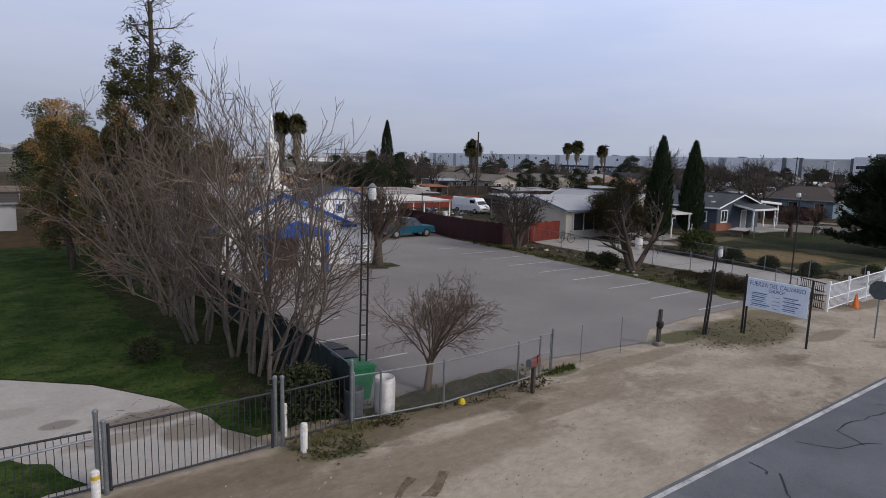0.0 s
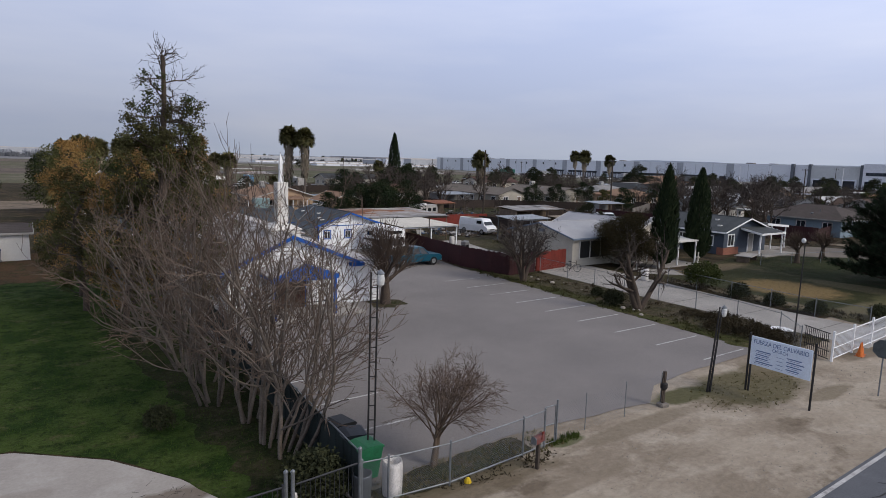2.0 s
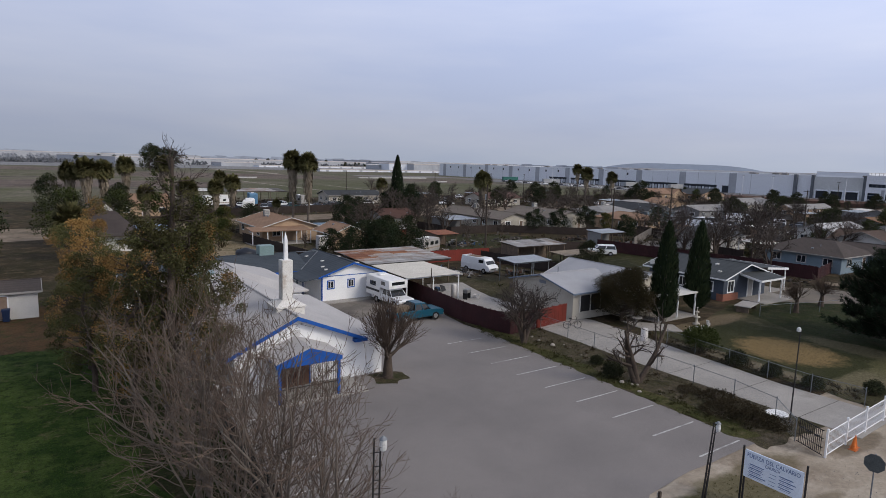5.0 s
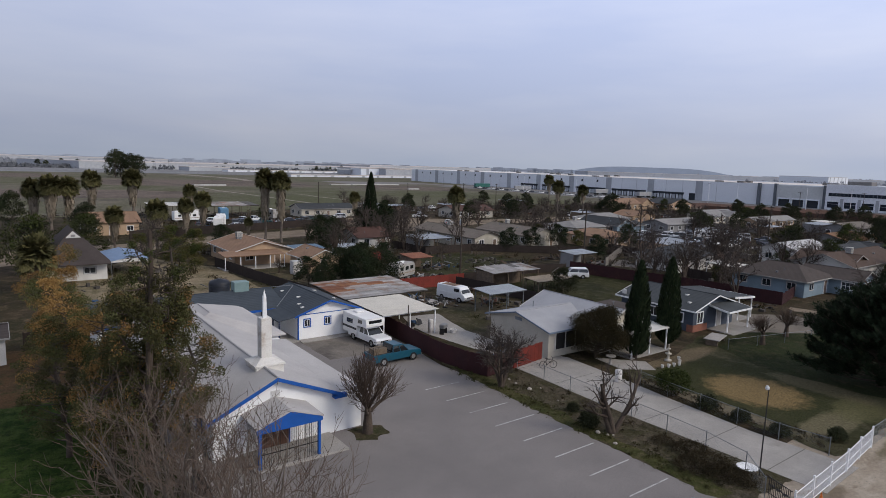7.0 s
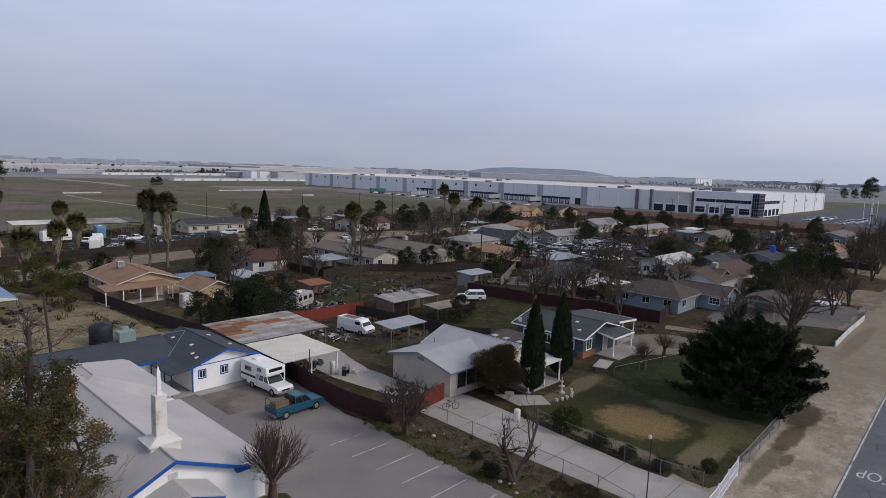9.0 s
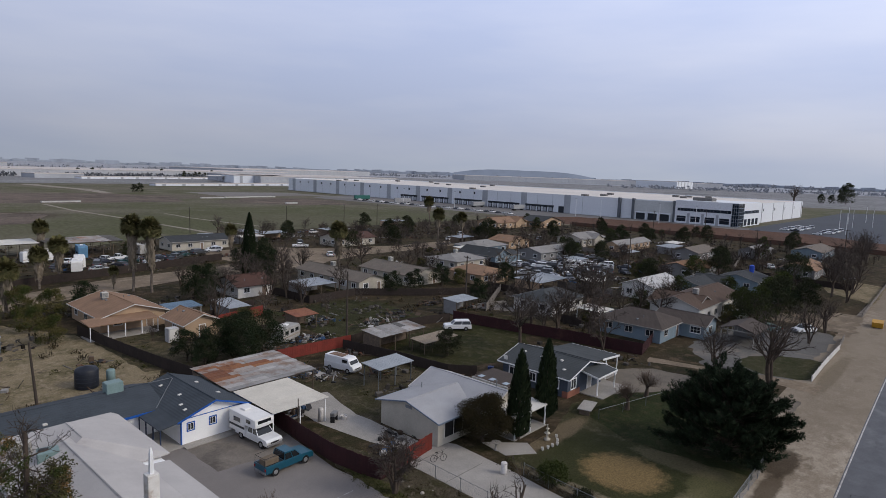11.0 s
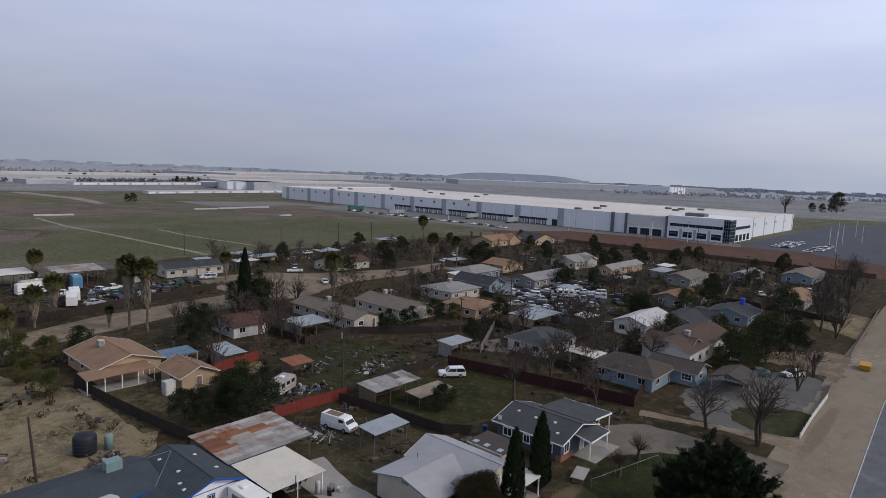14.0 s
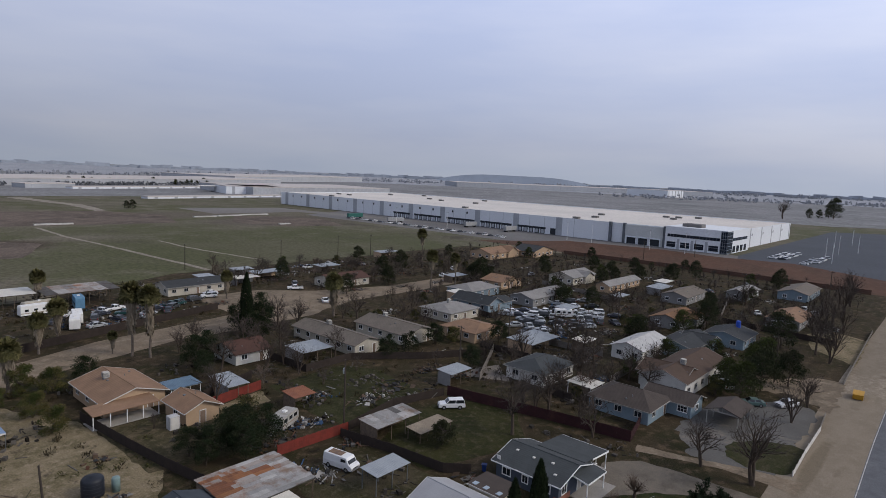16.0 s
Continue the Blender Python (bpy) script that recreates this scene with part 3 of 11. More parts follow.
patch("front_yard", [(42.6, 14.6), (58, 14.8), (74, 17.5), (76, 33), (62, 36), (54, 33.5), (44, 33)], 0.026, ground_mix("thin_lawn", [(0.058, 0.054, 0.027), (0.040, 0.042, 0.018), (0.088, 0.076, 0.045), (0.030, 0.031, 0.014)], 0.16, 0.7, 6, 0.8,
      spots=[(50.2, 24.4, 8.2, 8.4, (0.036, 0.040, 0.015), 0.75), (50.3, 23.9, 4.1, 4.3, (0.20, 0.142, 0.066), 0.95), (52.8, 32.7, 7.0, 1.5, (0.165, 0.128, 0.08), 0.9), (44.2, 24.5, 1.1, 7.5, (0.19, 0.16, 0.11), 0.85), (48.0, 17.3, 5.0, 1.5, (0.16, 0.14, 0.085), 0.8), (54.5, 17.0, 5.0, 2.2, (0.105, 0.10, 0.048), 0.8), (56.0, 21.0, 1.8, 5.0, (0.13, 0.112, 0.065), 0.7)]),
      "thin patchy front lawn with a round bare spot", "lawn", 0.9, 0.5)
patch("mulch_bed", [(18.0, 33.6), (19.0, 33.1), (20.2, 33.5), (20.5, 34.6), (19.8, 35.4), (18.2, 35.4)], 0.042, MATS["dark_soil"], "dark mulch round the pollarded tree", "ground", 0.2, 0.3)
patch("hall_yard", [(23.8, 49.5), (29, 49), (32.6, 52), (33.0, 56.2), (23.8, 56.6)], 0.037, surface("stained_concrete", (0.21, 0.185, 0.16), (0.16, 0.142, 0.125), 0.3, 0.9, fine=15, coords="World", stains=(0.085, 0.075, 0.066), stain_at=0.60), "stained worn concrete before the church hall", "pavement", 0.8, 0.2)
patch("tan_yard", [(46.5, 90.5), (56, 91.5), (57.5, 97), (48, 95.2)], 0.034, DRYLOT, "bare tan earth beside the red fence", "ground", 1, 0.5)
patch("pale_yard", [(92.4, 77.8), (94.4, 73), (97.2, 68.2), (99.6, 72.4), (104.0, 76.5), (98.5, 78.6)], 0.036, MATS["stained_concrete"], "pale worn yard beside a board fence", "ground", 0.8, 0.4)
patch("garden_slab", [(45.0, 33.5), (47.6, 31.6), (48.9, 33.6), (45.6, 37.0)], 0.05, CONCRETE, "grey concrete garden slab", "pavement", 1.5, 0.03, 0.04)
# The pine's shade is painted into this grass colour.
patch("side_lawn", [(58, 15.2), (78, 17.8), (84, 29), (70, 34), (60, 33), (57, 26)], 0.030, ground_mix("pine_shade_lawn", [(0.027, 0.036, 0.012), (0.020, 0.025, 0.009), (0.050, 0.046, 0.022)], 0.2, 0.9, 6, 0.8),
      "green lawn beside the pine, its colour darkened for the pine's shade", "lawn", 1, 0.5)
patch("house_drive", [(66, 35.2), (70, 33), (74, 30.5), (77.5, 26), (79, 16), (84, 16.2), (83.6, 24), (83.4, 30), (82.5, 35), (78, 38.6)], 0.034, surface("dull_concrete", (0.175, 0.148, 0.118), (0.125, 0.108, 0.088), 0.3, 0.9, fine=10, coords="World", stains=(0.085, 0.072, 0.056), stain_at=0.58), "worn dirty concrete drive beside the slate blue house", "driveway", 1.2, 0.35)
patch("dirt_track", [(85.2, 36.8), (87.8, 37.6), (89.0, 31), (90.6, 26.5), (91.6, 23.6), (92.4, 20), (93.0, 15.6), (88.4, 15.4), (88.9, 20), (88.9, 25), (87.6, 30)], 0.042, GRAVEL, "pale dirt track between two front yards", "driveway", 1.0, 0.35)
patch("round_lawn", [(92.2, 22.8), (93.6, 18.2), (95.2, 17.2), (105.6, 17.3), (106.5, 19.5), (104, 24.1), (100.5, 26.8), (97.4, 27.4), (94, 26)], 0.040, ground_mix("dull_lawn", [(0.045, 0.044, 0.021), (0.032, 0.036, 0.014), (0.07, 0.06, 0.036)], 0.2, 0.9, 6, 0.8), "dull oval front lawn", "lawn", 0.8, 0.4)
patch("forecourt", [(90, 19.5), (99, 18.6), (127, 19.6), (128, 26), (120, 31), (112, 36), (98, 35.5), (90, 30)], 0.032, surface("old_asphalt", (0.12, 0.115, 0.11), (0.09, 0.087, 0.083), 0.2, 0.9, fine=8, coords="World", stains=(0.2, 0.17, 0.14), stain_at=0.6), "worn paved forecourt round the oval lawn", "driveway", 1.2, 1.4)
patch("dirt_entrance", [(128, 17.5), (150, 18.3), (152, 21), (147, 26), (140, 33), (130, 33), (133, 26)], 0.033, GRAVEL, "pale dirt entrance from the street", "driveway", 1.2, 2.2)
patch("far_dirt_entrance", [(168, 19), (200, 20), (206, 30), (196, 34), (178, 30)], 0.033, DRYLOT, "dry dirt yard beside the street", "ground", 2, 0.9)
patch("back_lawn", [(57, 55), (75, 50), (84, 58), (84, 70), (70, 71), (58, 66)], 0.030, ground_mix("rough_lawn", [(0.042, 0.042, 0.016), (0.028, 0.031, 0.011), (0.072, 0.062, 0.036), (0.022, 0.02, 0.012)], 0.15, 0.8, 5, 0.8),
      "rough back lawn", "lawn", 1.5, 0.6)
patch("carport_yard", [(39, 48), (56, 50), (57, 58), (53, 67), (42, 67), (41, 58)], 0.030, ground_mix("trampled_yard", [(0.072, 0.060, 0.038), (0.044, 0.042, 0.020), (0.10, 0.084, 0.055), (0.035, 0.03, 0.02)], 0.2, 0.8, 5, 0.8),
      "trampled yard of dry grass", "ground", 1.5, 0.6)
patch("garden_grass", [(58.5, 73.5), (80, 77), (81.5, 92), (78, 99), (60, 98), (58, 86)], 0.032, ground_mix("overgrown_grass", [(0.040, 0.042, 0.017), (0.028, 0.030, 0.012), (0.062, 0.056, 0.030), (0.020, 0.019, 0.011)], 0.2, 0.8, 5, 0.9), "overgrown dark grass of the back gardens", "lawn", 1.5, 0.7)
patch("vacant_lot", [(9, 68), (28, 72), (32, 80), (29, 104), (22, 118), (10, 108), (8, 90)], 0.030, DRYLOT, "dry vacant lot littered with timber", "ground", 1.5, 0.7)
patch("garden_ground", [(30, 80), (46, 76), (47, 92), (40, 98), (30, 98)], 0.034, ground_mix("garden_mix", [(0.09, 0.072, 0.043), (0.05, 0.047, 0.024), (0.13, 0.105, 0.068), (0.035, 0.034, 0.02)], 0.25, 0.9, 5, 0.8),
      "dry garden behind the tan house", "ground", 1.2, 0.6)
patch("lane", [(-60, 110), (8, 118), (24, 127), (42, 133), (63, 138), (82, 137), (100, 139), (122, 147), (150, 146), (178, 148), (178, 158), (150, 158), (122, 166), (108, 178), (86, 180), (84, 153), (64, 150), (50, 148), (40, 145), (20, 138), (-60, 128)], 0.036, GRAVEL,
      "unpaved lane of pale dirt", "road", 3, 0.9)
patch("storage_yard", [(20, 150), (41, 152), (72, 160), (84, 168), (84, 186), (66, 192), (20, 196)], 0.040, YARD, "dirt storage yard full of old vehicles", "ground", 2, 0.8)
patch("loading_apron", [(318, 90), (385, 88), (386, 470), (318, 440)], 0.03, surface("far_concrete", (0.165, 0.16, 0.158), (0.125, 0.122, 0.122), 0.02, 0.9, fine=0.6, coords="World"),
      "concrete truck apron along the warehouse", "pavement", 20, 0.0)
patch("brick_earth_bank", [(296, 22), (344, 24), (376, 75), (366, 111), (371, 146), (357, 204), (322, 224), (302, 240), (296, 120)], 0.07, ground_mix("brown_bank", [(0.11, 0.06, 0.042), (0.085, 0.05, 0.036), (0.13, 0.08, 0.055)], 0.05, 0.3, 2, 0.6),
      "strip of brown earth before the warehouse", "ground", 8, 1.0)
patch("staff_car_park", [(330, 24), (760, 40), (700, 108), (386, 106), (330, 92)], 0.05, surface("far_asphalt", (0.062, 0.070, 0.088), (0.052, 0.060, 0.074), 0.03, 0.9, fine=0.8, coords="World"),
      "dark asphalt car park beside the warehouse", "parking lot", 20, 0.0)
PALE_TRACK = ground_mix("pale_track", [(0.30, 0.27, 0.225), (0.23, 0.20, 0.165), (0.34, 0.31, 0.265)], 0.1, 0.5, 2.0, 0.3)
patch("field_track", [(113.0, 222), (115.2, 222), (113.6, 256), (109.8, 319), (106.6, 356), (107.2, 406), (105.0, 406), (104.4, 356), (107.6, 319), (111.4, 256)], 0.03, PALE_TRACK, "narrow pale dirt track across the field", "road", 6, 0.8)
patch("field_track", [(144.5, 236), (146.0, 236), (143.2, 250), (138.2, 288), (138.0, 319), (136.4, 319), (136.6, 288), (141.6, 250)], 0.03, PALE_TRACK, "narrow pale dirt track across the field", "road", 6, 0.8)
patch("field_track", [(160, 700), (175, 700), (192, 592), (186, 521), (178, 521), (180, 592)], 0.03, PALE_TRACK, "broad pale dirt road across the field", "road", 12, 3.0)
patch("far_access_road", [(250, 470), (330, 470), (378, 300), (384, 300), (345, 520), (250, 540)], 0.046, surface("far_gravel", (0.20, 0.19, 0.18), (0.16, 0.15, 0.14), 0.02, 0.95, fine=0.5, coords="World"), "pale road at the warehouse corner", "road", 20, 2.0)

BROWN_FIELD = ground_mix("bare_field", [(0.15, 0.118, 0.098), (0.105, 0.085, 0.07), (0.18, 0.145, 0.122), (0.07, 0.06, 0.05)], 0.03, 0.12, 0.8, 0.6)
for fx0, fx1, fy0, fy1 in ((-60, 70, 300, 360), (60, 190, 420, 520), (240, 285, 360, 440), (-120, 40, 560, 660)):
    patch("bare_field", [(fx0, fy0), (fx1, fy0 - 12), (fx1 + 18, (fy0 + fy1) / 2), (fx1 - 10, fy1), (fx0 + 15, fy1 + 10), (fx0 - 15, (fy0 + fy1) / 2)], 0.06, BROWN_FIELD, "bare brown patch of the field", "ground", 12, 3)
# Distance haze is put into the soil colour here, pale and bluish.
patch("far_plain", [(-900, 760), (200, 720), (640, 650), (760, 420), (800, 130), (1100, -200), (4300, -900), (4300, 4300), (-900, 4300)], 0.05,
      ground_mix("haze_paled_soil", [(0.235, 0.235, 0.245), (0.185, 0.19, 0.195), (0.27, 0.268, 0.275), (0.155, 0.165, 0.17)], 0.006, 0.02, 0.2, 0.2), "plain reaching the horizon, haze painted into its colour", "ground", 60, 25)
# Outer ring: more haze painted in, so the plain fades towards the sky.
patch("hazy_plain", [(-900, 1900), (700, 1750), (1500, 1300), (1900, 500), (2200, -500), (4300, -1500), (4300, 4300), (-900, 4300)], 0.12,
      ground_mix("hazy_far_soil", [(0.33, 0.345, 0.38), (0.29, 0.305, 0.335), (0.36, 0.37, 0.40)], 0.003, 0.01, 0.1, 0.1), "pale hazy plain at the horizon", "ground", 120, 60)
# tar-filled cracks in the street
crack_mat = surface("tar_crack", (0.022, 0.022, 0.024), None, 3, 0.7, fine=30)
crk = random.Random(8)
for x0, d0, n, ang in ((13.8, -0.9, 9, 0.2), (16.2, -0.5, 8, -0.9), (17.5, -1.6, 12, 0.1), (21.0, -0.7, 9, -1.2), (24.0, -1.5, 10, 0.3), (12.2, -1.9, 8, 0.6), (28.0, -1.0, 10, 0.1), (34.0, -1.3, 10, 0.2), (19.4, -2.6, 10, 0.05), (42, -1.0, 10, 0.1), (50, -2.0, 12, 0.1), (60, -1.2, 12, 0.2)):
    g = Geo()
    x, y, a = x0, road_edge(x0) + d0, ang
    for _ in range(n):
        a += crk.gauss(0, 0.45)
        a *= 0.9
        L = crk.uniform(0.15, 0.4)
        x2, y2 = x + L * math.cos(a), y + L * math.sin(a)
        if y2 > road_edge(x2) - 0.25:
            break
        w = crk.uniform(0.012, 0.028)
        nx, ny = -math.sin(a) * w, math.cos(a) * w
        g.quad((x + nx, y + ny, 0.025), (x - nx, y - ny, 0.025), (x2 - nx, y2 - ny, 0.025), (x2 + nx, y2 + ny, 0.025))
        x, y = x2, y2
    if g.f:
        setting("road_crack", g, crack_mat, "dark tar-filled crack in the asphalt", "crack")
patch("tyre_track", [(5.9, 10.05), (6.8, 10.72), (6.95, 10.58), (6.1, 9.95)], 0.016, ground_mix("damp_dirt", [(0.17, 0.132, 0.095), (0.13, 0.10, 0.074), (0.22, 0.175, 0.13)], 0.6, 1.6, 6, 0.5), "dark tyre mark in the dirt", "ground", 0.2, 0.2)
patch("tyre_track", [(6.6, 9.9), (7.6, 10.55), (7.75, 10.4), (6.8, 9.75)], 0.016, MATS["damp_dirt"], "dark tyre mark in the dirt", "ground", 0.2, 0.2)

# bay lines
def bay_line(x0, x1, y):
    g = Geo()
    n = 12
    for i in range(n):
        a, b = x0 + (x1 - x0) * i / n, x0 + (x1 - x0) * (i + 1) / n
        g.quad((a, y - 0.05, 0.038), (b, y - 0.05, 0.038), (b, y + 0.05, 0.038), (a, y + 0.05, 0.038))
    return tagged(part("bay_line", g, PAINT_LINE), "faded white painted parking bay line", "road marking", "bay lines", "structure")


for k in range(9):
    bay_line(27.2 - 0.04 * k, 30.8 - (0.5 if k == 8 else 0), 16.6 + 2.76 * k)
for k in range(6):
    bay_line(8.5 + 0.05 * k, 11.3, 18.05 + 2.8 * k)

# STOP lettering on the street, for traffic coming the other way
stop_curve = bpy.data.curves.new("stop_lettering", "FONT")
stop_curve.body = "STOP"
stop_curve.size = 2.2
stop_curve.align_x, stop_curve.align_y = "CENTER", "CENTER"
stop_tmp = new("stop_tmp", stop_curve)
bpy.context.view_layer.update()
stop_me = bpy.data.meshes.new_from_object(stop_tmp)
bpy.data.objects.remove(stop_tmp)
stop_me.materials.clear()
stop_me.materials.append(PAINT_LINE)
stop_mark = new("stop_lettering", stop_me)
stop_mark.matrix_world = pose(54.0, 6.3, 0.027, 0, 0, 90) @ Matrix.Diagonal((0.55, 1.15, 1, 1))
tagged(stop_mark, "white painted word STOP on the asphalt", "road marking", "", "structure")

# ---------------------------------------------------------------- houses
def window(parent, m, w, h, frame_mat, bars=1, trim_w=0.09):
    """A window in the plane of m (x along the wall, z up, -y out of the wall), centred on its sill line."""
    g = Geo()
    t = trim_w
    for a in ((-w / 2 - t, w / 2 + t, -0.05, 0.04, -t, 0), (-w / 2 - t, w / 2 + t, -0.05, 0.04, h, h + t), (-w / 2 - t, -w / 2, -0.05, 0.04, 0, h), (w / 2, w / 2 + t, -0.05, 0.04, 0, h)):
        g.box(*a, m)
    win = part("window", g, frame_mat, parent)
    part("pane", Geo().box(-w / 2, w / 2, -0.012, 0.04, 0, h, m), GLASS, win)
    b = Geo()
    for k in range(bars):
        x = -w / 2 + w * (k + 1) / (bars + 1)
        b.box(x - 0.025, x + 0.025, -0.03, 0.03, 0, h, m)
    e = 0.045
    b.box(-w / 2, w / 2, -0.03, 0.03, 0, e, m).box(-w / 2, w / 2, -0.03, 0.03, h - e, h, m).box(-w / 2, -w / 2 + e, -0.03, 0.03, e, h - e, m).box(w / 2 - e, w / 2, -0.03, 0.03, e, h - e, m)
    if bars > 1:
        b.box(-w / 2, w / 2, -0.03, 0.03, h * 0.5 - 0.02, h * 0.5 + 0.02, m)
    part("glazing_bar", b, WHITE_PAINT, win)


def wall_pose(side, w, d, u, z):
    """Pose on a wall of a body w by d centred on the origin: side s, n, e or w."""
    return {"s": pose(u, -d / 2, z), "n": pose(u, d / 2, z, 0, 0, 180), "e": pose(w / 2, u, z, 0, 0, 90), "w": pose(-w / 2, u, z, 0, 0, -90)}[side]


def gable_block(parent, w, d, eave, rise, axis, wall_mat, roof_mat, over=0.5, trim=None, cx=0.0, cy=0.0, hip=0.0, thick=0.14, gable_over=None):
    """Walls with a gable or hip roof, as wall, roof and fascia parts, centred on cx, cy. axis: direction of the ridge."""
    rot = pose(cx, cy, 0, 0, 0, 90 if axis == "y" else 0)
    L, W = (d, w) if axis == "y" else (w, d)          # L along the ridge
    g = Geo()
    go = over if gable_over is None else gable_over
    slope = rise / (W / 2)
    if hip:
        g.box(-L / 2, L / 2, -W / 2, W / 2, 0, eave, rot)
    else:
        prof = [(-W / 2, 0), (W / 2, 0), (W / 2, eave), (0, eave + rise), (-W / 2, eave)]
        g.prism([rot @ Vector((-L / 2, y, z)) for y, z in prof], rot.to_3x3() @ Vector((L, 0, 0)))
    part("wall", g, wall_mat, parent)
    lo = eave - slope * over + 0.02
    top = eave + rise + 0.02
    X, Y, r = L / 2 + go, W / 2 + over, Geo()
    hx = X - hip
    if hip:
        p = [(-X, -Y, lo), (X, -Y, lo), (X, Y, lo), (-X, Y, lo), (-hx, 0, top), (hx, 0, top)]
        up = [(x, y, z + thick) for x, y, z in p]
        f = [(6, 7, 11, 10), (8, 9, 10, 11), (7, 8, 11), (9, 6, 10)]
        r.face_set([rot @ Vector(q) for q in p + up], f + [(0, 1, 7, 6), (1, 2, 8, 7), (2, 3, 9, 8), (3, 0, 6, 9), (3, 2, 1, 0)])
        part("roof", r, roof_mat, parent)
    else:
        for s in (-1, 1):
            prof = [(s * Y, lo), (0, top), (0, top + thick), (s * Y, lo + thick)]
            part("roof_slope", Geo().prism([rot @ Vector((-X, y, z)) for y, z in prof], rot.to_3x3() @ Vector((2 * X, 0, 0))), roof_mat, parent)
    rc = Geo()
    rc.tube(rot @ Vector((-hx, 0, top + thick)), rot @ Vector((hx, 0, top + thick)), 0.07, n=6)
    part("ridge_cap", rc, roof_mat, parent)
    if trim:
        for sx in (-1, 1):
            if hip:
                part("fascia", Geo().box(sx * X - 0.03, sx * X + 0.03, -Y, Y, lo - 0.06, lo + thick + 0.01, rot), trim, parent)
            else:
                for s in (-1, 1):
                    t = Geo()
                    prof = [(s * (Y + 0.02), lo - 0.03), (0, top - 0.03), (0, top + thick + 0.015), (s * (Y + 0.02), lo + thick + 0.015)]
                    t.prism([rot @ Vector((sx * X - 0.03 + sx * 0.025, y, z)) for y, z in prof], rot.to_3x3() @ Vector((0.06, 0, 0)))
                    part("fascia", t, trim, parent)
        for s in (-1, 1):
            part("fascia", Geo().box(-X, X, s * (Y + 0.025) - 0.025, s * (Y + 0.025) + 0.025, lo - 0.06, lo + thick + 0.01, rot), trim, parent)


def cooler(x, y, z, rz=0):
    """Roof-top evaporative cooler: louvred box on a stand."""
    c = thing("evaporative_cooler", x, y, z, rz, "boxy metal evaporative cooler on a roof", "cooler", "roof coolers")
    g = Geo().soft_box(-0.5, 0.5, -0.5, 0.5, 0.18, 1.1, 0.04)
    part("cabinet", g, surface("cooler_paint", (0.55, 0.53, 0.48), (0.45, 0.43, 0.39), 2, 0.6, fine=20, vary=0.15), c)
    s = Geo()
    for k in range(7):
        s.box(-0.4, 0.4, -0.53, -0.5, 0.3 + 0.1 * k, 0.35 + 0.1 * k).box(-0.53, -0.5, -0.4, 0.4, 0.3 + 0.1 * k, 0.35 + 0.1 * k)
    part("louvre", s, GALV, c)
    part("stand", Geo().box(-0.45, 0.45, -0.45, 0.45, -0.25, 0.18), GALV, c)
    return c


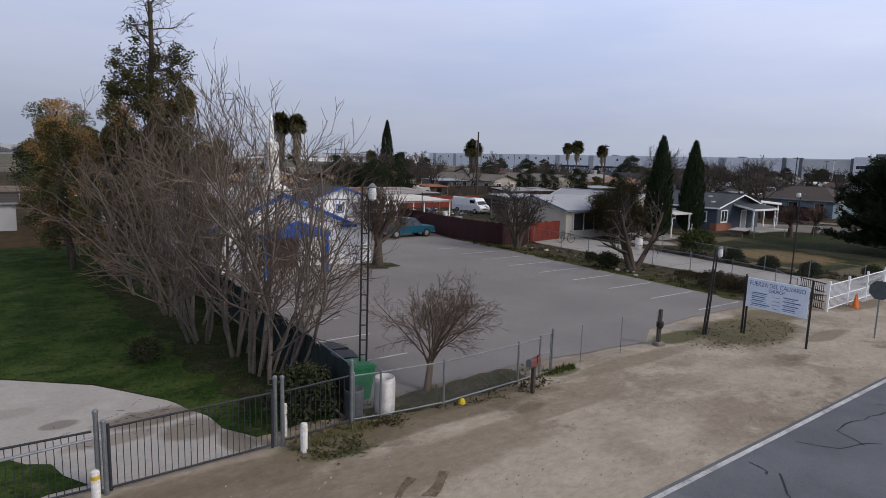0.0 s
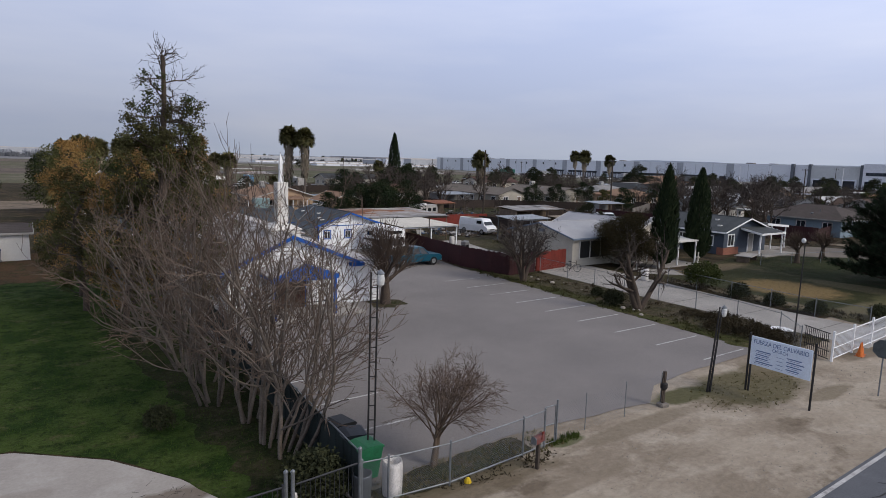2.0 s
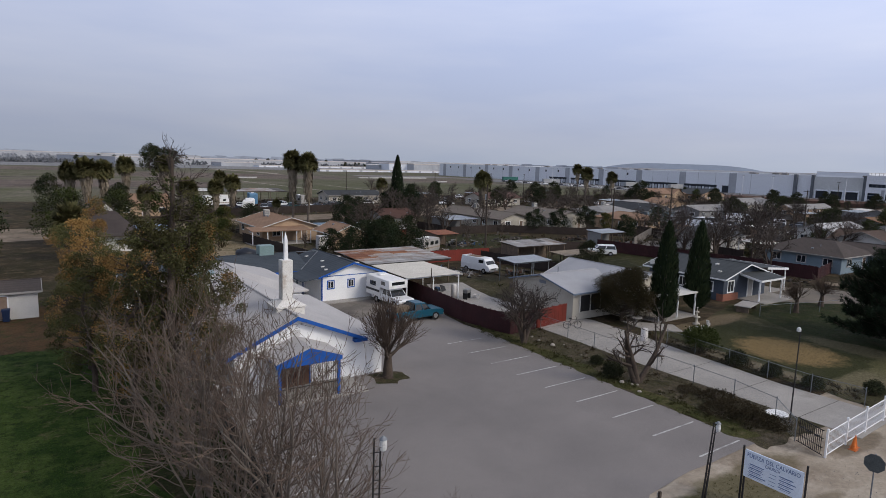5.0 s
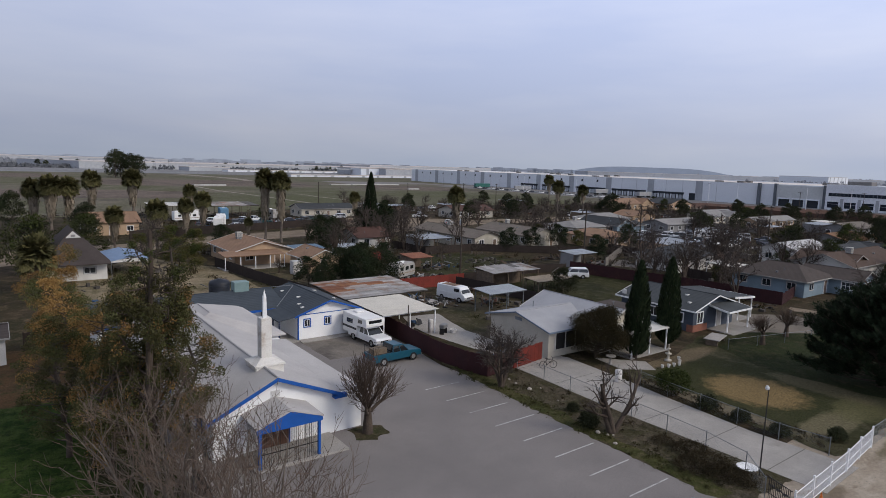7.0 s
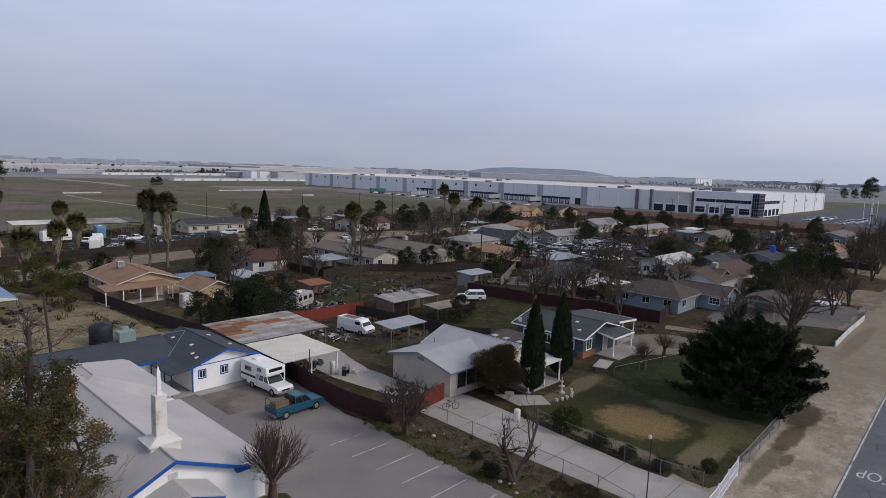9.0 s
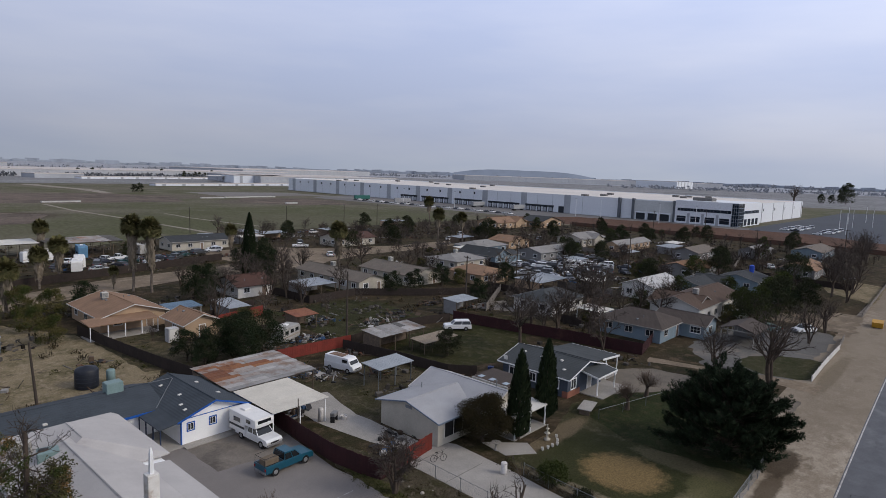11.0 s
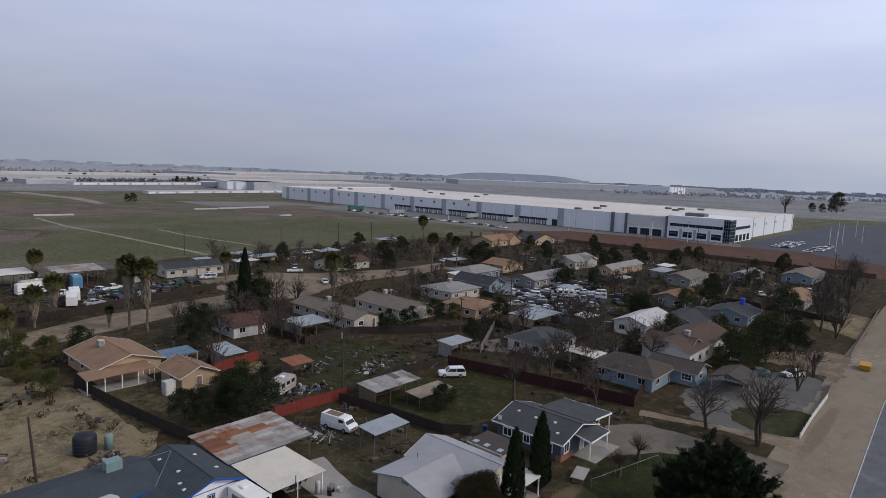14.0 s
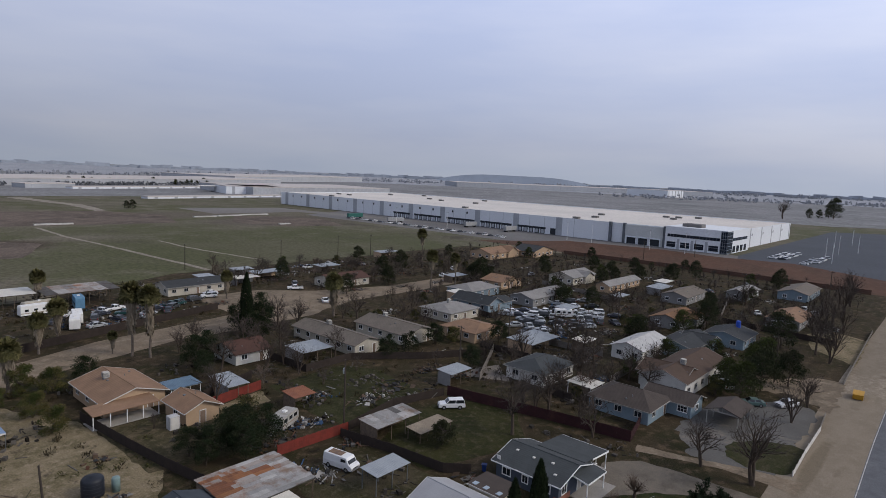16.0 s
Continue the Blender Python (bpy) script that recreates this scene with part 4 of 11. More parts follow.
def house(label, x0, x1, y0, y1, eave, rise, axis, wall_mat, roof_mat, wins="swe", trim=None, hip=0.0, over=0.55, cool=None, wing=None, porch=None, name="house", chimney=None):
    w, d = x1 - x0 - 2 * over, y1 - y0 - 2 * over
    h = thing(name, (x0 + x1) / 2, (y0 + y1) / 2, 0, 0, label, "house")
    gable_block(h, w, d, eave, rise, axis, wall_mat, roof_mat, over, trim, hip=hip, thick=0.09)
    if wing:                                     # cx, cy, w, d, eave, rise, axis
        gable_block(h, wing[2], wing[3], wing[4], wing[5], wing[6], wall_mat, roof_mat, over, trim, wing[0], wing[1], thick=0.09)
    for side in wins:
        n = w if side in "sn" else d
        k = max(1, int(n / 3.6))
        for i in range(k):
            u = -n / 2 + n * (i + 0.5) / k
            if side in "s" and i == k // 2:
                m = wall_pose(side, w, d, u, 0.0)
                dr = part("door", Geo().box(-0.45, 0.45, -0.04, 0.03, 0.05, 2.05, m), surface("door_paint", (0.22, 0.16, 0.12), (0.17, 0.12, 0.09), 2, 0.6, fine=30, vary=0.3), h)
                part("door_frame", Geo().box(-0.56, -0.46, -0.06, 0.03, 0.0, 2.15, m).box(0.46, 0.56, -0.06, 0.03, 0.0, 2.15, m).box(-0.56, 0.56, -0.06, 0.03, 2.06, 2.16, m), WHITE_PAINT, dr)
                continue
            window(h, wall_pose(side, w, d, u, 1.0), 1.3, 1.05, trim or WHITE_PAINT)
    if porch:                                    # side s: u0, u1, depth, height
        u0, u1, dep, ph = porch
        g = Geo()
        g.prism([(u0, -d / 2, ph + 0.25), (u0, -d / 2 - dep, ph - 0.05), (u0, -d / 2 - dep, ph + 0.07), (u0, -d / 2, ph + 0.37)], (u1 - u0, 0, 0))
        part("porch_roof", g, roof_mat, h)
        n = max(2, int((u1 - u0) / 2.4) + 1)
        for i in range(n):
            u = u0 + 0.15 + (u1 - u0 - 0.3) * i / (n - 1)
            part("porch_post", Geo().box(u - 0.06, u + 0.06, -d / 2 - dep + 0.08, -d / 2 - dep + 0.2, 0, ph), WHITE_PAINT, h)
        part("porch_floor", Geo().box(u0, u1, -d / 2 - dep, -d / 2, 0.0, 0.12), CONCRETE, h)
    rv_ = random.Random(int(x0 * 3 + y0))
    for _ in range(3):                           # vent pipes and caps on the slopes
        u, v, s_ = rv_.uniform(-0.4, 0.4), rv_.uniform(0.25, 0.75), rv_.choice((-1, 1))
        vx, vy = (u * w, s_ * v * d / 2) if axis == "x" else (s_ * v * w / 2, u * d)
        if hip and abs(u) > 0.2:
            continue
        zr = eave + rise * (1 - v)
        if rv_.random() < 0.5:
            part("vent_pipe", Geo().tube((vx, vy, zr - 0.05), (vx, vy, zr + 0.5), 0.05, 0.05, 7), GALV, h)
        else:
            part("roof_vent", Geo().soft_box(vx - 0.18, vx + 0.18, vy - 0.15, vy + 0.15, zr - 0.05, zr + 0.26, 0.03), GALV, h)
    if chimney:
        part("chimney", Geo().box(chimney[0] - 0.35, chimney[0] + 0.35, chimney[1] - 0.3, chimney[1] + 0.3, eave, eave + rise + 0.9), surface("chimney_brick", (0.3, 0.13, 0.09), (0.24, 0.1, 0.07), 4, 0.9, fine=30), h)
    if cool:
        frac = 1 - abs(cool[1] if axis == "x" else cool[0]) / ((d if axis == "x" else w) / 2)
        cooler((x0 + x1) / 2 + cool[0], (y0 + y1) / 2 + cool[1], eave + rise * max(0, frac) + 0.12)
    return h


def carport(label, x0, x1, y0, y1, z, roof_mat, fall=0.25, name="carport", posts=2, post_mat=None, walls=False, category="carport", sheets=None):
    """Sheet roof on posts; ribs across the sheet."""
    c = thing(name, (x0 + x1) / 2, (y0 + y1) / 2, 0, 0, label, category)
    w, d = (x1 - x0) / 2, (y1 - y0) / 2
    if sheets:                                   # single sheets, lapped and uneven: width, length, materials
        sw, sl, mats = sheets[:3]
        rib = sheets[3] if len(sheets) > 3 else 0.03
        rnd_s = random.Random(int(x0 * 7 + y0))
        nx, ny = max(1, round(2 * w / sw)), max(1, round(2 * d / sl))
        for i in range(nx):
            for j in range(ny):
                a0, a1 = -w + 2 * w * i / nx, -w + 2 * w * (i + 1) / nx + 0.06
                b0, b1 = -d + 2 * d * j / ny, -d + 2 * d * (j + 1) / ny + 0.08
                zz = z + fall * (b0 + d) / (2 * d) + 0.022 * (i % 2) + 0.012 * (j % 2)
                tilt = pose(0, 0, 0, rnd_s.gauss(0, 0.10), rnd_s.gauss(0, 0.10), rnd_s.gauss(0, 0.25))
                u = 1 - (i + 0.5) / nx + rnd_s.gauss(0, 0.13)
                part("sheet", Geo().ribbed(a0, a1, b0, b1, zz, fall * (b1 - b0) / (2 * d), 8, rib, 0.012, tilt), mats[min(len(mats) - 1, max(0, int((1 - u) * len(mats))))], c)
    else:
        part("roof", Geo().ribbed(-w, w, -d, d, z, fall, max(6, int((x1 - x0) / 0.16))), roof_mat, c)
    pm = post_mat or WHITE_PAINT
    part("beam", Geo().box(-w + 0.1, w - 0.1, -d + 0.3, -d + 0.42, z - 0.18, z - 0.01), pm, c)
    part("beam", Geo().box(-w + 0.1, w - 0.1, d - 0.42, d - 0.3, z - 0.18, z + fall - 0.06), pm, c)
    for i in range(posts):
        u = -w + 0.2 + (2 * w - 0.4) * i / (posts - 1)
        part("post", Geo().box(u - 0.05, u + 0.05, -d + 0.31, -d + 0.41, 0, z), pm, c)
        part("post", Geo().box(u - 0.05, u + 0.05, d - 0.41, d - 0.31, 0, z + fall - 0.06), pm, c)
    if walls:
        part("wall", Geo().box(-w + 0.2, w - 0.2, d - 0.30, d - 0.22, 0, z).box(-w + 0.15, -w + 0.23, -d + 0.45, d - 0.45, 0, z), walls, c)
    return c


def paint(name, a, k=0.85, **kw):
    return surface(name, a, tuple(c * k for c in a), 0.6, 0.85, fine=25, dark=0.9, **kw)


def shingle(name, a, k=0.8):
    return surface(name, a, tuple(c * k for c in a), 0.4, 0.9, fine=10, stains=tuple(c * 0.7 for c in a), stain_at=0.65, wave=("Z", 3.2, 0.25))


BEIGE, TANW, BLUEW, PALEBLUE, CREAM, GREYW = (paint("beige_wall", (0.4, 0.368, 0.32)), paint("tan_wall", (0.425, 0.306, 0.204)), paint("slate_blue_wall", (0.064, 0.080, 0.108)),
                                           paint("pale_blue_wall", (0.189, 0.252, 0.301)), paint("cream_wall", (0.464, 0.432, 0.368)), paint("grey_wall", (0.224, 0.224, 0.224)))
OFFWHITE = paint("offwhite_wall", (0.594, 0.585, 0.558))
R_TAN, R_BROWN, R_GREY, R_DARK, R_RED, R_LIGHT = (shingle("tan_shingle", (0.27, 0.168, 0.108)), shingle("brown_shingle", (0.074, 0.060, 0.053)), shingle("taupe_shingle", (0.172, 0.148, 0.125)),
                                              shingle("charcoal_shingle", (0.045, 0.0495, 0.054)), shingle("red_brown_shingle", (0.088, 0.046, 0.036)), shingle("pale_grey_shingle", (0.2652, 0.2574, 0.2496)))
R_SLATE = shingle("weathered_slate_shingle", (0.062, 0.070, 0.075))
GREY_TRIM = paint("dull_trim", (0.33, 0.32, 0.30))
R_ORANGE = shingle("orange_brown_shingle", (0.2125, 0.119, 0.0638))


# ---------------------------------------------------------------- church
def church():
    c = thing("church", 14.4, 42.0, 0, 0, "white stucco church with blue trim and light grey roof", "church")
    f = -6.4                                               # front wall, local y
    g = Geo()
    front = [(-5.0, f, 0), (4.9, f, 0), (4.9, f, 2.55), (3.1, f, 2.75), (-1.2, f, 4.55), (-5.0, f, 2.8)]
    g.prism(front, (0, 18.0, 0))
    part("wall", g, WHITE_WALL, c)
    # main roof: ridge along y at x -1.2, left slope steeper, right slope running on flatter to the side
    y0, y1 = f - 0.45, 13.5
    r = Geo()
    r.prism([(-5.5, y0, 2.58), (-1.2, y0, 4.58), (-1.2, y0, 4.72), (-5.5, y0, 2.72)], (0, y1 - y0, 0))
    part("roof_slope", r, GREY_ROOF, c)
    r = Geo()
    r.prism([(-1.2, y0, 4.58), (3.2, y0, 2.74), (3.2, y0, 2.88), (-1.2, y0, 4.72)], (0, y1 - y0, 0))
    part("roof_slope", r, GREY_ROOF, c)
    r = Geo()
    r.prism([(3.2, f + 0.2, 2.70), (5.15, f + 0.2, 2.56), (5.15, f + 0.2, 2.66), (3.2, f + 0.2, 2.84)], (0, 13.6, 0))
    part("side_roof", r, GREY_ROOF, c)
    part("ridge_cap", Geo().tube((-1.2, y0, 4.72), (-1.2, y1, 4.72), 0.08, n=6), GREY_ROOF, c)
    t = Geo()
    for (xa, za), (xb, zb) in (((-5.55, 2.44), (-1.2, 4.46)), ((-1.2, 4.46), (3.25, 2.6))):
        t.prism([(xa, y0 - 0.04, za), (xb, y0 - 0.04, zb), (xb, y0 - 0.04, zb + 0.24), (xa, y0 - 0.04, za + 0.24)], (0, 0.05, 0))
    t.box(2.7, 3.6, y0 + 0.02, f - 0.005, 2.50, 2.72)
    part("fascia", t, BLUE_TRIM, c)
    part("gable_vent", Geo().box(-1.5, -0.9, f - 0.03, f, 3.35, 3.75), surface("vent_paint", (0.62, 0.62, 0.62), None, 3, 0.7, fine=30), c)
    # rear hall, hipped
    gable_block(c, 9.6, 11.0, 2.9, 1.5, "y", WHITE_WALL, GREY_ROOF, 0.5, None, 0.2, 14.2, hip=4.0)
    # steeple block, shaft and spike
    st = thing("steeple", -0.8, -3.6, 0)
    st.parent = c
    b = Geo()
    b.soft_box(-0.95, 0.95, -0.95, 0.95, 3.6, 4.72, 0.06)
    b.prism([(-1.02, -1.02, 4.72), (1.02, -1.02, 4.72), (1.02, 1.02, 4.72), (-1.02, 1.02, 4.72)], (0, 0, 0.10))
    b.face_set([(-0.98, -0.98, 4.82), (0.98, -0.98, 4.82), (0.98, 0.98, 4.82), (-0.98, 0.98, 4.82), (-0.40, -0.40, 5.12), (0.40, -0.40, 5.12), (0.40, 0.40, 5.12), (-0.40, 0.40, 5.12)],
               [(0, 1, 5, 4), (1, 2, 6, 5), (2, 3, 7, 6), (3, 0, 4, 7), (4, 5, 6, 7)])
    flaky = surface("flaking_white_paint", (0.72, 0.71, 0.68), (0.62, 0.60, 0.56), 1.2, 0.85, fine=22, stains=(0.33, 0.25, 0.18), stain_at=0.60)
    part("steeple_base", b, flaky, st)
    part("steeple_shaft", Geo().soft_box(-0.36, 0.36, -0.36, 0.36, 5.1, 7.75, 0.03), flaky, st, "flaking white square shaft")
    sp = Geo()
    sp.face_set([(-0.13, -0.13, 7.7), (0.13, -0.13, 7.7), (0.13, 0.13, 7.7), (-0.13, 0.13, 7.7), (-0.10, -0.10, 9.1), (0.10, -0.10, 9.1), (0.10, 0.10, 9.1), (-0.10, 0.10, 9.1), (0, 0, 9.6)],
                [(3, 2, 1, 0), (0, 1, 5, 4), (1, 2, 6, 5), (2, 3, 7, 6), (3, 0, 4, 7), (4, 5, 8), (5, 6, 8), (6, 7, 8), (7, 4, 8)])
    part("spire", sp, WHITE_PAINT, st)
    # porch
    px0, px1, pf = -3.1, 0.6, -9.0
    mid = (px0 + px1) / 2
    pr = Geo()
    for s, xe in ((-1, px0 - 0.25), (1, px1 + 0.25)):
        pr.prism([(xe, pf, 2.55), (mid, pf, 3.3), (mid, pf, 3.4), (xe, pf, 2.65)], (0, f - pf, 0))
    part("porch_roof", pr, GREY_ROOF, c)
    pg = Geo()
    pg.prism([(px0 - 0.2, pf + 0.02, 2.3), (px1 + 0.2, pf + 0.02, 2.3), (px1 + 0.2, pf + 0.02, 2.56), (mid, pf + 0.02, 3.29), (px0 - 0.2, pf + 0.02, 2.56)], (0, 0.08, 0))
    part("porch_gable", pg, BLUE_TRIM, c)
    for x in (px0, px1):
        part("porch_post", Geo().box(x - 0.08, x + 0.08, pf + 0.04, pf + 0.2, 0, 2.4), BLUE_TRIM, c)
        part("porch_beam", Geo().box(x - 0.07, x + 0.07, pf + 0.2, f, 2.3, 2.45), BLUE_TRIM, c)
    bars = Geo()
    for i in range(int((px1 - px0) / 0.14)):
        x = px0 + 0.12 + 0.14 * i
        bars.tube((x, pf + 0.12, 0.1), (x, pf + 0.12, 2.28), 0.012, n=5)
    for y in [pf + 0.3 + 0.14 * i for i in range(int((f - pf - 0.4) / 0.14))]:
        bars.tube((px1, y, 0.1), (px1, y, 2.28), 0.012, n=5)
        bars.tube((px0, y, 0.1), (px0, y, 2.28), 0.012, n=5)
    bars.box(px0, px1, pf + 0.1, pf + 0.14, 0.95, 1.0)
    bars.box(px0, px1, pf + 0.1, pf + 0.14, 0.1, 0.14)
    part("porch_grille", bars, BLACK_METAL, c)
    part("porch_floor", Geo().box(px0 - 0.3, px1 + 1.9, pf - 0.2, f, 0.03, 0.14), CONCRETE, c)
    m = pose(mid, f, 0.14)
    dr = part("door", Geo().box(-0.9, 0.9, -0.05, 0.02, 0, 2.1, m), surface("brown_door", (0.14, 0.07, 0.045), None, 2, 0.6, fine=20), c)
    part("door_frame", Geo().box(-1.0, -0.9, -0.07, 0.02, 0, 2.2, m).box(0.9, 1.0, -0.07, 0.02, 0, 2.2, m).box(-1.0, 1.0, -0.07, 0.02, 2.1, 2.2, m), BLUE_TRIM, dr)
    for y in (-3.5, 0.5, 4.5, 8.5):
        window(c, pose(-5.0, y, 1.0, 0, 0, -90), 1.1, 1.1, BLUE_TRIM)
    return c


church()
ac = thing("rooftop_air_conditioner", 12.0, 53.7, 3.45, -12, "teal-grey metal air conditioning unit on the church roof", "air conditioner")
part("cabinet", Geo().soft_box(-0.75, 0.75, -0.65, 0.65, 0.05, 1.1, 0.05), surface("ac_paint", (0.20, 0.285, 0.285), (0.17, 0.25, 0.25), 2, 0.5, fine=20), ac)
part("fan_grille", Geo().lathe([(0.36, 1.1), (0.36, 1.14), (0.08, 1.16)], 18, (-0.3, 0.1, 0)), BLACK_METAL, ac)
part("base_rail", Geo().box(-0.8, 0.8, -0.6, -0.5, -0.25, 0.06).box(-0.8, 0.8, 0.5, 0.6, -0.25, 0.06), GALV, ac)
cooler(11.1, 56.5, 3.4, -12)
side_rail = thing("handrail", 8.6, 36.5, 0, 0, "white barred handrail beside the church wall", "handrail")
g = Geo()
for i in range(20):
    g.tube((0, i * 0.14 - 1.4, 0), (0, i * 0.14 - 1.4, 1.0), 0.015, n=5)
part("baluster", g, WHITE_PAINT, side_rail)
part("top_rail", Geo().box(-0.03, 0.03, -1.5, 1.4, 1.0, 1.05), WHITE_PAINT, side_rail)


def annex():
    a = thing("church_hall", 27.1, 61.4, 0, 0, "white church hall with slate blue shingle roof and blue trim", "hall")
    gable_block(a, 6.6, 9.8, 2.7, 1.12, "y", WHITE_WALL, SLATE_ROOF, 0.55, None, 0, 0, gable_over=0.5)
    for s in (-1, 1):
        part("fascia", Geo().prism([(s * 3.87, -5.45, 2.5), (0, -5.45, 3.81), (0, -5.45, 3.99), (s * 3.87, -5.45, 2.68)], (0, 0.06, 0)), BLUE_TRIM, a)
    part("fascia", Geo().box(3.85, 3.9, -5.4, 5.4, 2.46, 2.68), BLUE_TRIM, a)
    # long wing to the west
    gable_block(a, 17.0, 8.0, 2.65, 1.15, "x", WHITE_WALL, SLATE_ROOF, 0.5, None, -11.8, 3.6)
    part("fascia", Geo().box(-20.8, -3.4, -0.93, -0.88, 2.42, 2.66), BLUE_TRIM, a)
    part("valley_flashing", Geo().tube((-3.85, -0.7, 2.74), (-0.3, 3.5, 3.92), 0.05, 0.05, 4).tube((-6.5, 3.6, 3.97), (-0.3, 3.6, 3.97), 0.04, 0.04, 4), GALV, a)
    part("rooftop_box", Geo().soft_box(-7.0, -5.4, 3.2, 4.4, 3.7, 4.9, 0.05), surface("ac_paint", (0.20, 0.285, 0.285), (0.17, 0.25, 0.25), 2, 0.5, fine=20), a, "teal-grey air conditioning box")
    for u, w in ((-2.35, 0.62), (-0.1, 0.62), (2.05, 0.62)):
        window(a, pose(u, -4.9, 1.4), w, 0.72, BLUE_TRIM, 1, 0.1)
    part("corner_board", Geo().box(-3.36, -3.24, -4.96, -4.84, 0, 2.75), BLUE_TRIM, a)
    part("gable_board", Geo().box(-3.3, 3.3, -4.93, -4.905, 2.60, 2.68), BLUE_TRIM, a)
    # side porch
    pr = Geo().prism([(-3.4, -5.4, 2.62), (-5.6, -5.4, 2.35), (-5.6, -5.4, 2.45), (-3.4, -5.4, 2.75)], (0, 5.3, 0))
    part("porch_roof", pr, SLATE_ROOF, a)
    dark_post = paint("dark_blue_post", (0.022, 0.032, 0.07))
    for y in (-5.2, -3.6, -2.0, -0.4):
        part("porch_post", Geo().box(-5.45, -5.35, y - 0.05, y + 0.05, 0, 2.4), dark_post, a)
    part("porch_floor", Geo().box(-5.5, -3.3, -5.3, 0, 0.035, 0.15), CONCRETE, a)
    part("side_walk", Geo().box(-3.3, 4.6, -6.0, -4.9, 0.035, 0.13), CONCRETE, a)
    for x, y, z in ((-1.6, 3.4, 3.28), (-1.4, -0.6, 3.35), (-2.2, -2.6, 3.07), (-2.4, -3.9, 3.0), (1.6, 2.0, 3.28), (2.0, -2.0, 3.14), (-13.0, 1.0, 3.08)):
        part("roof_vent", Geo().soft_box(x - 0.2, x + 0.2, y - 0.17, y + 0.17, z - 0.05, z + 0.22, 0.03), OFFWHITE, a)
    return a


annex()
PALE_ROOF = surface("pale_sheet_shingle", (0.335, 0.34, 0.36), (0.29, 0.295, 0.31), 0.3, 0.85, fine=12, dark=0.93, bump=0.04)


def cream_house():
    """Low L of two gables: one end to the drive, the taller one across behind it; porch in front of the taller."""
    h = thing("house", 46.0, 43.4, 0, 0, "low grey-roofed house of cream stucco with a shaded porch", "house")
    gable_block(h, 7.2, 8.3, 2.68, 0.98, "x", CREAM, PALE_ROOF, 0.45, paint("slate_eave", (0.16, 0.2, 0.26)), -0.9, 0.0, thick=0.09)
    gable_block(h, 6.6, 10.3, 2.72, 1.32, "y", CREAM, PALE_ROOF, 0.45, OFFWHITE, 4.2, -0.55, thick=0.09)
    # Near-black panel and posts added for the shaded opening under the front eave.
    sc = part("porch_screen", Geo().box(-3.6, 0.6, -4.19, -4.1, 0.75, 2.3), surface("porch_shade_dark", (0.022, 0.022, 0.022), None, 2, 0.8, fine=30), h, "dark panel standing for the shaded front opening")
    for x in (-3.6, -2.2, -0.8, 0.6):
        part("screen_post", Geo().box(x - 0.05, x + 0.05, -4.23, -4.1, 0.7, 2.35), OFFWHITE, sc)
    window(h, pose(2.6, -5.7, 1.0), 1.3, 1.05, WHITE_PAINT)
    dr = part("door", Geo().box(4.4, 5.3, -5.74, -5.67, 0.05, 2.05), surface("door_paint", (0.22, 0.16, 0.12), (0.17, 0.12, 0.09), 2, 0.6, fine=30, vary=0.3), h)
    part("door_frame", Geo().box(4.28, 4.39, -5.76, -5.67, 0.0, 2.15).box(5.31, 5.42, -5.76, -5.67, 0.0, 2.15).box(4.28, 5.42, -5.76, -5.67, 2.06, 2.16), WHITE_PAINT, dr)
    part("attic_vent", Geo().box(-4.56, -4.5, -0.45, 0.45, 2.85, 3.15), paint("slate_vent", (0.2, 0.22, 0.25)), h)
    part("porch_roof", Geo().prism([(2.2, -5.6, 2.6), (2.2, -8.7, 2.32), (2.2, -8.7, 2.44), (2.2, -5.6, 2.72)], (6.0, 0, 0)), OFFWHITE, h)
    part("porch_floor", Geo().box(2.2, 8.2, -8.7, -5.7, 0.0, 0.12), CONCRETE, h)
    for x in (2.4, 5.2, 8.0):
        part("porch_post", Geo().box(x - 0.06, x + 0.06, -8.6, -8.48, 0, 2.34), WHITE_PAINT, h)
    part("vent_pipe", Geo().tube((0.4, 2.9, 2.85), (0.4, 2.9, 3.7), 0.05, 0.05, 7), GALV, h)
    part("aerial", Geo().tube((5.6, -3.6, 3.3), (5.6, -3.6, 4.4), 0.03, 0.03, 6).tube((5.35, -3.6, 4.35), (5.85, -3.6, 4.3), 0.02, 0.02, 6), GALV, h)
    part("flashing", Geo().box(2.4, 2.6, -0.1, 0.1, 3.62, 3.72), GALV, h)
    a = thing("lean_to", 57.2, 43.4, 0, 0, "low brown-roofed lean-to shed between two houses", "shed")
    part("roof", Geo().prism([(-2.1, -2.7, 2.32), (2.1, -2.7, 2.42), (2.1, -2.7, 2.54), (-2.1, -2.7, 2.44)], (0, 5.4, 0)), R_BROWN, a)
    part("wall", Geo().box(-1.9, 1.9, -2.5, 2.5, 0, 2.31), CREAM, a)
    part("fascia", Geo().box(-2.16, -2.1, -2.7, 2.7, 2.26, 2.46), OFFWHITE, a)
    for y in (-1.8, 0.2, 1.9):
        part("tarpaulin_patch", Geo().soft_box(-1.7, -0.9, y - 0.35, y + 0.3, 2.44, 2.52, 0.02), paint("faded_tarp", (0.35, 0.42, 0.5)), a)


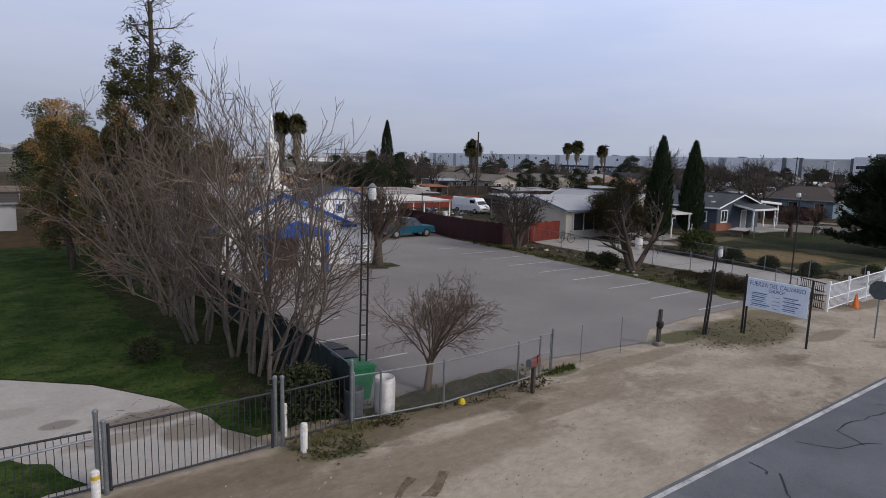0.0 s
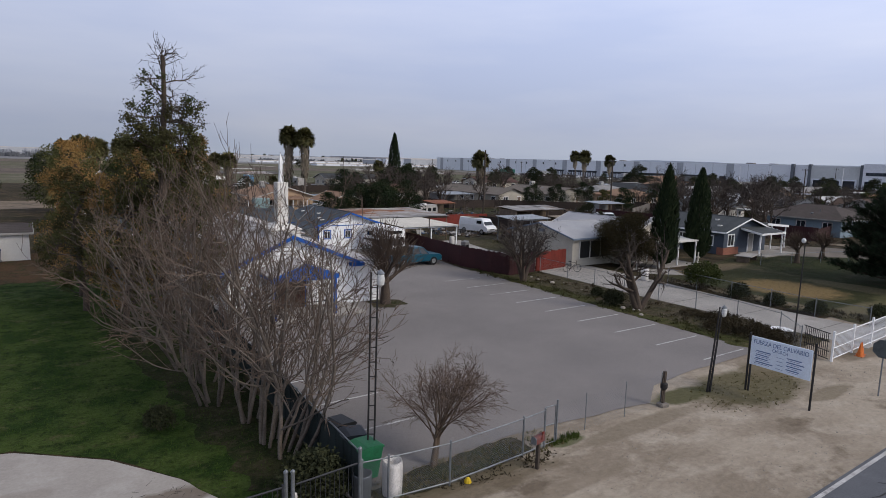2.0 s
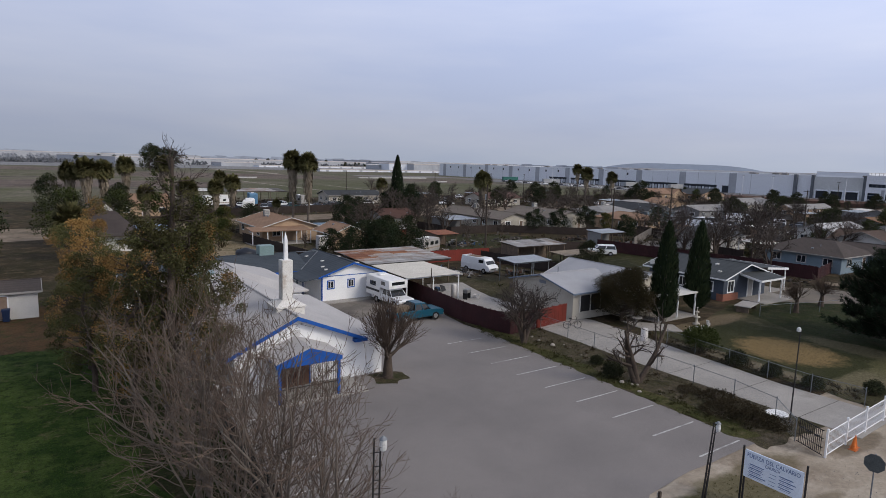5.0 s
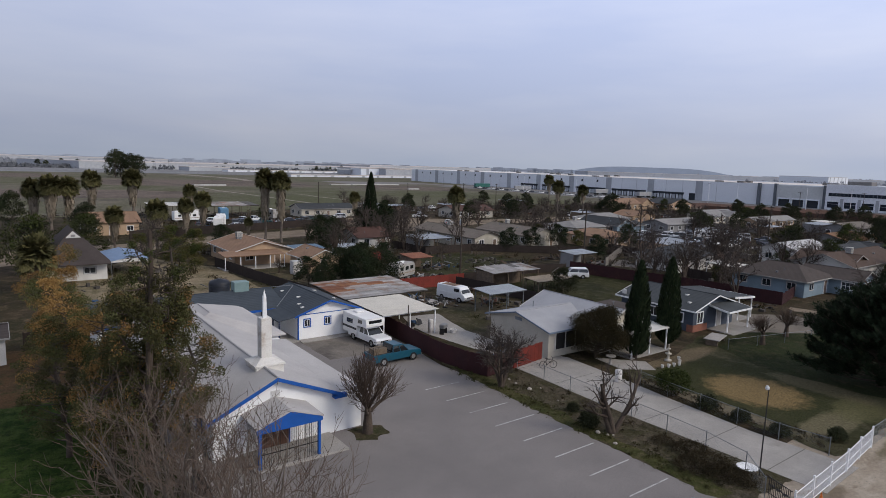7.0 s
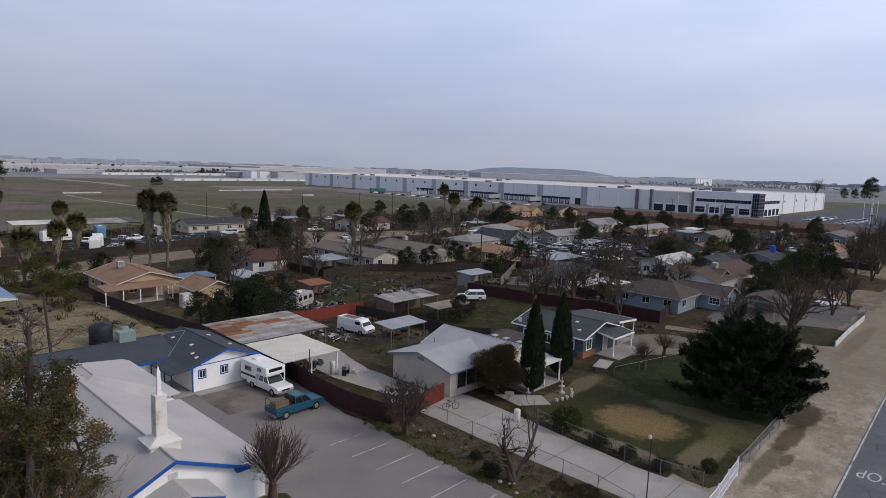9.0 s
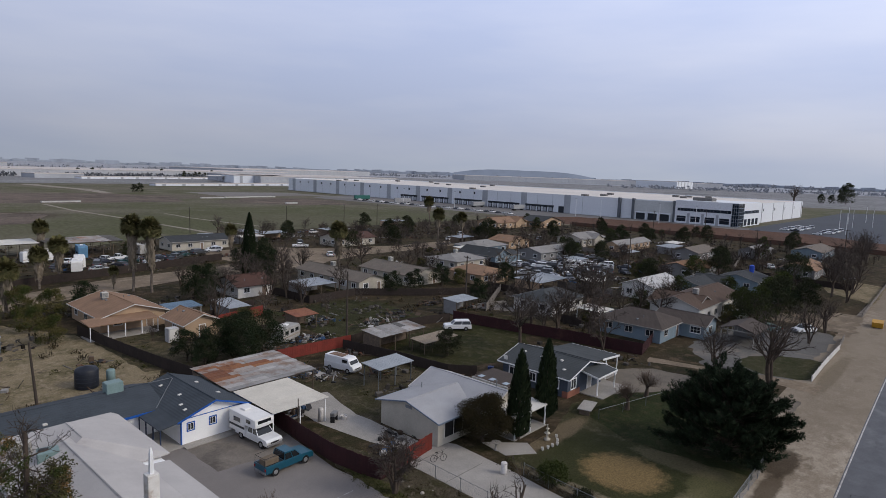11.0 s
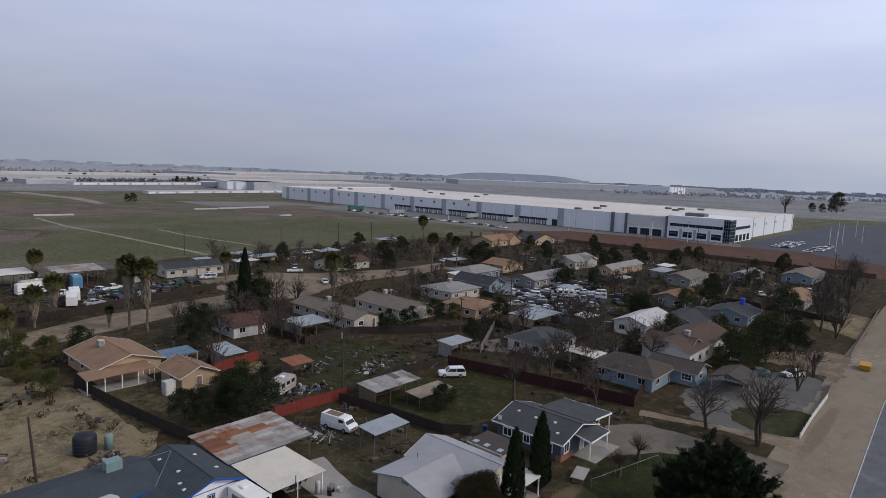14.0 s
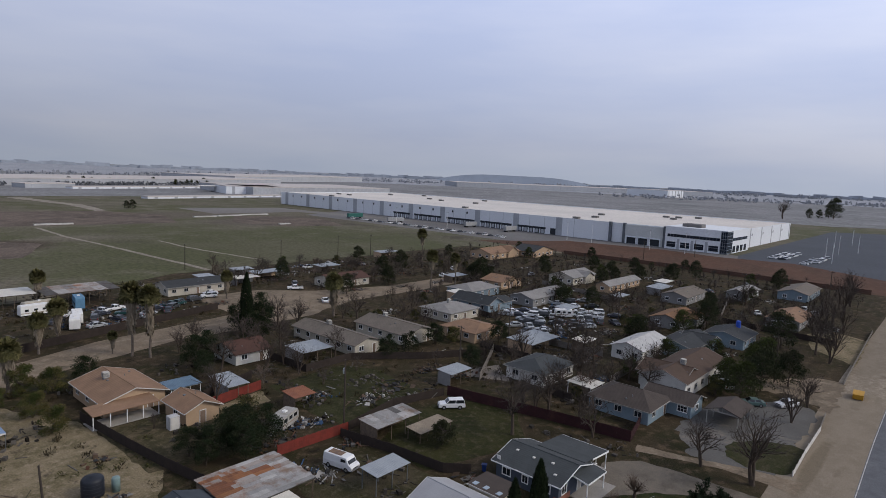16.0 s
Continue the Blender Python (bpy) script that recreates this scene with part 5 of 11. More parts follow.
def slate_house():
    """Gable end to the street with a small porch, and a low patio roof along the back slope."""
    h = thing("house", 67.2, 42.2, 0, 0, "slate blue house with charcoal shingle roof and white trim", "house")
    gable_block(h, 8.6, 9.8, 2.62, 1.25, "y", BLUEW, R_SLATE, 0.55, WHITE_PAINT, thick=0.09)
    for y in (-3.2, 0.2, 3.2):
        window(h, wall_pose("w", 8.6, 9.8, y, 0.95), 1.3 if y > 1 else 0.9, 1.05, WHITE_PAINT)
    window(h, wall_pose("s", 8.6, 9.8, -2.9, 0.95), 1.15, 1.25, WHITE_PAINT)
    dr = part("door", Geo().box(0.6, 1.5, -4.95, -4.88, 0.12, 2.1), surface("slate_door", (0.45, 0.44, 0.42), (0.38, 0.37, 0.35), 2, 0.6, fine=30), h)
    part("door_frame", Geo().box(0.48, 0.59, -4.97, -4.88, 0.12, 2.2).box(1.51, 1.62, -4.97, -4.88, 0.12, 2.2).box(0.48, 1.62, -4.97, -4.88, 2.11, 2.21), WHITE_PAINT, dr)
    part("brick_wainscot", Geo().box(-4.34, -1.4, -4.98, -4.9, 0, 0.8).box(-4.38, -4.3, -4.98, -4.2, 0, 0.8), surface("wainscot_brick", (0.3, 0.13, 0.09), (0.24, 0.1, 0.07), 4, 0.9, fine=30), h)
    part("porch_roof", Geo().prism([(-1.2, -4.8, 2.86), (-1.2, -7.4, 2.38), (-1.2, -7.4, 2.5), (-1.2, -4.8, 2.98)], (5.0, 0, 0)), R_SLATE, h)
    part("porch_fascia", Geo().box(-1.24, 3.84, -7.45, -7.39, 2.3, 2.51), WHITE_PAINT, h)
    for s in (-1.26, 3.8):
        part("porch_fascia", Geo().prism([(s, -4.95, 2.74), (s, -7.4, 2.3), (s, -7.4, 2.51), (s, -4.95, 2.96)], (0.05, 0, 0)), WHITE_PAINT, h)
    for x in (-1.0, 3.6):
        part("porch_post", Geo().box(x - 0.07, x + 0.07, -7.25, -7.11, 0, 2.4), WHITE_PAINT, h)
    part("porch_floor", Geo().box(-1.4, 5.4, -8.2, -4.95, 0.0, 0.12), CONCRETE, h)
    part("patio_roof", Geo().prism([(2.3, -5.0, 3.28), (9.2, -5.0, 2.72), (9.2, -5.0, 2.84), (2.3, -5.0, 3.4)], (0, 7.6, 0)), R_SLATE, h)
    part("patio_fascia", Geo().prism([(4.4, -5.06, 2.98), (9.2, -5.06, 2.6), (9.2, -5.06, 2.85), (4.4, -5.06, 3.24)], (0, 0.05, 0)), WHITE_PAINT, h)
    part("patio_fascia", Geo().box(9.2, 9.25, -5.05, 2.6, 2.6, 2.85), WHITE_PAINT, h)
    for x, y in ((5.8, -4.8), (9.0, -4.8), (9.0, 2.4), (9.0, -1.2)):
        part("patio_post", Geo().box(x - 0.06, x + 0.06, y - 0.06, y + 0.06, 0, 2.7 if x > 7 else 2.95), WHITE_PAINT, h)
    part("patio_floor", Geo().box(4.35, 9.2, -4.9, 2.5, 0.0, 0.1), CONCRETE, h)
    for x, y in ((-3.1, -3.6), (-1.5, 3.4), (-1.7, 0.6), (-1.4, -2.2)):
        z = 2.62 + 1.25 * (1 - abs(x) / 4.3)
        part("roof_vent", Geo().soft_box(x - 0.2, x + 0.2, y - 0.2, y + 0.2, z - 0.05, z + 0.2, 0.03), OFFWHITE, h)
    part("satellite_dish", Geo().soft_box(-4.3, -4.2, 4.3, 4.9, 2.75, 3.3, 0.04).tube((-4.2, 4.6, 2.6), (-4.2, 4.6, 3.0), 0.03, 0.03, 6), OFFWHITE, h)


cream_house()
slate_house()
house("tan stucco house with tan shingle roof and shaded porch", 31.9, 42.9, 101.8, 116.4, 2.55, 1.5, "y", TANW, R_TAN, "swe", OFFWHITE, cool=(-1.4, 1.8), porch=(-7.9, 2.3, 4.0, 2.3))
house("small tan garage with hipped shingle roof", 39.8, 46.4, 90.2, 98.4, 2.5, 1.2, "y", TANW, R_TAN, "sw", OFFWHITE)
house("long low house with a grey roof", 83.5, 92.2, 101.0, 125.0, 2.6, 1.2, "y", CREAM, R_GREY, "swe", None, cool=(0.4, 3.0))
house("long low house with a taupe roof", 97.9, 109.2, 99.3, 118.5, 2.6, 1.4, "y", CREAM, R_GREY, "swe", None, cool=(0.4, 4.0))
house("bungalow with a pale hip roof", 123.8, 137.5, 107.5, 120, 2.7, 1.2, "x", CREAM, R_LIGHT, "sw", None, hip=4.0, cool=(0, 0.5))
house("pale blue cottage with grey roof", 141.6, 150.0, 108.0, 123, 2.7, 1.7, "y", PALEBLUE, R_DARK, "sw", GREY_TRIM, wing=(6, -3, 7, 7, 2.4, 0.9, "x"))
house("house with a tan hip roof", 112.6, 124.5, 90.2, 102, 2.6, 1.2, "y", TANW, R_TAN, "sw", None, hip=3.0)
house("cottage with charcoal hip roof and pale walls", 98.3, 111.0, 61.4, 71.5, 2.7, 1.5, "x", OFFWHITE, R_SLATE, "swe", GREY_TRIM, hip=4.0)
brown_hip = house("pale blue house with brown hip roof", 95.7, 106.5, 39.0, 51.2, 2.6, 1.65, "y", PALEBLUE, R_BROWN, "swe", GREY_TRIM, hip=3.8, wing=(6.7, -5.4, 6.0, 8.6, 2.55, 1.15, "y"))
window(brown_hip, pose(3.7, -8.2, 0.95, 0, 0, -90), 1.7, 1.1, WHITE_PAINT, 2)
window(brown_hip, pose(6.7, -9.7, 0.95), 1.4, 1.0, WHITE_PAINT)


def gable_carport(label, x0, x1, y0, y1, eave, rise):
    """Open carport: two slopes on posts, the gable filled with a timber truss."""
    w, d = x1 - x0, y1 - y0
    t = thing("carport", (x0 + x1) / 2, (y0 + y1) / 2, 0, 0, label, "carport")
    for s in (-1, 1):
        part("roof_slope", Geo().prism([(-w / 2, 0, eave + rise), (-w / 2, s * d / 2, eave), (-w / 2, s * d / 2, eave + 0.12), (-w / 2, 0, eave + rise + 0.12)][::s], (w, 0, 0)), R_BROWN, t)
        part("beam", Geo().box(-w / 2 + 0.2, w / 2 - 0.2, s * (d / 2 - 0.5) - 0.08, s * (d / 2 - 0.5) + 0.08, eave - 0.12, eave + 0.1), GREY_TRIM, t)
        for x in (-w / 2 + 0.4, 0, w / 2 - 0.4):
            part("post", Geo().box(x - 0.07, x + 0.07, s * (d / 2 - 0.5) - 0.07, s * (d / 2 - 0.5) + 0.07, 0, eave - 0.12), GREY_TRIM, t)
    for x in (-w / 2 + 0.3, w / 2 - 0.3):
        truss = part("tie_beam", Geo().box(x - 0.05, x + 0.05, -d / 2 + 0.4, d / 2 - 0.4, eave - 0.02, eave + 0.14), GREY_TRIM, t)
        for k in range(1, 8):
            y = -d / 2 + d * k / 8
            part("slat", Geo().box(x - 0.03, x + 0.03, y - 0.05, y + 0.05, eave + 0.14, eave + rise * (1 - abs(y) / (d / 2)) - 0.01), GREY_TRIM, truss)
    part("rear_wall", Geo().box(w / 2 - 0.6, w / 2 - 0.5, -d / 2 + 0.6, d / 2 - 0.6, 0, eave - 0.02), GREYW, t)
    return t


gable_carport("open timber carport with brown gable roof and slatted gable", 105.2, 113.2, 27.3, 33.4, 2.45, 1.0)
house("white long house with white sheet roof", 129.3, 145.5, 54.6, 63.2, 3.0, 1.3, "x", paint("white_house_wall", (0.68, 0.68, 0.66)), shingle("pale_grey_white_shingle", (0.5, 0.5, 0.5)), "swe", GREY_TRIM)
house("two-tone house with brown and tan roof", 113.0, 137.5, 39.0, 49.0, 3.4, 1.6, "x", OFFWHITE, shingle("warm_brown_shingle", (0.090, 0.060, 0.045)), "swe", GREY_TRIM, wing=(-5, 1.5, 8, 9, 3.2, 1.5, "y"), cool=(-4, -1))
house("pale blue house with grey roof", 141.0, 158.0, 47.5, 57.2, 2.7, 1.3, "x", PALEBLUE, R_DARK, "sw", GREY_TRIM, wing=(4, -2, 7, 7, 2.7, 1.4, "y"))
house("grey-roofed house with blue tank", 160.5, 173.0, 41.5, 52.5, 2.7, 1.4, "x", PALEBLUE, R_DARK, "sw", GREY_TRIM)
house("house with an orange-brown roof", 168, 184, 60, 70, 2.7, 1.3, "x", GREYW, R_ORANGE, "sw", None, wing=(4, -3, 6, 6, 2.6, 1.3, "y"))
house("white cottage with dark red roof", 61, 70, 112, 122, 2.5, 1.5, "x", OFFWHITE, R_RED, "sw", None)


def gablet_house():
    h = thing("house", 9.5, 106.0, 0, 0, "white house with a steep dark brown roof and a small gablet", "house")
    dark = shingle("dark_brown_shingle", (0.062, 0.050, 0.046))
    part("wall", Geo().box(-3.6, 3.6, -6.1, 6.1, 0, 2.9), OFFWHITE, h)
    p = [(-3.95, -6.45, 2.8), (3.95, -6.45, 2.8), (3.95, 6.45, 2.8), (-3.95, 6.45, 2.8), (-1.25, -0.9, 5.57), (1.25, -0.9, 5.57), (0, -0.9, 6.85), (0, 6.45, 6.85)]
    g = Geo()
    g.face_set([Vector(q) for q in p], [(0, 1, 5, 4), (1, 2, 7, 6, 5), (3, 0, 4, 6, 7), (2, 3, 7), (3, 2, 1, 0), (4, 5, 6)])
    part("roof", g, dark, h)
    part("gablet", Geo().prism([(-1.0, -0.96, 5.62), (1.0, -0.96, 5.62), (0, -0.96, 6.62)], (0, 0.05, 0)), OFFWHITE, h)
    part("gablet_vent", Geo().box(-0.28, 0.28, -1.0, -0.96, 5.75, 6.1), GREYW, h)
    part("eave_board", Geo().box(-3.98, 3.98, -6.5, -6.45, 2.62, 2.82), OFFWHITE, h)
    part("porch_roof", Geo().prism([(-3.95, -6.5, 2.72), (-3.95, -7.5, 2.42), (-3.95, -7.5, 2.52), (-3.95, -6.5, 2.84)], (7.9, 0, 0)), dark, h)
    for x in (-2.2, 1.4):
        window(h, pose(x, -6.1, 1.0), 1.5, 0.85, GREYW)


gablet_house()
house("white outbuilding at the back of the lawn", -5.5, 0.4, 62.0, 68.0, 2.35, 0.5, "x", OFFWHITE, R_BROWN, "s", GREY_TRIM, over=0.3)
house("orange-roofed house at the field edge", 15.8, 28.0, 154, 166, 3.0, 1.8, "x", TANW, R_TAN, "sw", None)
house("low grey house with pale walls by the lane", 80, 100, 184, 194, 2.8, 1.3, "x", CREAM, R_DARK, "sw", GREY_TRIM)
house("red-roofed house by the dirt lane", 128, 146, 165, 176, 2.7, 1.5, "x", CREAM, R_RED, "sw", None)
house("cream house with a pale roof", 207, 226, 116, 128, 3.0, 1.8, "x", CREAM, R_LIGHT, "sw", None, wing=(2, -3, 6, 7, 3.0, 1.6, "y"))
house("long tan house with pale roof", 204, 232, 99.5, 106, 2.7, 1.2, "x", TANW, R_LIGHT, "swe", None)
house("tan house before the warehouse", 236, 262, 178, 192, 3.0, 2.0, "x", TANW, R_TAN, "sw", None, wing=(6, -3, 8, 8, 3.0, 2.2, "y"))
house("dark-roofed house before the warehouse", 262, 282, 170, 184, 3.0, 2.4, "y", TANW, R_DARK, "sw", None)
house("grey house behind the trees", 206, 226, 72, 82, 2.8, 1.4, "x", GREYW, R_GREY, "sw", None)
house("pale green house with grey roof", 250, 275, 44, 55, 2.8, 1.4, "x", PALEBLUE, R_GREY, "sw", None)
house("low house with pale roof", 232, 250, 60, 68, 2.8, 1.3, "x", GREYW, R_LIGHT, "sw", None)
house("brown-roofed house in bare trees", 196, 214, 36, 46, 2.8, 1.5, "x", GREYW, R_TAN, "sw", None)
house("pale cottage with hipped grey roof", 154, 170, 124, 136, 2.7, 1.4, "x", PALEBLUE, R_LIGHT, "sw", None, hip=4)
house("low grey house with pale roof", 160, 186, 104, 114, 2.7, 1.2, "x", GREYW, R_LIGHT, "sw", None)
house("tan cottage with a pale roof", 176, 190, 128, 138, 2.8, 1.5, "y", TANW, R_TAN, "sw", None)

def sheet_metal(name, a, stain):
    return surface(name, a, tuple(c * 0.8 for c in a), 0.9, 0.75, 0.1, fine=12, vary=0.18, stains=stain, stain_at=0.56, dark=0.85)


SHEET_RED = sheet_metal("rust_red_sheet", (0.20, 0.082, 0.042), (0.12, 0.05, 0.03))
SHEET_BROWN = sheet_metal("rust_stained_sheet", (0.32, 0.285, 0.26), (0.22, 0.098, 0.05))
SHEET_GREY = sheet_metal("weathered_sheet", (0.28, 0.275, 0.27), (0.18, 0.13, 0.10))
SHEET_PALE = sheet_metal("pale_weathered_sheet", (0.36, 0.35, 0.34), (0.22, 0.17, 0.14))
SHEET_DARK = sheet_metal("dark_sheet", (0.10, 0.095, 0.09), (0.06, 0.045, 0.038))
SHEET_ORANGE = sheet_metal("orange_rust_sheet", (0.26, 0.115, 0.052), (0.13, 0.052, 0.028))


def rusty_carport(x0, x1, y0, y1, z, fall):
    """Timber frame under long lapped sheets laid along x: rusted through at one end, pale at the other."""
    w, d = (x1 - x0) / 2, (y1 - y0) / 2
    c = carport("large open carport roofed with rusty corrugated sheets", x0, x1, y0, y1, z - 0.06, RUST, fall, posts=4, post_mat=WOOD, walls=WOOD, sheets=(2 * w, 2 * d, (SHEET_DARK,), 0.004))
    r = random.Random(21)
    rows = 11
    for j in range(rows):
        b0, b1 = -d + 2 * d * j / rows, -d + 2 * d * (j + 1) / rows + 0.07
        cuts = [-w + r.uniform(-0.05, 0.12)] + sorted(-w + 2 * w * (k + r.uniform(-0.22, 0.22)) / 4 for k in (1, 2, 3)) + [w + r.uniform(-0.12, 0.08)]
        for a0, a1 in zip(cuts, cuts[1:]):
            u, v = ((a0 + a1) / 2 + w) / (2 * w), (j + 0.5) / rows
            rust = 0.62 - 1.7 * u + 0.55 * (1 - abs(v - 0.62) / 0.4) + r.gauss(0, 0.2) + (0.75 if 0.55 < u < 0.92 and 0.55 < v < 0.75 else 0.0)
            mat = SHEET_RED if rust > 0.72 else SHEET_ORANGE if rust > 0.52 else SHEET_BROWN if rust > 0.3 else r.choice((SHEET_PALE, SHEET_PALE, SHEET_GREY))
            tilt = pose(0, 0, 0, r.gauss(0, 0.1), r.gauss(0, 0.1), 90 + r.gauss(0, 0.3))
            part("sheet", Geo().ribbed(b0, b1, -a1 - 0.1, -a0, z + fall * (j + 0.5) / rows + 0.014 * (j % 2) + 0.02 * r.random(), 0.0, 5, 0.025, 0.01, tilt), mat, c)


rusty_carport(30.6, 41.8, 59.6, 68.8, 2.92, 0.25)
CREAM_SHEET = surface("cream_sheet_roof", (0.62, 0.585, 0.51), (0.56, 0.53, 0.46), 0.5, 0.65, fine=20, stains=(0.46, 0.43, 0.37), stain_at=0.62)
carport("carport with smooth cream sheet roof", 30.8, 37.6, 51.6, 59.4, 2.75, CREAM_SHEET, 0.1, posts=3, sheets=(6.8, 2.6, (CREAM_SHEET,), 0.006))
carport("carport with blue-grey sheet roof", 47.4, 53.4, 54.4, 57.8, 2.7, GREY_SHEET, 0.2, posts=3, post_mat=GALV)
carport("rickety shed with patched sheet roof", 57.4, 67.0, 65.2, 69.6, 2.7, surface("patched_sheet", (0.45, 0.44, 0.42), (0.30, 0.29, 0.28), 0.4, 0.7, fine=10, stains=(0.12, 0.1, 0.085), stain_at=0.55, wave=("X", 2.2, 0.5)), 0.3, "shed", 4, WOOD, WOOD, "shed", (1.2, 2.2, (SHEET_PALE, SHEET_GREY, SHEET_DARK, SHEET_PALE, SHEET_GREY)))
carport("low slatted animal pen with sheet roof", 62.5, 70.0, 61.0, 64.3, 1.7, surface("tan_sheet", (0.30, 0.25, 0.19), (0.22, 0.18, 0.14), 0.5, 0.85, fine=10, wave=("X", 2.2, 0.4)), 0.2, "animal_pen", 5, WOOD, False, "pen")
carport("white metal carport beside a house", 98.8, 104.0, 51.5, 57.0, 2.6, WHITE_SHEET, 0.2)
carport("shed with pale metal roof", 114.8, 127.0, 75.0, 82.5, 2.7, GREY_SHEET, 0.3, "shed", 3, WOOD, TANW, "shed")
carport("shed with rusty red-brown roof", 56.2, 60.6, 84.4, 88.4, 2.3, surface("rust_brown_sheet", (0.27, 0.11, 0.06), (0.20, 0.08, 0.05), 0.6, 0.8, fine=10, wave=("X", 2.4, 0.4)), 0.3, "shed", 2, WOOD, WOOD, "shed")
carport("patio with blue corrugated roof", 43.0, 48.6, 101.5, 106.0, 2.4, surface("blue_sheet", (0.14, 0.22, 0.30), (0.11, 0.17, 0.24), 0.5, 0.6, fine=10, wave=("X", 2.4, 0.5)), 0.2)
carport("shed with blue-grey sheet roof", 72.0, 80.0, 104.0, 111.0, 2.5, GREY_SHEET, 0.2, "shed", 3, WOOD, GREYW, "shed")
carport("long dark equipment shed with patched white roof", 48.6, 67.8, 187.0, 197.6, 3.9, surface("patched_white_sheet", (0.50, 0.50, 0.49), (0.20, 0.19, 0.185), 0.12, 0.7, fine=6, wave=("X", 1.6, 0.4)), 0.5, "equipment_shed", 8, WOOD, False, "shed", (3.2, 5.0, (SHEET_PALE, SHEET_DARK, SHEET_GREY, SHEET_BROWN, SHEET_PALE, SHEET_DARK)))
carport("open barn with white sheet roof", 37.6, 48.2, 192.5, 201.5, 3.7, WHITE_SHEET, 0.4, "barn", 5, WOOD, False, "barn")
for lab, x, y, w, d in (("pale lean-to shed", 88.4, 76.3, 6.5, 4), ("teal-grey garage lean-to", 52.6, 99.6, 4.2, 7.4), ("white-roofed shed", 160, 92, 7, 5), ("long white shed roof", 222, 88, 12, 6), ("white trailer roof", 236, 92, 9, 5),
                        ("pale shed roof", 110, 190, 9, 5), ("tan shed roof", 122, 196, 12, 6), ("white shed roof", 200, 214, 12, 6), ("grey lean-to", 152, 128, 8, 5), ("pale sheet roof", 176, 150, 9, 5), ("small sheet roof", 130, 70, 6, 4), ("white shed", 192, 90, 8, 4), ("pale shed by the fence", 118, 206, 8, 5), ("small shed", 100, 200, 6, 5), ("sheet roof shed", 150, 196, 10, 6)):
    carport(lab + " of sheet and boards", x - w / 2, x + w / 2, y - d / 2, y + d / 2, 2.5, GREY_SHEET if x < 100 else random.choice((GREY_SHEET, WHITE_SHEET, GREY_SHEET)), 0.25, "shed", 3, WOOD, random.choice((TANW, GREYW, WOOD)), "shed")

# ---------------------------------------------------------------- warehouses and distance
TILT_UP = surface("tilt_up_panel", (0.66, 0.69, 0.73), (0.62, 0.65, 0.69), 0.03, 0.85, fine=1.5, dark=0.93)
TILT_GREY = surface("grey_panel_paint", (0.37, 0.39, 0.42), None, 0.05, 0.85, fine=1.5, dark=0.93)
WH_ROOF = surface("white_membrane_roof", (0.62, 0.58, 0.54), (0.54, 0.51, 0.48), 0.02, 0.8, fine=0.5, dark=0.9)


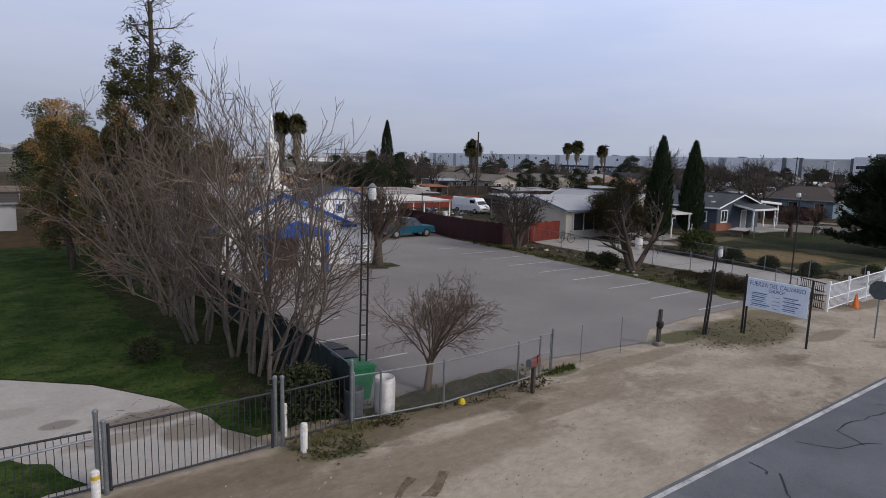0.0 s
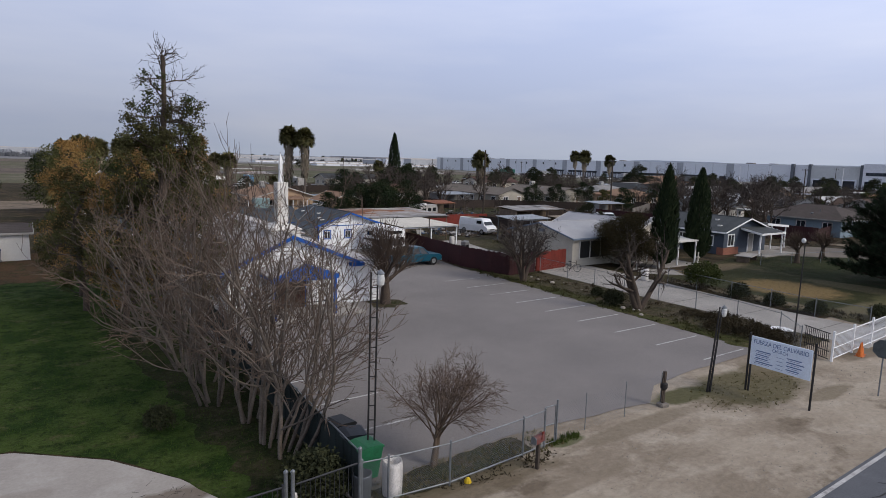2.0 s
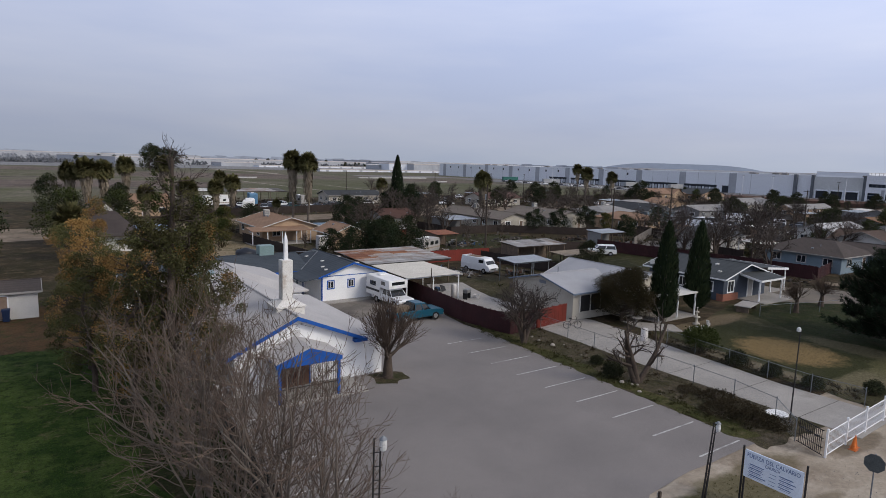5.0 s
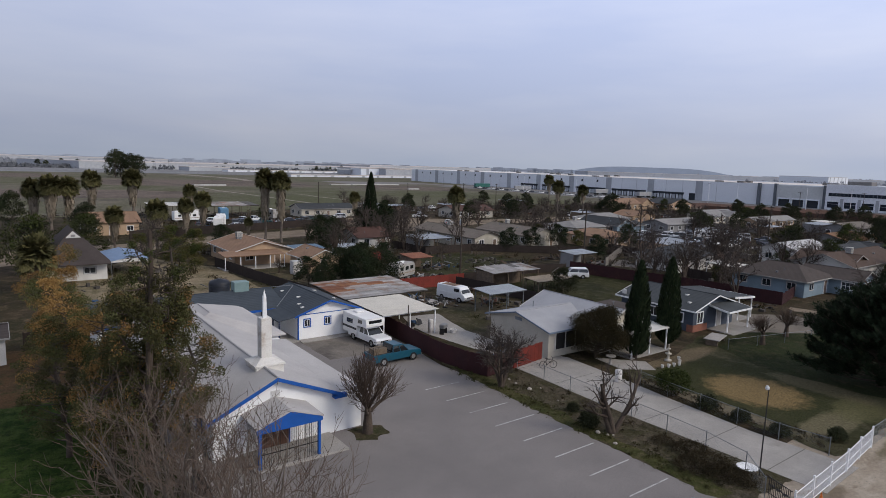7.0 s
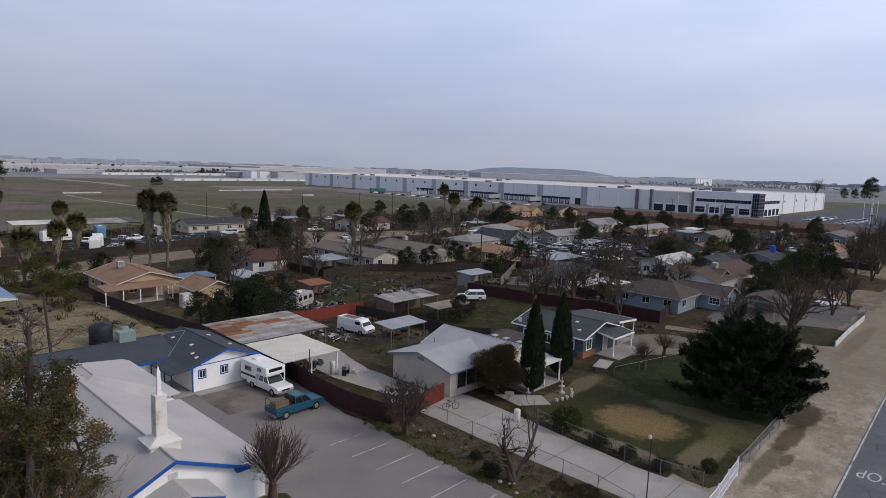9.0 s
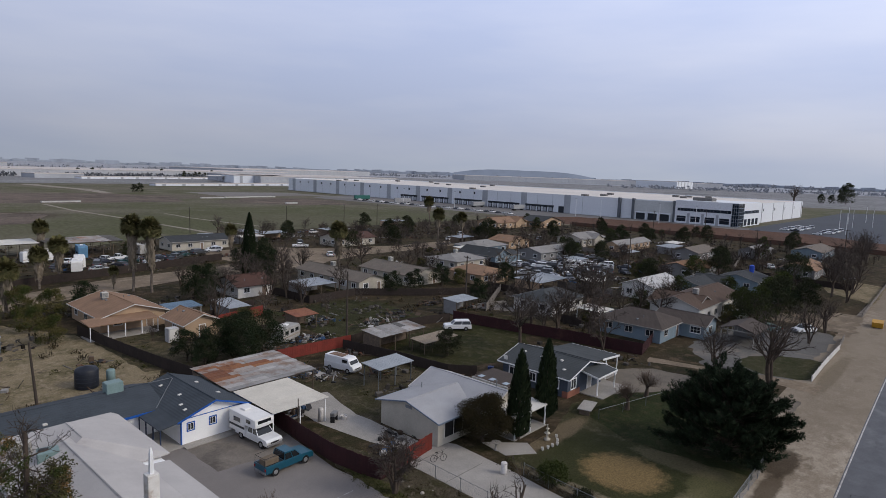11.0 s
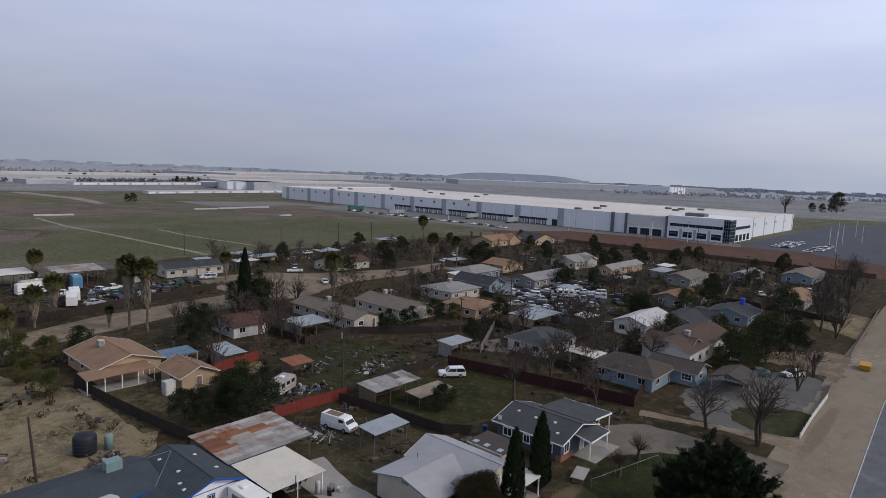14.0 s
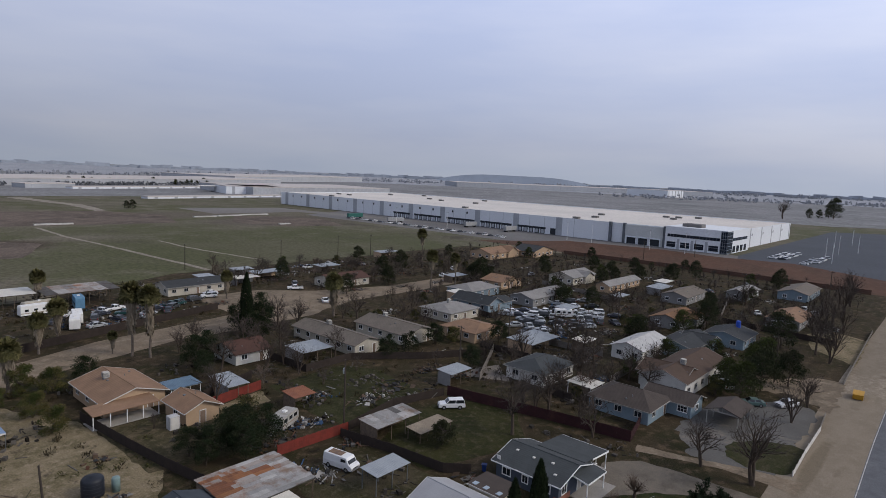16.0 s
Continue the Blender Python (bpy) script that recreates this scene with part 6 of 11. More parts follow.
def warehouse():
    x0, x1, y0, y1, h = 386.0, 562.0, 116.0, 578.0, 13.0
    w = thing("warehouse", x0, y0, 0, 0, "very long white concrete warehouse with grey bands and truck docks", "warehouse")
    D, N = x1 - x0, y1 - y0
    part("wall", Geo().box(0, D, 0, N, 0, h - 1.2), TILT_UP, w)
    for bx in ((0, 0.5, 0, N), (D - 0.5, D, 0, N), (0.5, D - 0.5, 0, 0.5), (0.5, D - 0.5, N - 0.5, N)):
        part("parapet", Geo().box(*bx, h - 1.2, h), TILT_UP, w)
    part("roof", Geo().box(0.5, D - 0.5, 0.5, N - 0.5, h - 1.15, h - 0.55), WH_ROOF, w)
    cap = surface("pale_coping", (0.78, 0.79, 0.80), None, 0.5, 0.6, fine=3, dark=0.95)
    part("coping", Geo().box(-0.08, 0.58, 0, N, h, h + 0.12), cap, w)
    black = surface("dock_black", (0.030, 0.036, 0.045), None, 2, 0.8, fine=5)
    # grey pilaster bands, high windows between them, dock bays at the nearer ones
    for k in range(10):
        y = 113.0 + 37.6 * k
        part("grey_panel", Geo().box(-0.15, 0.02, y - 2.6, y + 2.6, 0, h + 0.02), TILT_GREY, w)
        for u in (11.0, 26.5):
            if k < 9 and k > 1:
                part("high_window", Geo().box(-0.1, 0.02, y + u - 0.75, y + u + 0.75, h - 4.0, h - 2.2), GLASS, w)
        for u in (-12.3, 12.3):
            part("panel_joint", Geo().box(-0.02, 0.02, y + u - 0.12, y + u + 0.12, 0, h - 0.1), TILT_GREY, w)
    for b0, b1 in ((124, 149), (154.5, 185), (191, 221), (227, 259), (264, 285)):
        seal = part("dock_band", Geo().box(-0.25, 0.02, b0, b1, 3.4, 4.8), black, w)
        n = int((b1 - b0) / 4.6)
        for k in range(n):
            y = b0 + (b1 - b0) * (k + 0.5) / n
            door = part("dock_opening", Geo().box(-0.3, 0.02, y - 1.75, y + 1.75, 0.0, 3.5), black, seal)
            part("dock_door", Geo().box(-0.36, -0.3, y - 1.2, y + 1.2, 0.4, 3.2), TILT_GREY, door)
    part("roller_door", Geo().box(-0.2, 0.02, 115.5, 120, 0, 4.6), black, w)
    # entrance block and dark piers beside the office
    part("entrance_block", Geo().box(-1.5, 10, 34.0, 61.5, 0, 12.6), surface("entrance_paint", (0.50, 0.52, 0.52), None, 0.05, 0.85, fine=1.5, dark=0.93), w)
    for y in (34.0, 61.5, 71.5):
        part("pier", Geo().box(-2.0, 0.02, y, y + 1.6, 0, h + 0.5), surface("dark_pier", (0.13, 0.145, 0.165), None, 0.2, 0.7, fine=2), w)
    for k in range(3):
        y = 37.5 + 8.0 * k
        rec = part("entrance_frame", Geo().box(-2.4, -1.5, y - 0.6, y, 0, 5.2).box(-2.4, -1.5, y + 6.4, y + 7.0, 0, 5.2).box(-2.4, -1.5, y, y + 6.4, 4.5, 5.2), TILT_UP, w)
        part("entrance_glass", Geo().box(-1.62, -1.5, y, y + 6.4, 0.2, 4.5), black, rec)
    # office corner, set forward, with strip windows and a glazed stair
    part("office_block", Geo().box(-3.5, 42, -4, 33.5, 0, 14.2), TILT_UP, w)
    mull = surface("blue_grey_mullion", (0.25, 0.29, 0.34), None, 0.5, 0.5, fine=3)
    pane = glass("office_blue_glass", (0.012, 0.020, 0.032), 0.1)
    strip = part("strip_window", Geo().box(-3.62, -3.48, 0.0, 32.0, 7.7, 9.5), pane, w)
    for k in range(16):
        part("mullion", Geo().box(-3.7, -3.62, 2.0 * k - 0.06 + 0.1, 2.0 * k + 0.1 + 0.06, 7.7, 9.5), mull, strip)
    for k in range(4):
        y = 0.8 + 8.6 * k
        low = part("office_window", Geo().box(-3.62, -3.48, y, y + 5.6, 1.2, 4.6), pane, w)
        part("transom", Geo().box(-3.7, -3.62, y, y + 5.6, 3.2, 3.4), mull, low)
        part("grey_panel", Geo().box(-3.6, -3.48, y - 2.4, y - 0.8, 0, 6.4), TILT_GREY, w)
    stair = part("stair_glass", Geo().box(-3.9, 6.5, -4.3, -0.4, 0.2, 13.8), pane, w)
    for k in range(7):
        part("transom", Geo().box(-3.98, -3.9, -4.3, -0.4, 0.6 + 2.1 * k, 0.78 + 2.1 * k), mull, stair)
        part("transom", Geo().box(-3.9, 6.5, -4.38, -4.3, 0.6 + 2.1 * k, 0.78 + 2.1 * k), mull, stair)
    for k in range(4):
        part("mullion", Geo().box(-3.98, -3.9, -4.2 + 1.2 * k, -4.05 + 1.2 * k, 0.2, 13.8), mull, stair)
    side_strip = part("strip_window", Geo().box(8, 38, -4.12, -3.98, 7.7, 9.5), pane, w)
    for k in range(10):
        part("mullion", Geo().box(9.5 + 3 * k, 9.7 + 3 * k, -4.2, -4.12, 7.7, 9.5), mull, side_strip)
    for k in range(4):
        part("office_window", Geo().box(8.5 + 7.8 * k, 13.6 + 7.8 * k, -4.12, -3.98, 0.6, 4.4), pane, w)
    part("pier", Geo().box(42.0, 50.0, -0.9, 0.02, 0, h + 0.9), MATS["dark_pier"], w)
    for k in range(5):
        x = 60 + 28 * k
        part("grey_panel", Geo().box(x, x + 1.6, -0.12, 0.02, 0, h), TILT_GREY, w)
        part("high_window", Geo().box(x + 4, x + 5.4, -0.1, 0.02, 7.6, 9.4), GLASS, w)
    rnd = random.Random(5)
    dark_unit = surface("roof_unit_grey", (0.17, 0.165, 0.16), None, 0.5, 0.8, fine=2)
    for k in range(18):
        x, y = rnd.uniform(8, 150), rnd.uniform(10, 440)
        part("roof_unit", Geo().soft_box(x, x + 3.4, y, y + 4.8, h - 0.6, h + 0.9, 0.2), dark_unit, w)
    part("roof_unit", Geo().soft_box(4, 12, 14, 26, 14.15, 16.2, 0.3), dark_unit, w)
    return w


warehouse()


def far_shed(label, x, y, w, d, h, rz, wall, roof):
    t = thing("warehouse", x, y, 0, rz, label, "warehouse")
    part("wall", Geo().box(-w / 2, w / 2, -d / 2, d / 2, 0, h - 0.8), wall, t)
    part("roof", Geo().box(-w / 2 - 0.3, w / 2 + 0.3, -d / 2 - 0.3, d / 2 + 0.3, h - 0.8, h), roof, t)
    n = int(w / 24)
    for k in range(n):
        part("grey_panel", Geo().box(-w / 2 + 24 * k + 8, -w / 2 + 24 * k + 12, -d / 2 - 0.2, -d / 2 + 0.02, 0, h - 0.8), TILT_GREY, t)
    return t


# Far sheds: wall and roof colours muted to imitate haze.
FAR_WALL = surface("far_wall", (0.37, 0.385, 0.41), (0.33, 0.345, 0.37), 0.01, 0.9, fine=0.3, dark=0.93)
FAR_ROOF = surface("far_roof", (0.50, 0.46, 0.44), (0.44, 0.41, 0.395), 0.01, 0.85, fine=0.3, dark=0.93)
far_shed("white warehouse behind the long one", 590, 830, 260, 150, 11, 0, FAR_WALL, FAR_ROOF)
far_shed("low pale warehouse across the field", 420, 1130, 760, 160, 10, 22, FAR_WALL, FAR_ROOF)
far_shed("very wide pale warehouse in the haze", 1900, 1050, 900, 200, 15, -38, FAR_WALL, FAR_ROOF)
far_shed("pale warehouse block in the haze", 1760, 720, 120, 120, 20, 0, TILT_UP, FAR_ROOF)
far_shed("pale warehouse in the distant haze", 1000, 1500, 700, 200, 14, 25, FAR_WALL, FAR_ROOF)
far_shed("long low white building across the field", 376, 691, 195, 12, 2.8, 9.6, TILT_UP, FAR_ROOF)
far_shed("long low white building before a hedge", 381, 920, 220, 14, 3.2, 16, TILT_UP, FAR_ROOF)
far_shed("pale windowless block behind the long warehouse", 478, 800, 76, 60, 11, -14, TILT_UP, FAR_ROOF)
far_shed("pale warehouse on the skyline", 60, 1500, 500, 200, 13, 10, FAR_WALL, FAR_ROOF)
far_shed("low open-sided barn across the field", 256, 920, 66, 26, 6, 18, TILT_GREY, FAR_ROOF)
carport("white canopy far across the field", 424, 462, 826, 850, 8, WHITE_SHEET, 0.5, "canopy", 6, GALV, False, "canopy")
for x, y, l in ((119, 419, 21), (228, 444, 18), (250, 447, 20), (274, 451, 26), (250, 372, 9)):
    setting("field_strip", Geo().box(x - l / 2, x + l / 2, y - 1.2, y + 1.2, 0.0, 0.9), surface("white_plastic_strip", (0.55, 0.54, 0.52), (0.4, 0.39, 0.37), 0.1, 0.8, fine=2), "long pale strip of plastic sheeting in the field", "sheeting")

# a low hill and far ridges, the haze of distance mixed into their colour
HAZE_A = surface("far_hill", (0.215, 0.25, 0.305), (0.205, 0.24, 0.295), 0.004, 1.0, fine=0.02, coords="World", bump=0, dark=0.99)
g = Geo()
hill_n = 40
for i in range(hill_n):
    a = i / (hill_n - 1)
    g.v += [(-420 + 840 * a, 0, -2), (-420 + 840 * a, 60, 50 * (math.sin(math.pi * a) ** 0.6) * (0.92 + 0.08 * math.sin(9 * a))), (-420 + 840 * a, 260, -2)]
for i in range(hill_n - 1):
    for k in (0, 1):
        g.f.append((3 * i + k, 3 * i + 3 + k, 3 * i + 4 + k, 3 * i + 1 + k))
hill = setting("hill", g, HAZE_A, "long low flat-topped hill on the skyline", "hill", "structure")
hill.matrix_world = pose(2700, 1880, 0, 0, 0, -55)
rnd = random.Random(3)
g = Geo()
for i in range(160):
    a = radians(-12 + 125 * i / 159)
    r = 3600 + rnd.uniform(-150, 150)
    h = rnd.uniform(8, 20)
    b = radians(-12 + 125 * (i + 1.2) / 159)
    p, q = (r * math.cos(a), r * math.sin(a)), (r * math.cos(b), r * math.sin(b))
    g.prism([(*p, 0), (*q, 0), (*q, h), (*p, h * rnd.uniform(0.7, 1.2))], (40 * math.cos(a), 40 * math.sin(a), 0))
# The skyline row carries painted haze in its blue-grey colour.
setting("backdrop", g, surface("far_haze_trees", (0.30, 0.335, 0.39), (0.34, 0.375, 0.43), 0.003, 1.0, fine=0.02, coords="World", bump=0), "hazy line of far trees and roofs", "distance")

# ---------------------------------------------------------------- trees
def limb(g, rnd, p, d, length, r, level, cfg, tips, n=6):
    """A bent, tapered limb that forks; collects the points where twigs end."""
    segs = 4 if level < 2 else 3
    r_end = r * (0.62 if level else 0.7)
    pts, q, dd = [(p.copy(), r)], p.copy(), d.copy()
    for k in range(segs):
        dd = (dd + Vector((rnd.gauss(0, cfg["bend"]), rnd.gauss(0, cfg["bend"]), rnd.gauss(0, cfg["bend"]) + cfg["rise"] * (0.3 + level * 0.35)))).normalized()
        q = q + dd * length / segs
        pts.append((q.copy(), r + (r_end - r) * (k + 1) / segs))
        if level >= 1:
            tips.append((q.copy(), dd.copy(), level))
    sides = max(3, n - level)
    for (a, ra), (b, rb) in zip(pts, pts[1:]):
        g[0 if level < cfg["thick"] else 1].tube(a, b, ra, rb, sides, False)
    if level + 1 >= cfg["levels"]:
        tips.append((q, dd, level + 1))
        return
    for k in range(cfg["forks"][level]):
        f = rnd.uniform(cfg["from"], 1.0) if k else 1.0
        i = min(int(f * segs), segs - 1)
        base = pts[i][0].lerp(pts[i + 1][0], f * segs - i)
        side = dd.orthogonal().normalized()
        side.rotate(Matrix.Rotation(rnd.uniform(0, 2 * math.pi), 3, dd))
        spread = cfg["spread"] * rnd.uniform(0.5, 1.3)
        nd = (dd * math.cos(spread) + side * math.sin(spread)).normalized()
        limb(g, rnd, base, nd, length * cfg["shrink"] * rnd.uniform(0.75, 1.15), max(cfg["min_r"], r_end * rnd.uniform(0.5, 0.8)), level + 1, cfg, tips, n)


BASE = dict(levels=5, forks=(4, 4, 4, 4), spread=0.55, shrink=0.66, bend=0.10, rise=0.10, min_r=0.012, thick=2)
BASE["from"] = 0.35


def tree_geo(seed, stems, height, r, **kw):
    """Stems: list of (x, y, lean x, lean y). Returns trunk and twig Geos and the tips."""
    cfg = dict(BASE, **kw)
    rnd = random.Random(seed)
    g, tips = (Geo(), Geo()), []
    for x, y, lx, ly in stems:
        limb(g, rnd, Vector((x, y, -0.05)), Vector((lx, ly, 1)).normalized(), height * cfg.get("bole", 0.34), r, 0, cfg, tips)
    return g[0], g[1], tips


def leaves(rnd, centres, per, spread, size, up=0.2, flat=1.0):
    """Leaf clumps: small bent leaf blades round each centre."""
    g = Geo()
    for c in centres:
        for _ in range(per):
            p = Vector((rnd.gauss(0, spread), rnd.gauss(0, spread), rnd.gauss(0, spread * flat))) + c
            d = Vector((rnd.gauss(0, 1), rnd.gauss(0, 1), rnd.gauss(up, 0.7))).normalized()
            s = d.orthogonal().normalized()
            s.rotate(Matrix.Rotation(rnd.uniform(0, 6.28), 3, d))
            L, W = size * rnd.uniform(0.6, 1.5), size * rnd.uniform(0.35, 0.6)
            nrm = d.cross(s) * (W * 0.4)
            g.face_set([p, p + d * L * 0.5 + s * W + nrm, p + d * L, p + d * L * 0.5 - s * W + nrm], [(0, 1, 2), (0, 2, 3)])
    return g


LEAF_DARK = leaf_surface("dark_leaves", (0.024, 0.029, 0.016), (0.050, 0.054, 0.027))
LEAF_GREEN = leaf_surface("green_leaves", (0.030, 0.045, 0.012), (0.065, 0.075, 0.024))
LEAF_OLIVE = leaf_surface("olive_leaves", (0.070, 0.066, 0.024), (0.105, 0.09, 0.034))
LEAF_CYP = leaf_surface("cypress_leaves", (0.010, 0.018, 0.009), (0.026, 0.036, 0.016))
LEAF_PALM = leaf_surface("palm_leaves", (0.068, 0.070, 0.030), (0.15, 0.135, 0.060))
LEAF_DRY = leaf_surface("dry_palm_skirt", (0.15, 0.125, 0.092), (0.25, 0.21, 0.16))
LEAF_PINE = leaf_surface("pine_needles", (0.010, 0.017, 0.009), (0.019, 0.028, 0.013))


def bare_tree(x, y, seed, stems, height, r, label, bark=None, twig=None, name="bare_tree", **kw):
    t = thing(name, x, y, 0, 0, label, "tree")
    a, b, tips = tree_geo(seed, stems, height, r, **kw)
    part("trunk", a, bark or BARK, t, smooth=True)
    part("crown", b, twig or TWIG, t)
    return t




def cypress(x, y, h, rad, seed, label="tall narrow dark green cypress", dens=1.0):
    t = thing("cypress", x, y, 0, 0, label, "tree", "cypresses")
    part("trunk", Geo().tube((0, 0, 0), (0, 0, h * 0.8), 0.22, 0.05, 7), BARK_DARK, t)
    rnd = random.Random(seed)
    g = Geo()
    n = int(3600 * dens)
    for _ in range(n):
        z = rnd.random() ** 1.1
        prof = min(1.0, z / 0.13 + 0.35) * (1 - z ** 2.6) ** 0.85
        a = rnd.uniform(0, 6.283)
        lump = 1 + 0.22 * noise.noise(Vector((math.cos(a) * 1.6, math.sin(a) * 1.6, z * 7 + seed)))
        rr = rad * prof * lump * (0.72 + 0.3 * rnd.random())
        p = Vector((rr * math.cos(a), rr * math.sin(a), 0.5 + z * (h - 0.6)))
        d = Vector((0.35 * math.cos(a), 0.35 * math.sin(a), 1 + rnd.gauss(0, 0.2))).normalized()
        s = Vector((-math.sin(a) + rnd.gauss(0, 0.4), math.cos(a) + rnd.gauss(0, 0.4), rnd.gauss(0, 0.3))).normalized()
        L, W = rnd.uniform(0.25, 0.55), rnd.uniform(0.06, 0.14)
        g.face_set([p - d * L * 0.3, p + s * W, p + d * L, p - s * W], [(0, 1, 2), (0, 2, 3)])
    part("crown", g, LEAF_CYP, t)
    return t


def palm(h, seed, label, crown=2.2, skirt=2.5, name="fan_palm", n=52):
    """Fan palm: slender trunk, skirt of dead fronds, round head of fan leaves."""
    t = thing(name, 0, 0, 0, 0, label, "palm tree", "palms")
    rnd = random.Random(seed)
    tr = Geo()
    pts = [Vector((0.18 * math.sin(k * 0.7 + seed), 0.15 * math.cos(k * 0.9), h * k / 8)) for k in range(9)]
    pts[0] = Vector((0, 0, -0.05))
    for k, (a, b) in enumerate(zip(pts, pts[1:])):
        tr.tube(a, b, 0.30 - 0.018 * k, 0.30 - 0.018 * (k + 1), 8, False)
    part("trunk", tr, BARK, t, smooth=True)
    top = pts[-1]

    def frond(g, base, d, length, width, droop):
        s = d.cross(Vector((0, 0, 1)))
        s = s.normalized() if s.length > 0.01 else Vector((1, 0, 0))
        s.rotate(Matrix.Rotation(rnd.uniform(-1.3, 1.3), 3, d))
        hub = base + d * length * 0.5
        k = 11
        for i in range(k):
            f = (i - (k - 1) / 2) / ((k - 1) / 2)
            dir_ = (d * math.cos(f * 1.25) + s * math.sin(f * 1.25)).normalized()
            tip = hub + dir_ * length * 0.55 + Vector((0, 0, -droop * length * (0.25 + 0.25 * abs(f))))
            w = s.cross(d) * 0.02 + s * 0.001 + dir_.cross(Vector((0, 0, 1))).normalized() * width
            midp = hub.lerp(tip, 0.55) + Vector((0, 0, 0.04))
            g.face_set([hub, midp + w, tip, midp - w], [(0, 1, 2), (0, 2, 3)])
        g.face_set([base - s * 0.03, base + s * 0.03, hub + s * 0.02, hub - s * 0.02], [(0, 1, 2, 3)])

    g = Geo()
    for i in range(n):
        el = math.asin(rnd.uniform(-0.55, 0.97))
        a = rnd.uniform(0, 6.283)
        d = Vector((math.cos(a) * math.cos(el), math.sin(a) * math.cos(el), math.sin(el)))
        frond(g, top + Vector((0, 0, rnd.uniform(-0.4, 0.3))), d, crown * rnd.uniform(0.62, 1.0), crown * 0.085, 0.42 - 0.3 * math.sin(el))
    part("crown", g, LEAF_PALM, t)
    if skirt:
        g = Geo()
        for i in range(int(26 * skirt)):
            z = rnd.uniform(0, skirt)
            a = rnd.uniform(0, 6.283)
            d = Vector((math.cos(a) * 0.62, math.sin(a) * 0.62, -1)).normalized()
            q = top + Vector((d.x, d.y, 0)) * (1.35 - 0.85 * z / skirt) + Vector((0, 0, -z - 0.5))
            for j in range(6):
                s_ = Vector((-math.sin(a), math.cos(a), 0)) * 0.13
                o_ = Vector((rnd.gauss(0, 0.22), rnd.gauss(0, 0.22), rnd.gauss(0, 0.25)))
                tip_ = q + o_ + Vector((d.x * 0.35, d.y * 0.35, -rnd.uniform(0.7, 1.3)))
                g.face_set([q + o_, (q + o_).lerp(tip_, 0.5) + s_, tip_, (q + o_).lerp(tip_, 0.5) - s_], [(0, 1, 2), (0, 2, 3)])
        part("dead_frond_skirt", g, LEAF_DRY, t, "hanging dry brown fronds")
    return t


def shrub(w, h, seed, label, leaf, dens=1.0, size=0.12, name="shrub"):
    """Rounded shrub: short stems under uneven leaf clumps."""
    t = thing(name, 0, 0, 0, 0, label, "shrub", "shrubs")
    rnd = random.Random(seed)
    st = Geo()
    cs = []
    for k in range(9):
        a, e = rnd.uniform(0, 6.28), rnd.uniform(0.4, 1.2)
        st.tube((0.05 * math.cos(a), 0.05 * math.sin(a), -0.03), (w * 0.36 * math.cos(a) * math.cos(e), w * 0.36 * math.sin(a) * math.cos(e), h * 0.7 * math.sin(e)), 0.035, 0.012, 5)
    part("branchwork", st, BARK_DARK, t)
    n = int(240 * dens)
    for k in range(n):
        a, u = rnd.uniform(0, 6.283), rnd.uniform(-0.35, 1)
        r = 0.62 + 0.38 * rnd.random() ** 0.5
        lump = 1 + 0.25 * noise.noise(Vector((math.cos(a) * 1.8 + seed, math.sin(a) * 1.8, u * 2)))
        rr = math.sqrt(max(0, 1 - u * u)) * r * lump
        cs.append(Vector((w / 2 * rr * math.cos(a), w / 2 * rr * math.sin(a), max(0.06, h * (0.42 + 0.52 * u * r * lump)))))
    part("crown", leaves(rnd, cs, 7, size * 0.9, size, 0.3), leaf, t)
    return t


def put(t, x, y, rz=0.0, s=1.0, label=""):
    c = copy_thing(t, pose(x, y, 0, 0, 0, rz))
    c.scale = (s, s, s)
    if label:
        c["label"] = label
    return c


def move(t, x, y, rz=0.0, s=1.0):
    t.matrix_world = pose(x, y, 0, 0, 0, rz) @ Matrix.Diagonal((s, s, s, 1))
    return t


# trees grown from a table of branch orders
def grow(g, rnd, p, d, L, r, order, table, ends, fine, taper):
    """One shoot of the given order with all that it bears. Table rows: number, length, angle, from, upturn, bend, segments, radius share."""
    n_, len_, ang_, from_, up, bend, segs, share = table[order]
    pts, q, dd = [p.copy()], p.copy(), d.normalized()
    for k in range(segs):
        dd = (dd + Vector((rnd.gauss(0, bend), rnd.gauss(0, bend), rnd.gauss(0, bend) + up))).normalized()
        q = q + dd * L / segs
        pts.append(q.copy())
    tip = 0.45 if order else 0.35
    rad = lambda f: r * (1 - (1 - tip) * f)
    for k in range(segs):
        g[0 if order < 2 else 1].tube(pts[k], pts[k + 1], rad(k / segs), rad((k + 1) / segs), 7 if order == 0 else (5 if order == 1 else 3), False)
    ends.append((pts[-1], dd, order))
    if order + 1 >= len(table):
        return
    n_, len_, ang_, from_, up, bend, s_, share = table[order + 1]
    n_ = rnd.randint(*n_)
    for k in range(n_):
        f = from_ + (1 - from_) * (k + rnd.random()) / n_
        i = min(int(f * segs), segs - 1)
        base = pts[i].lerp(pts[i + 1], f * segs - i)
        ax = (pts[i + 1] - pts[i]).normalized()
        side = ax.orthogonal().normalized()
        side.rotate(Matrix.Rotation(rnd.uniform(0, 6.283), 3, ax))
        a = rnd.uniform(*ang_)
        grow(g, rnd, base, ax * math.cos(a) + side * math.sin(a), rnd.uniform(*len_) * (1 - (taper if order == 0 else 0.35) * f), max(fine, rad(f) * share), order + 1, table, ends, fine, taper)


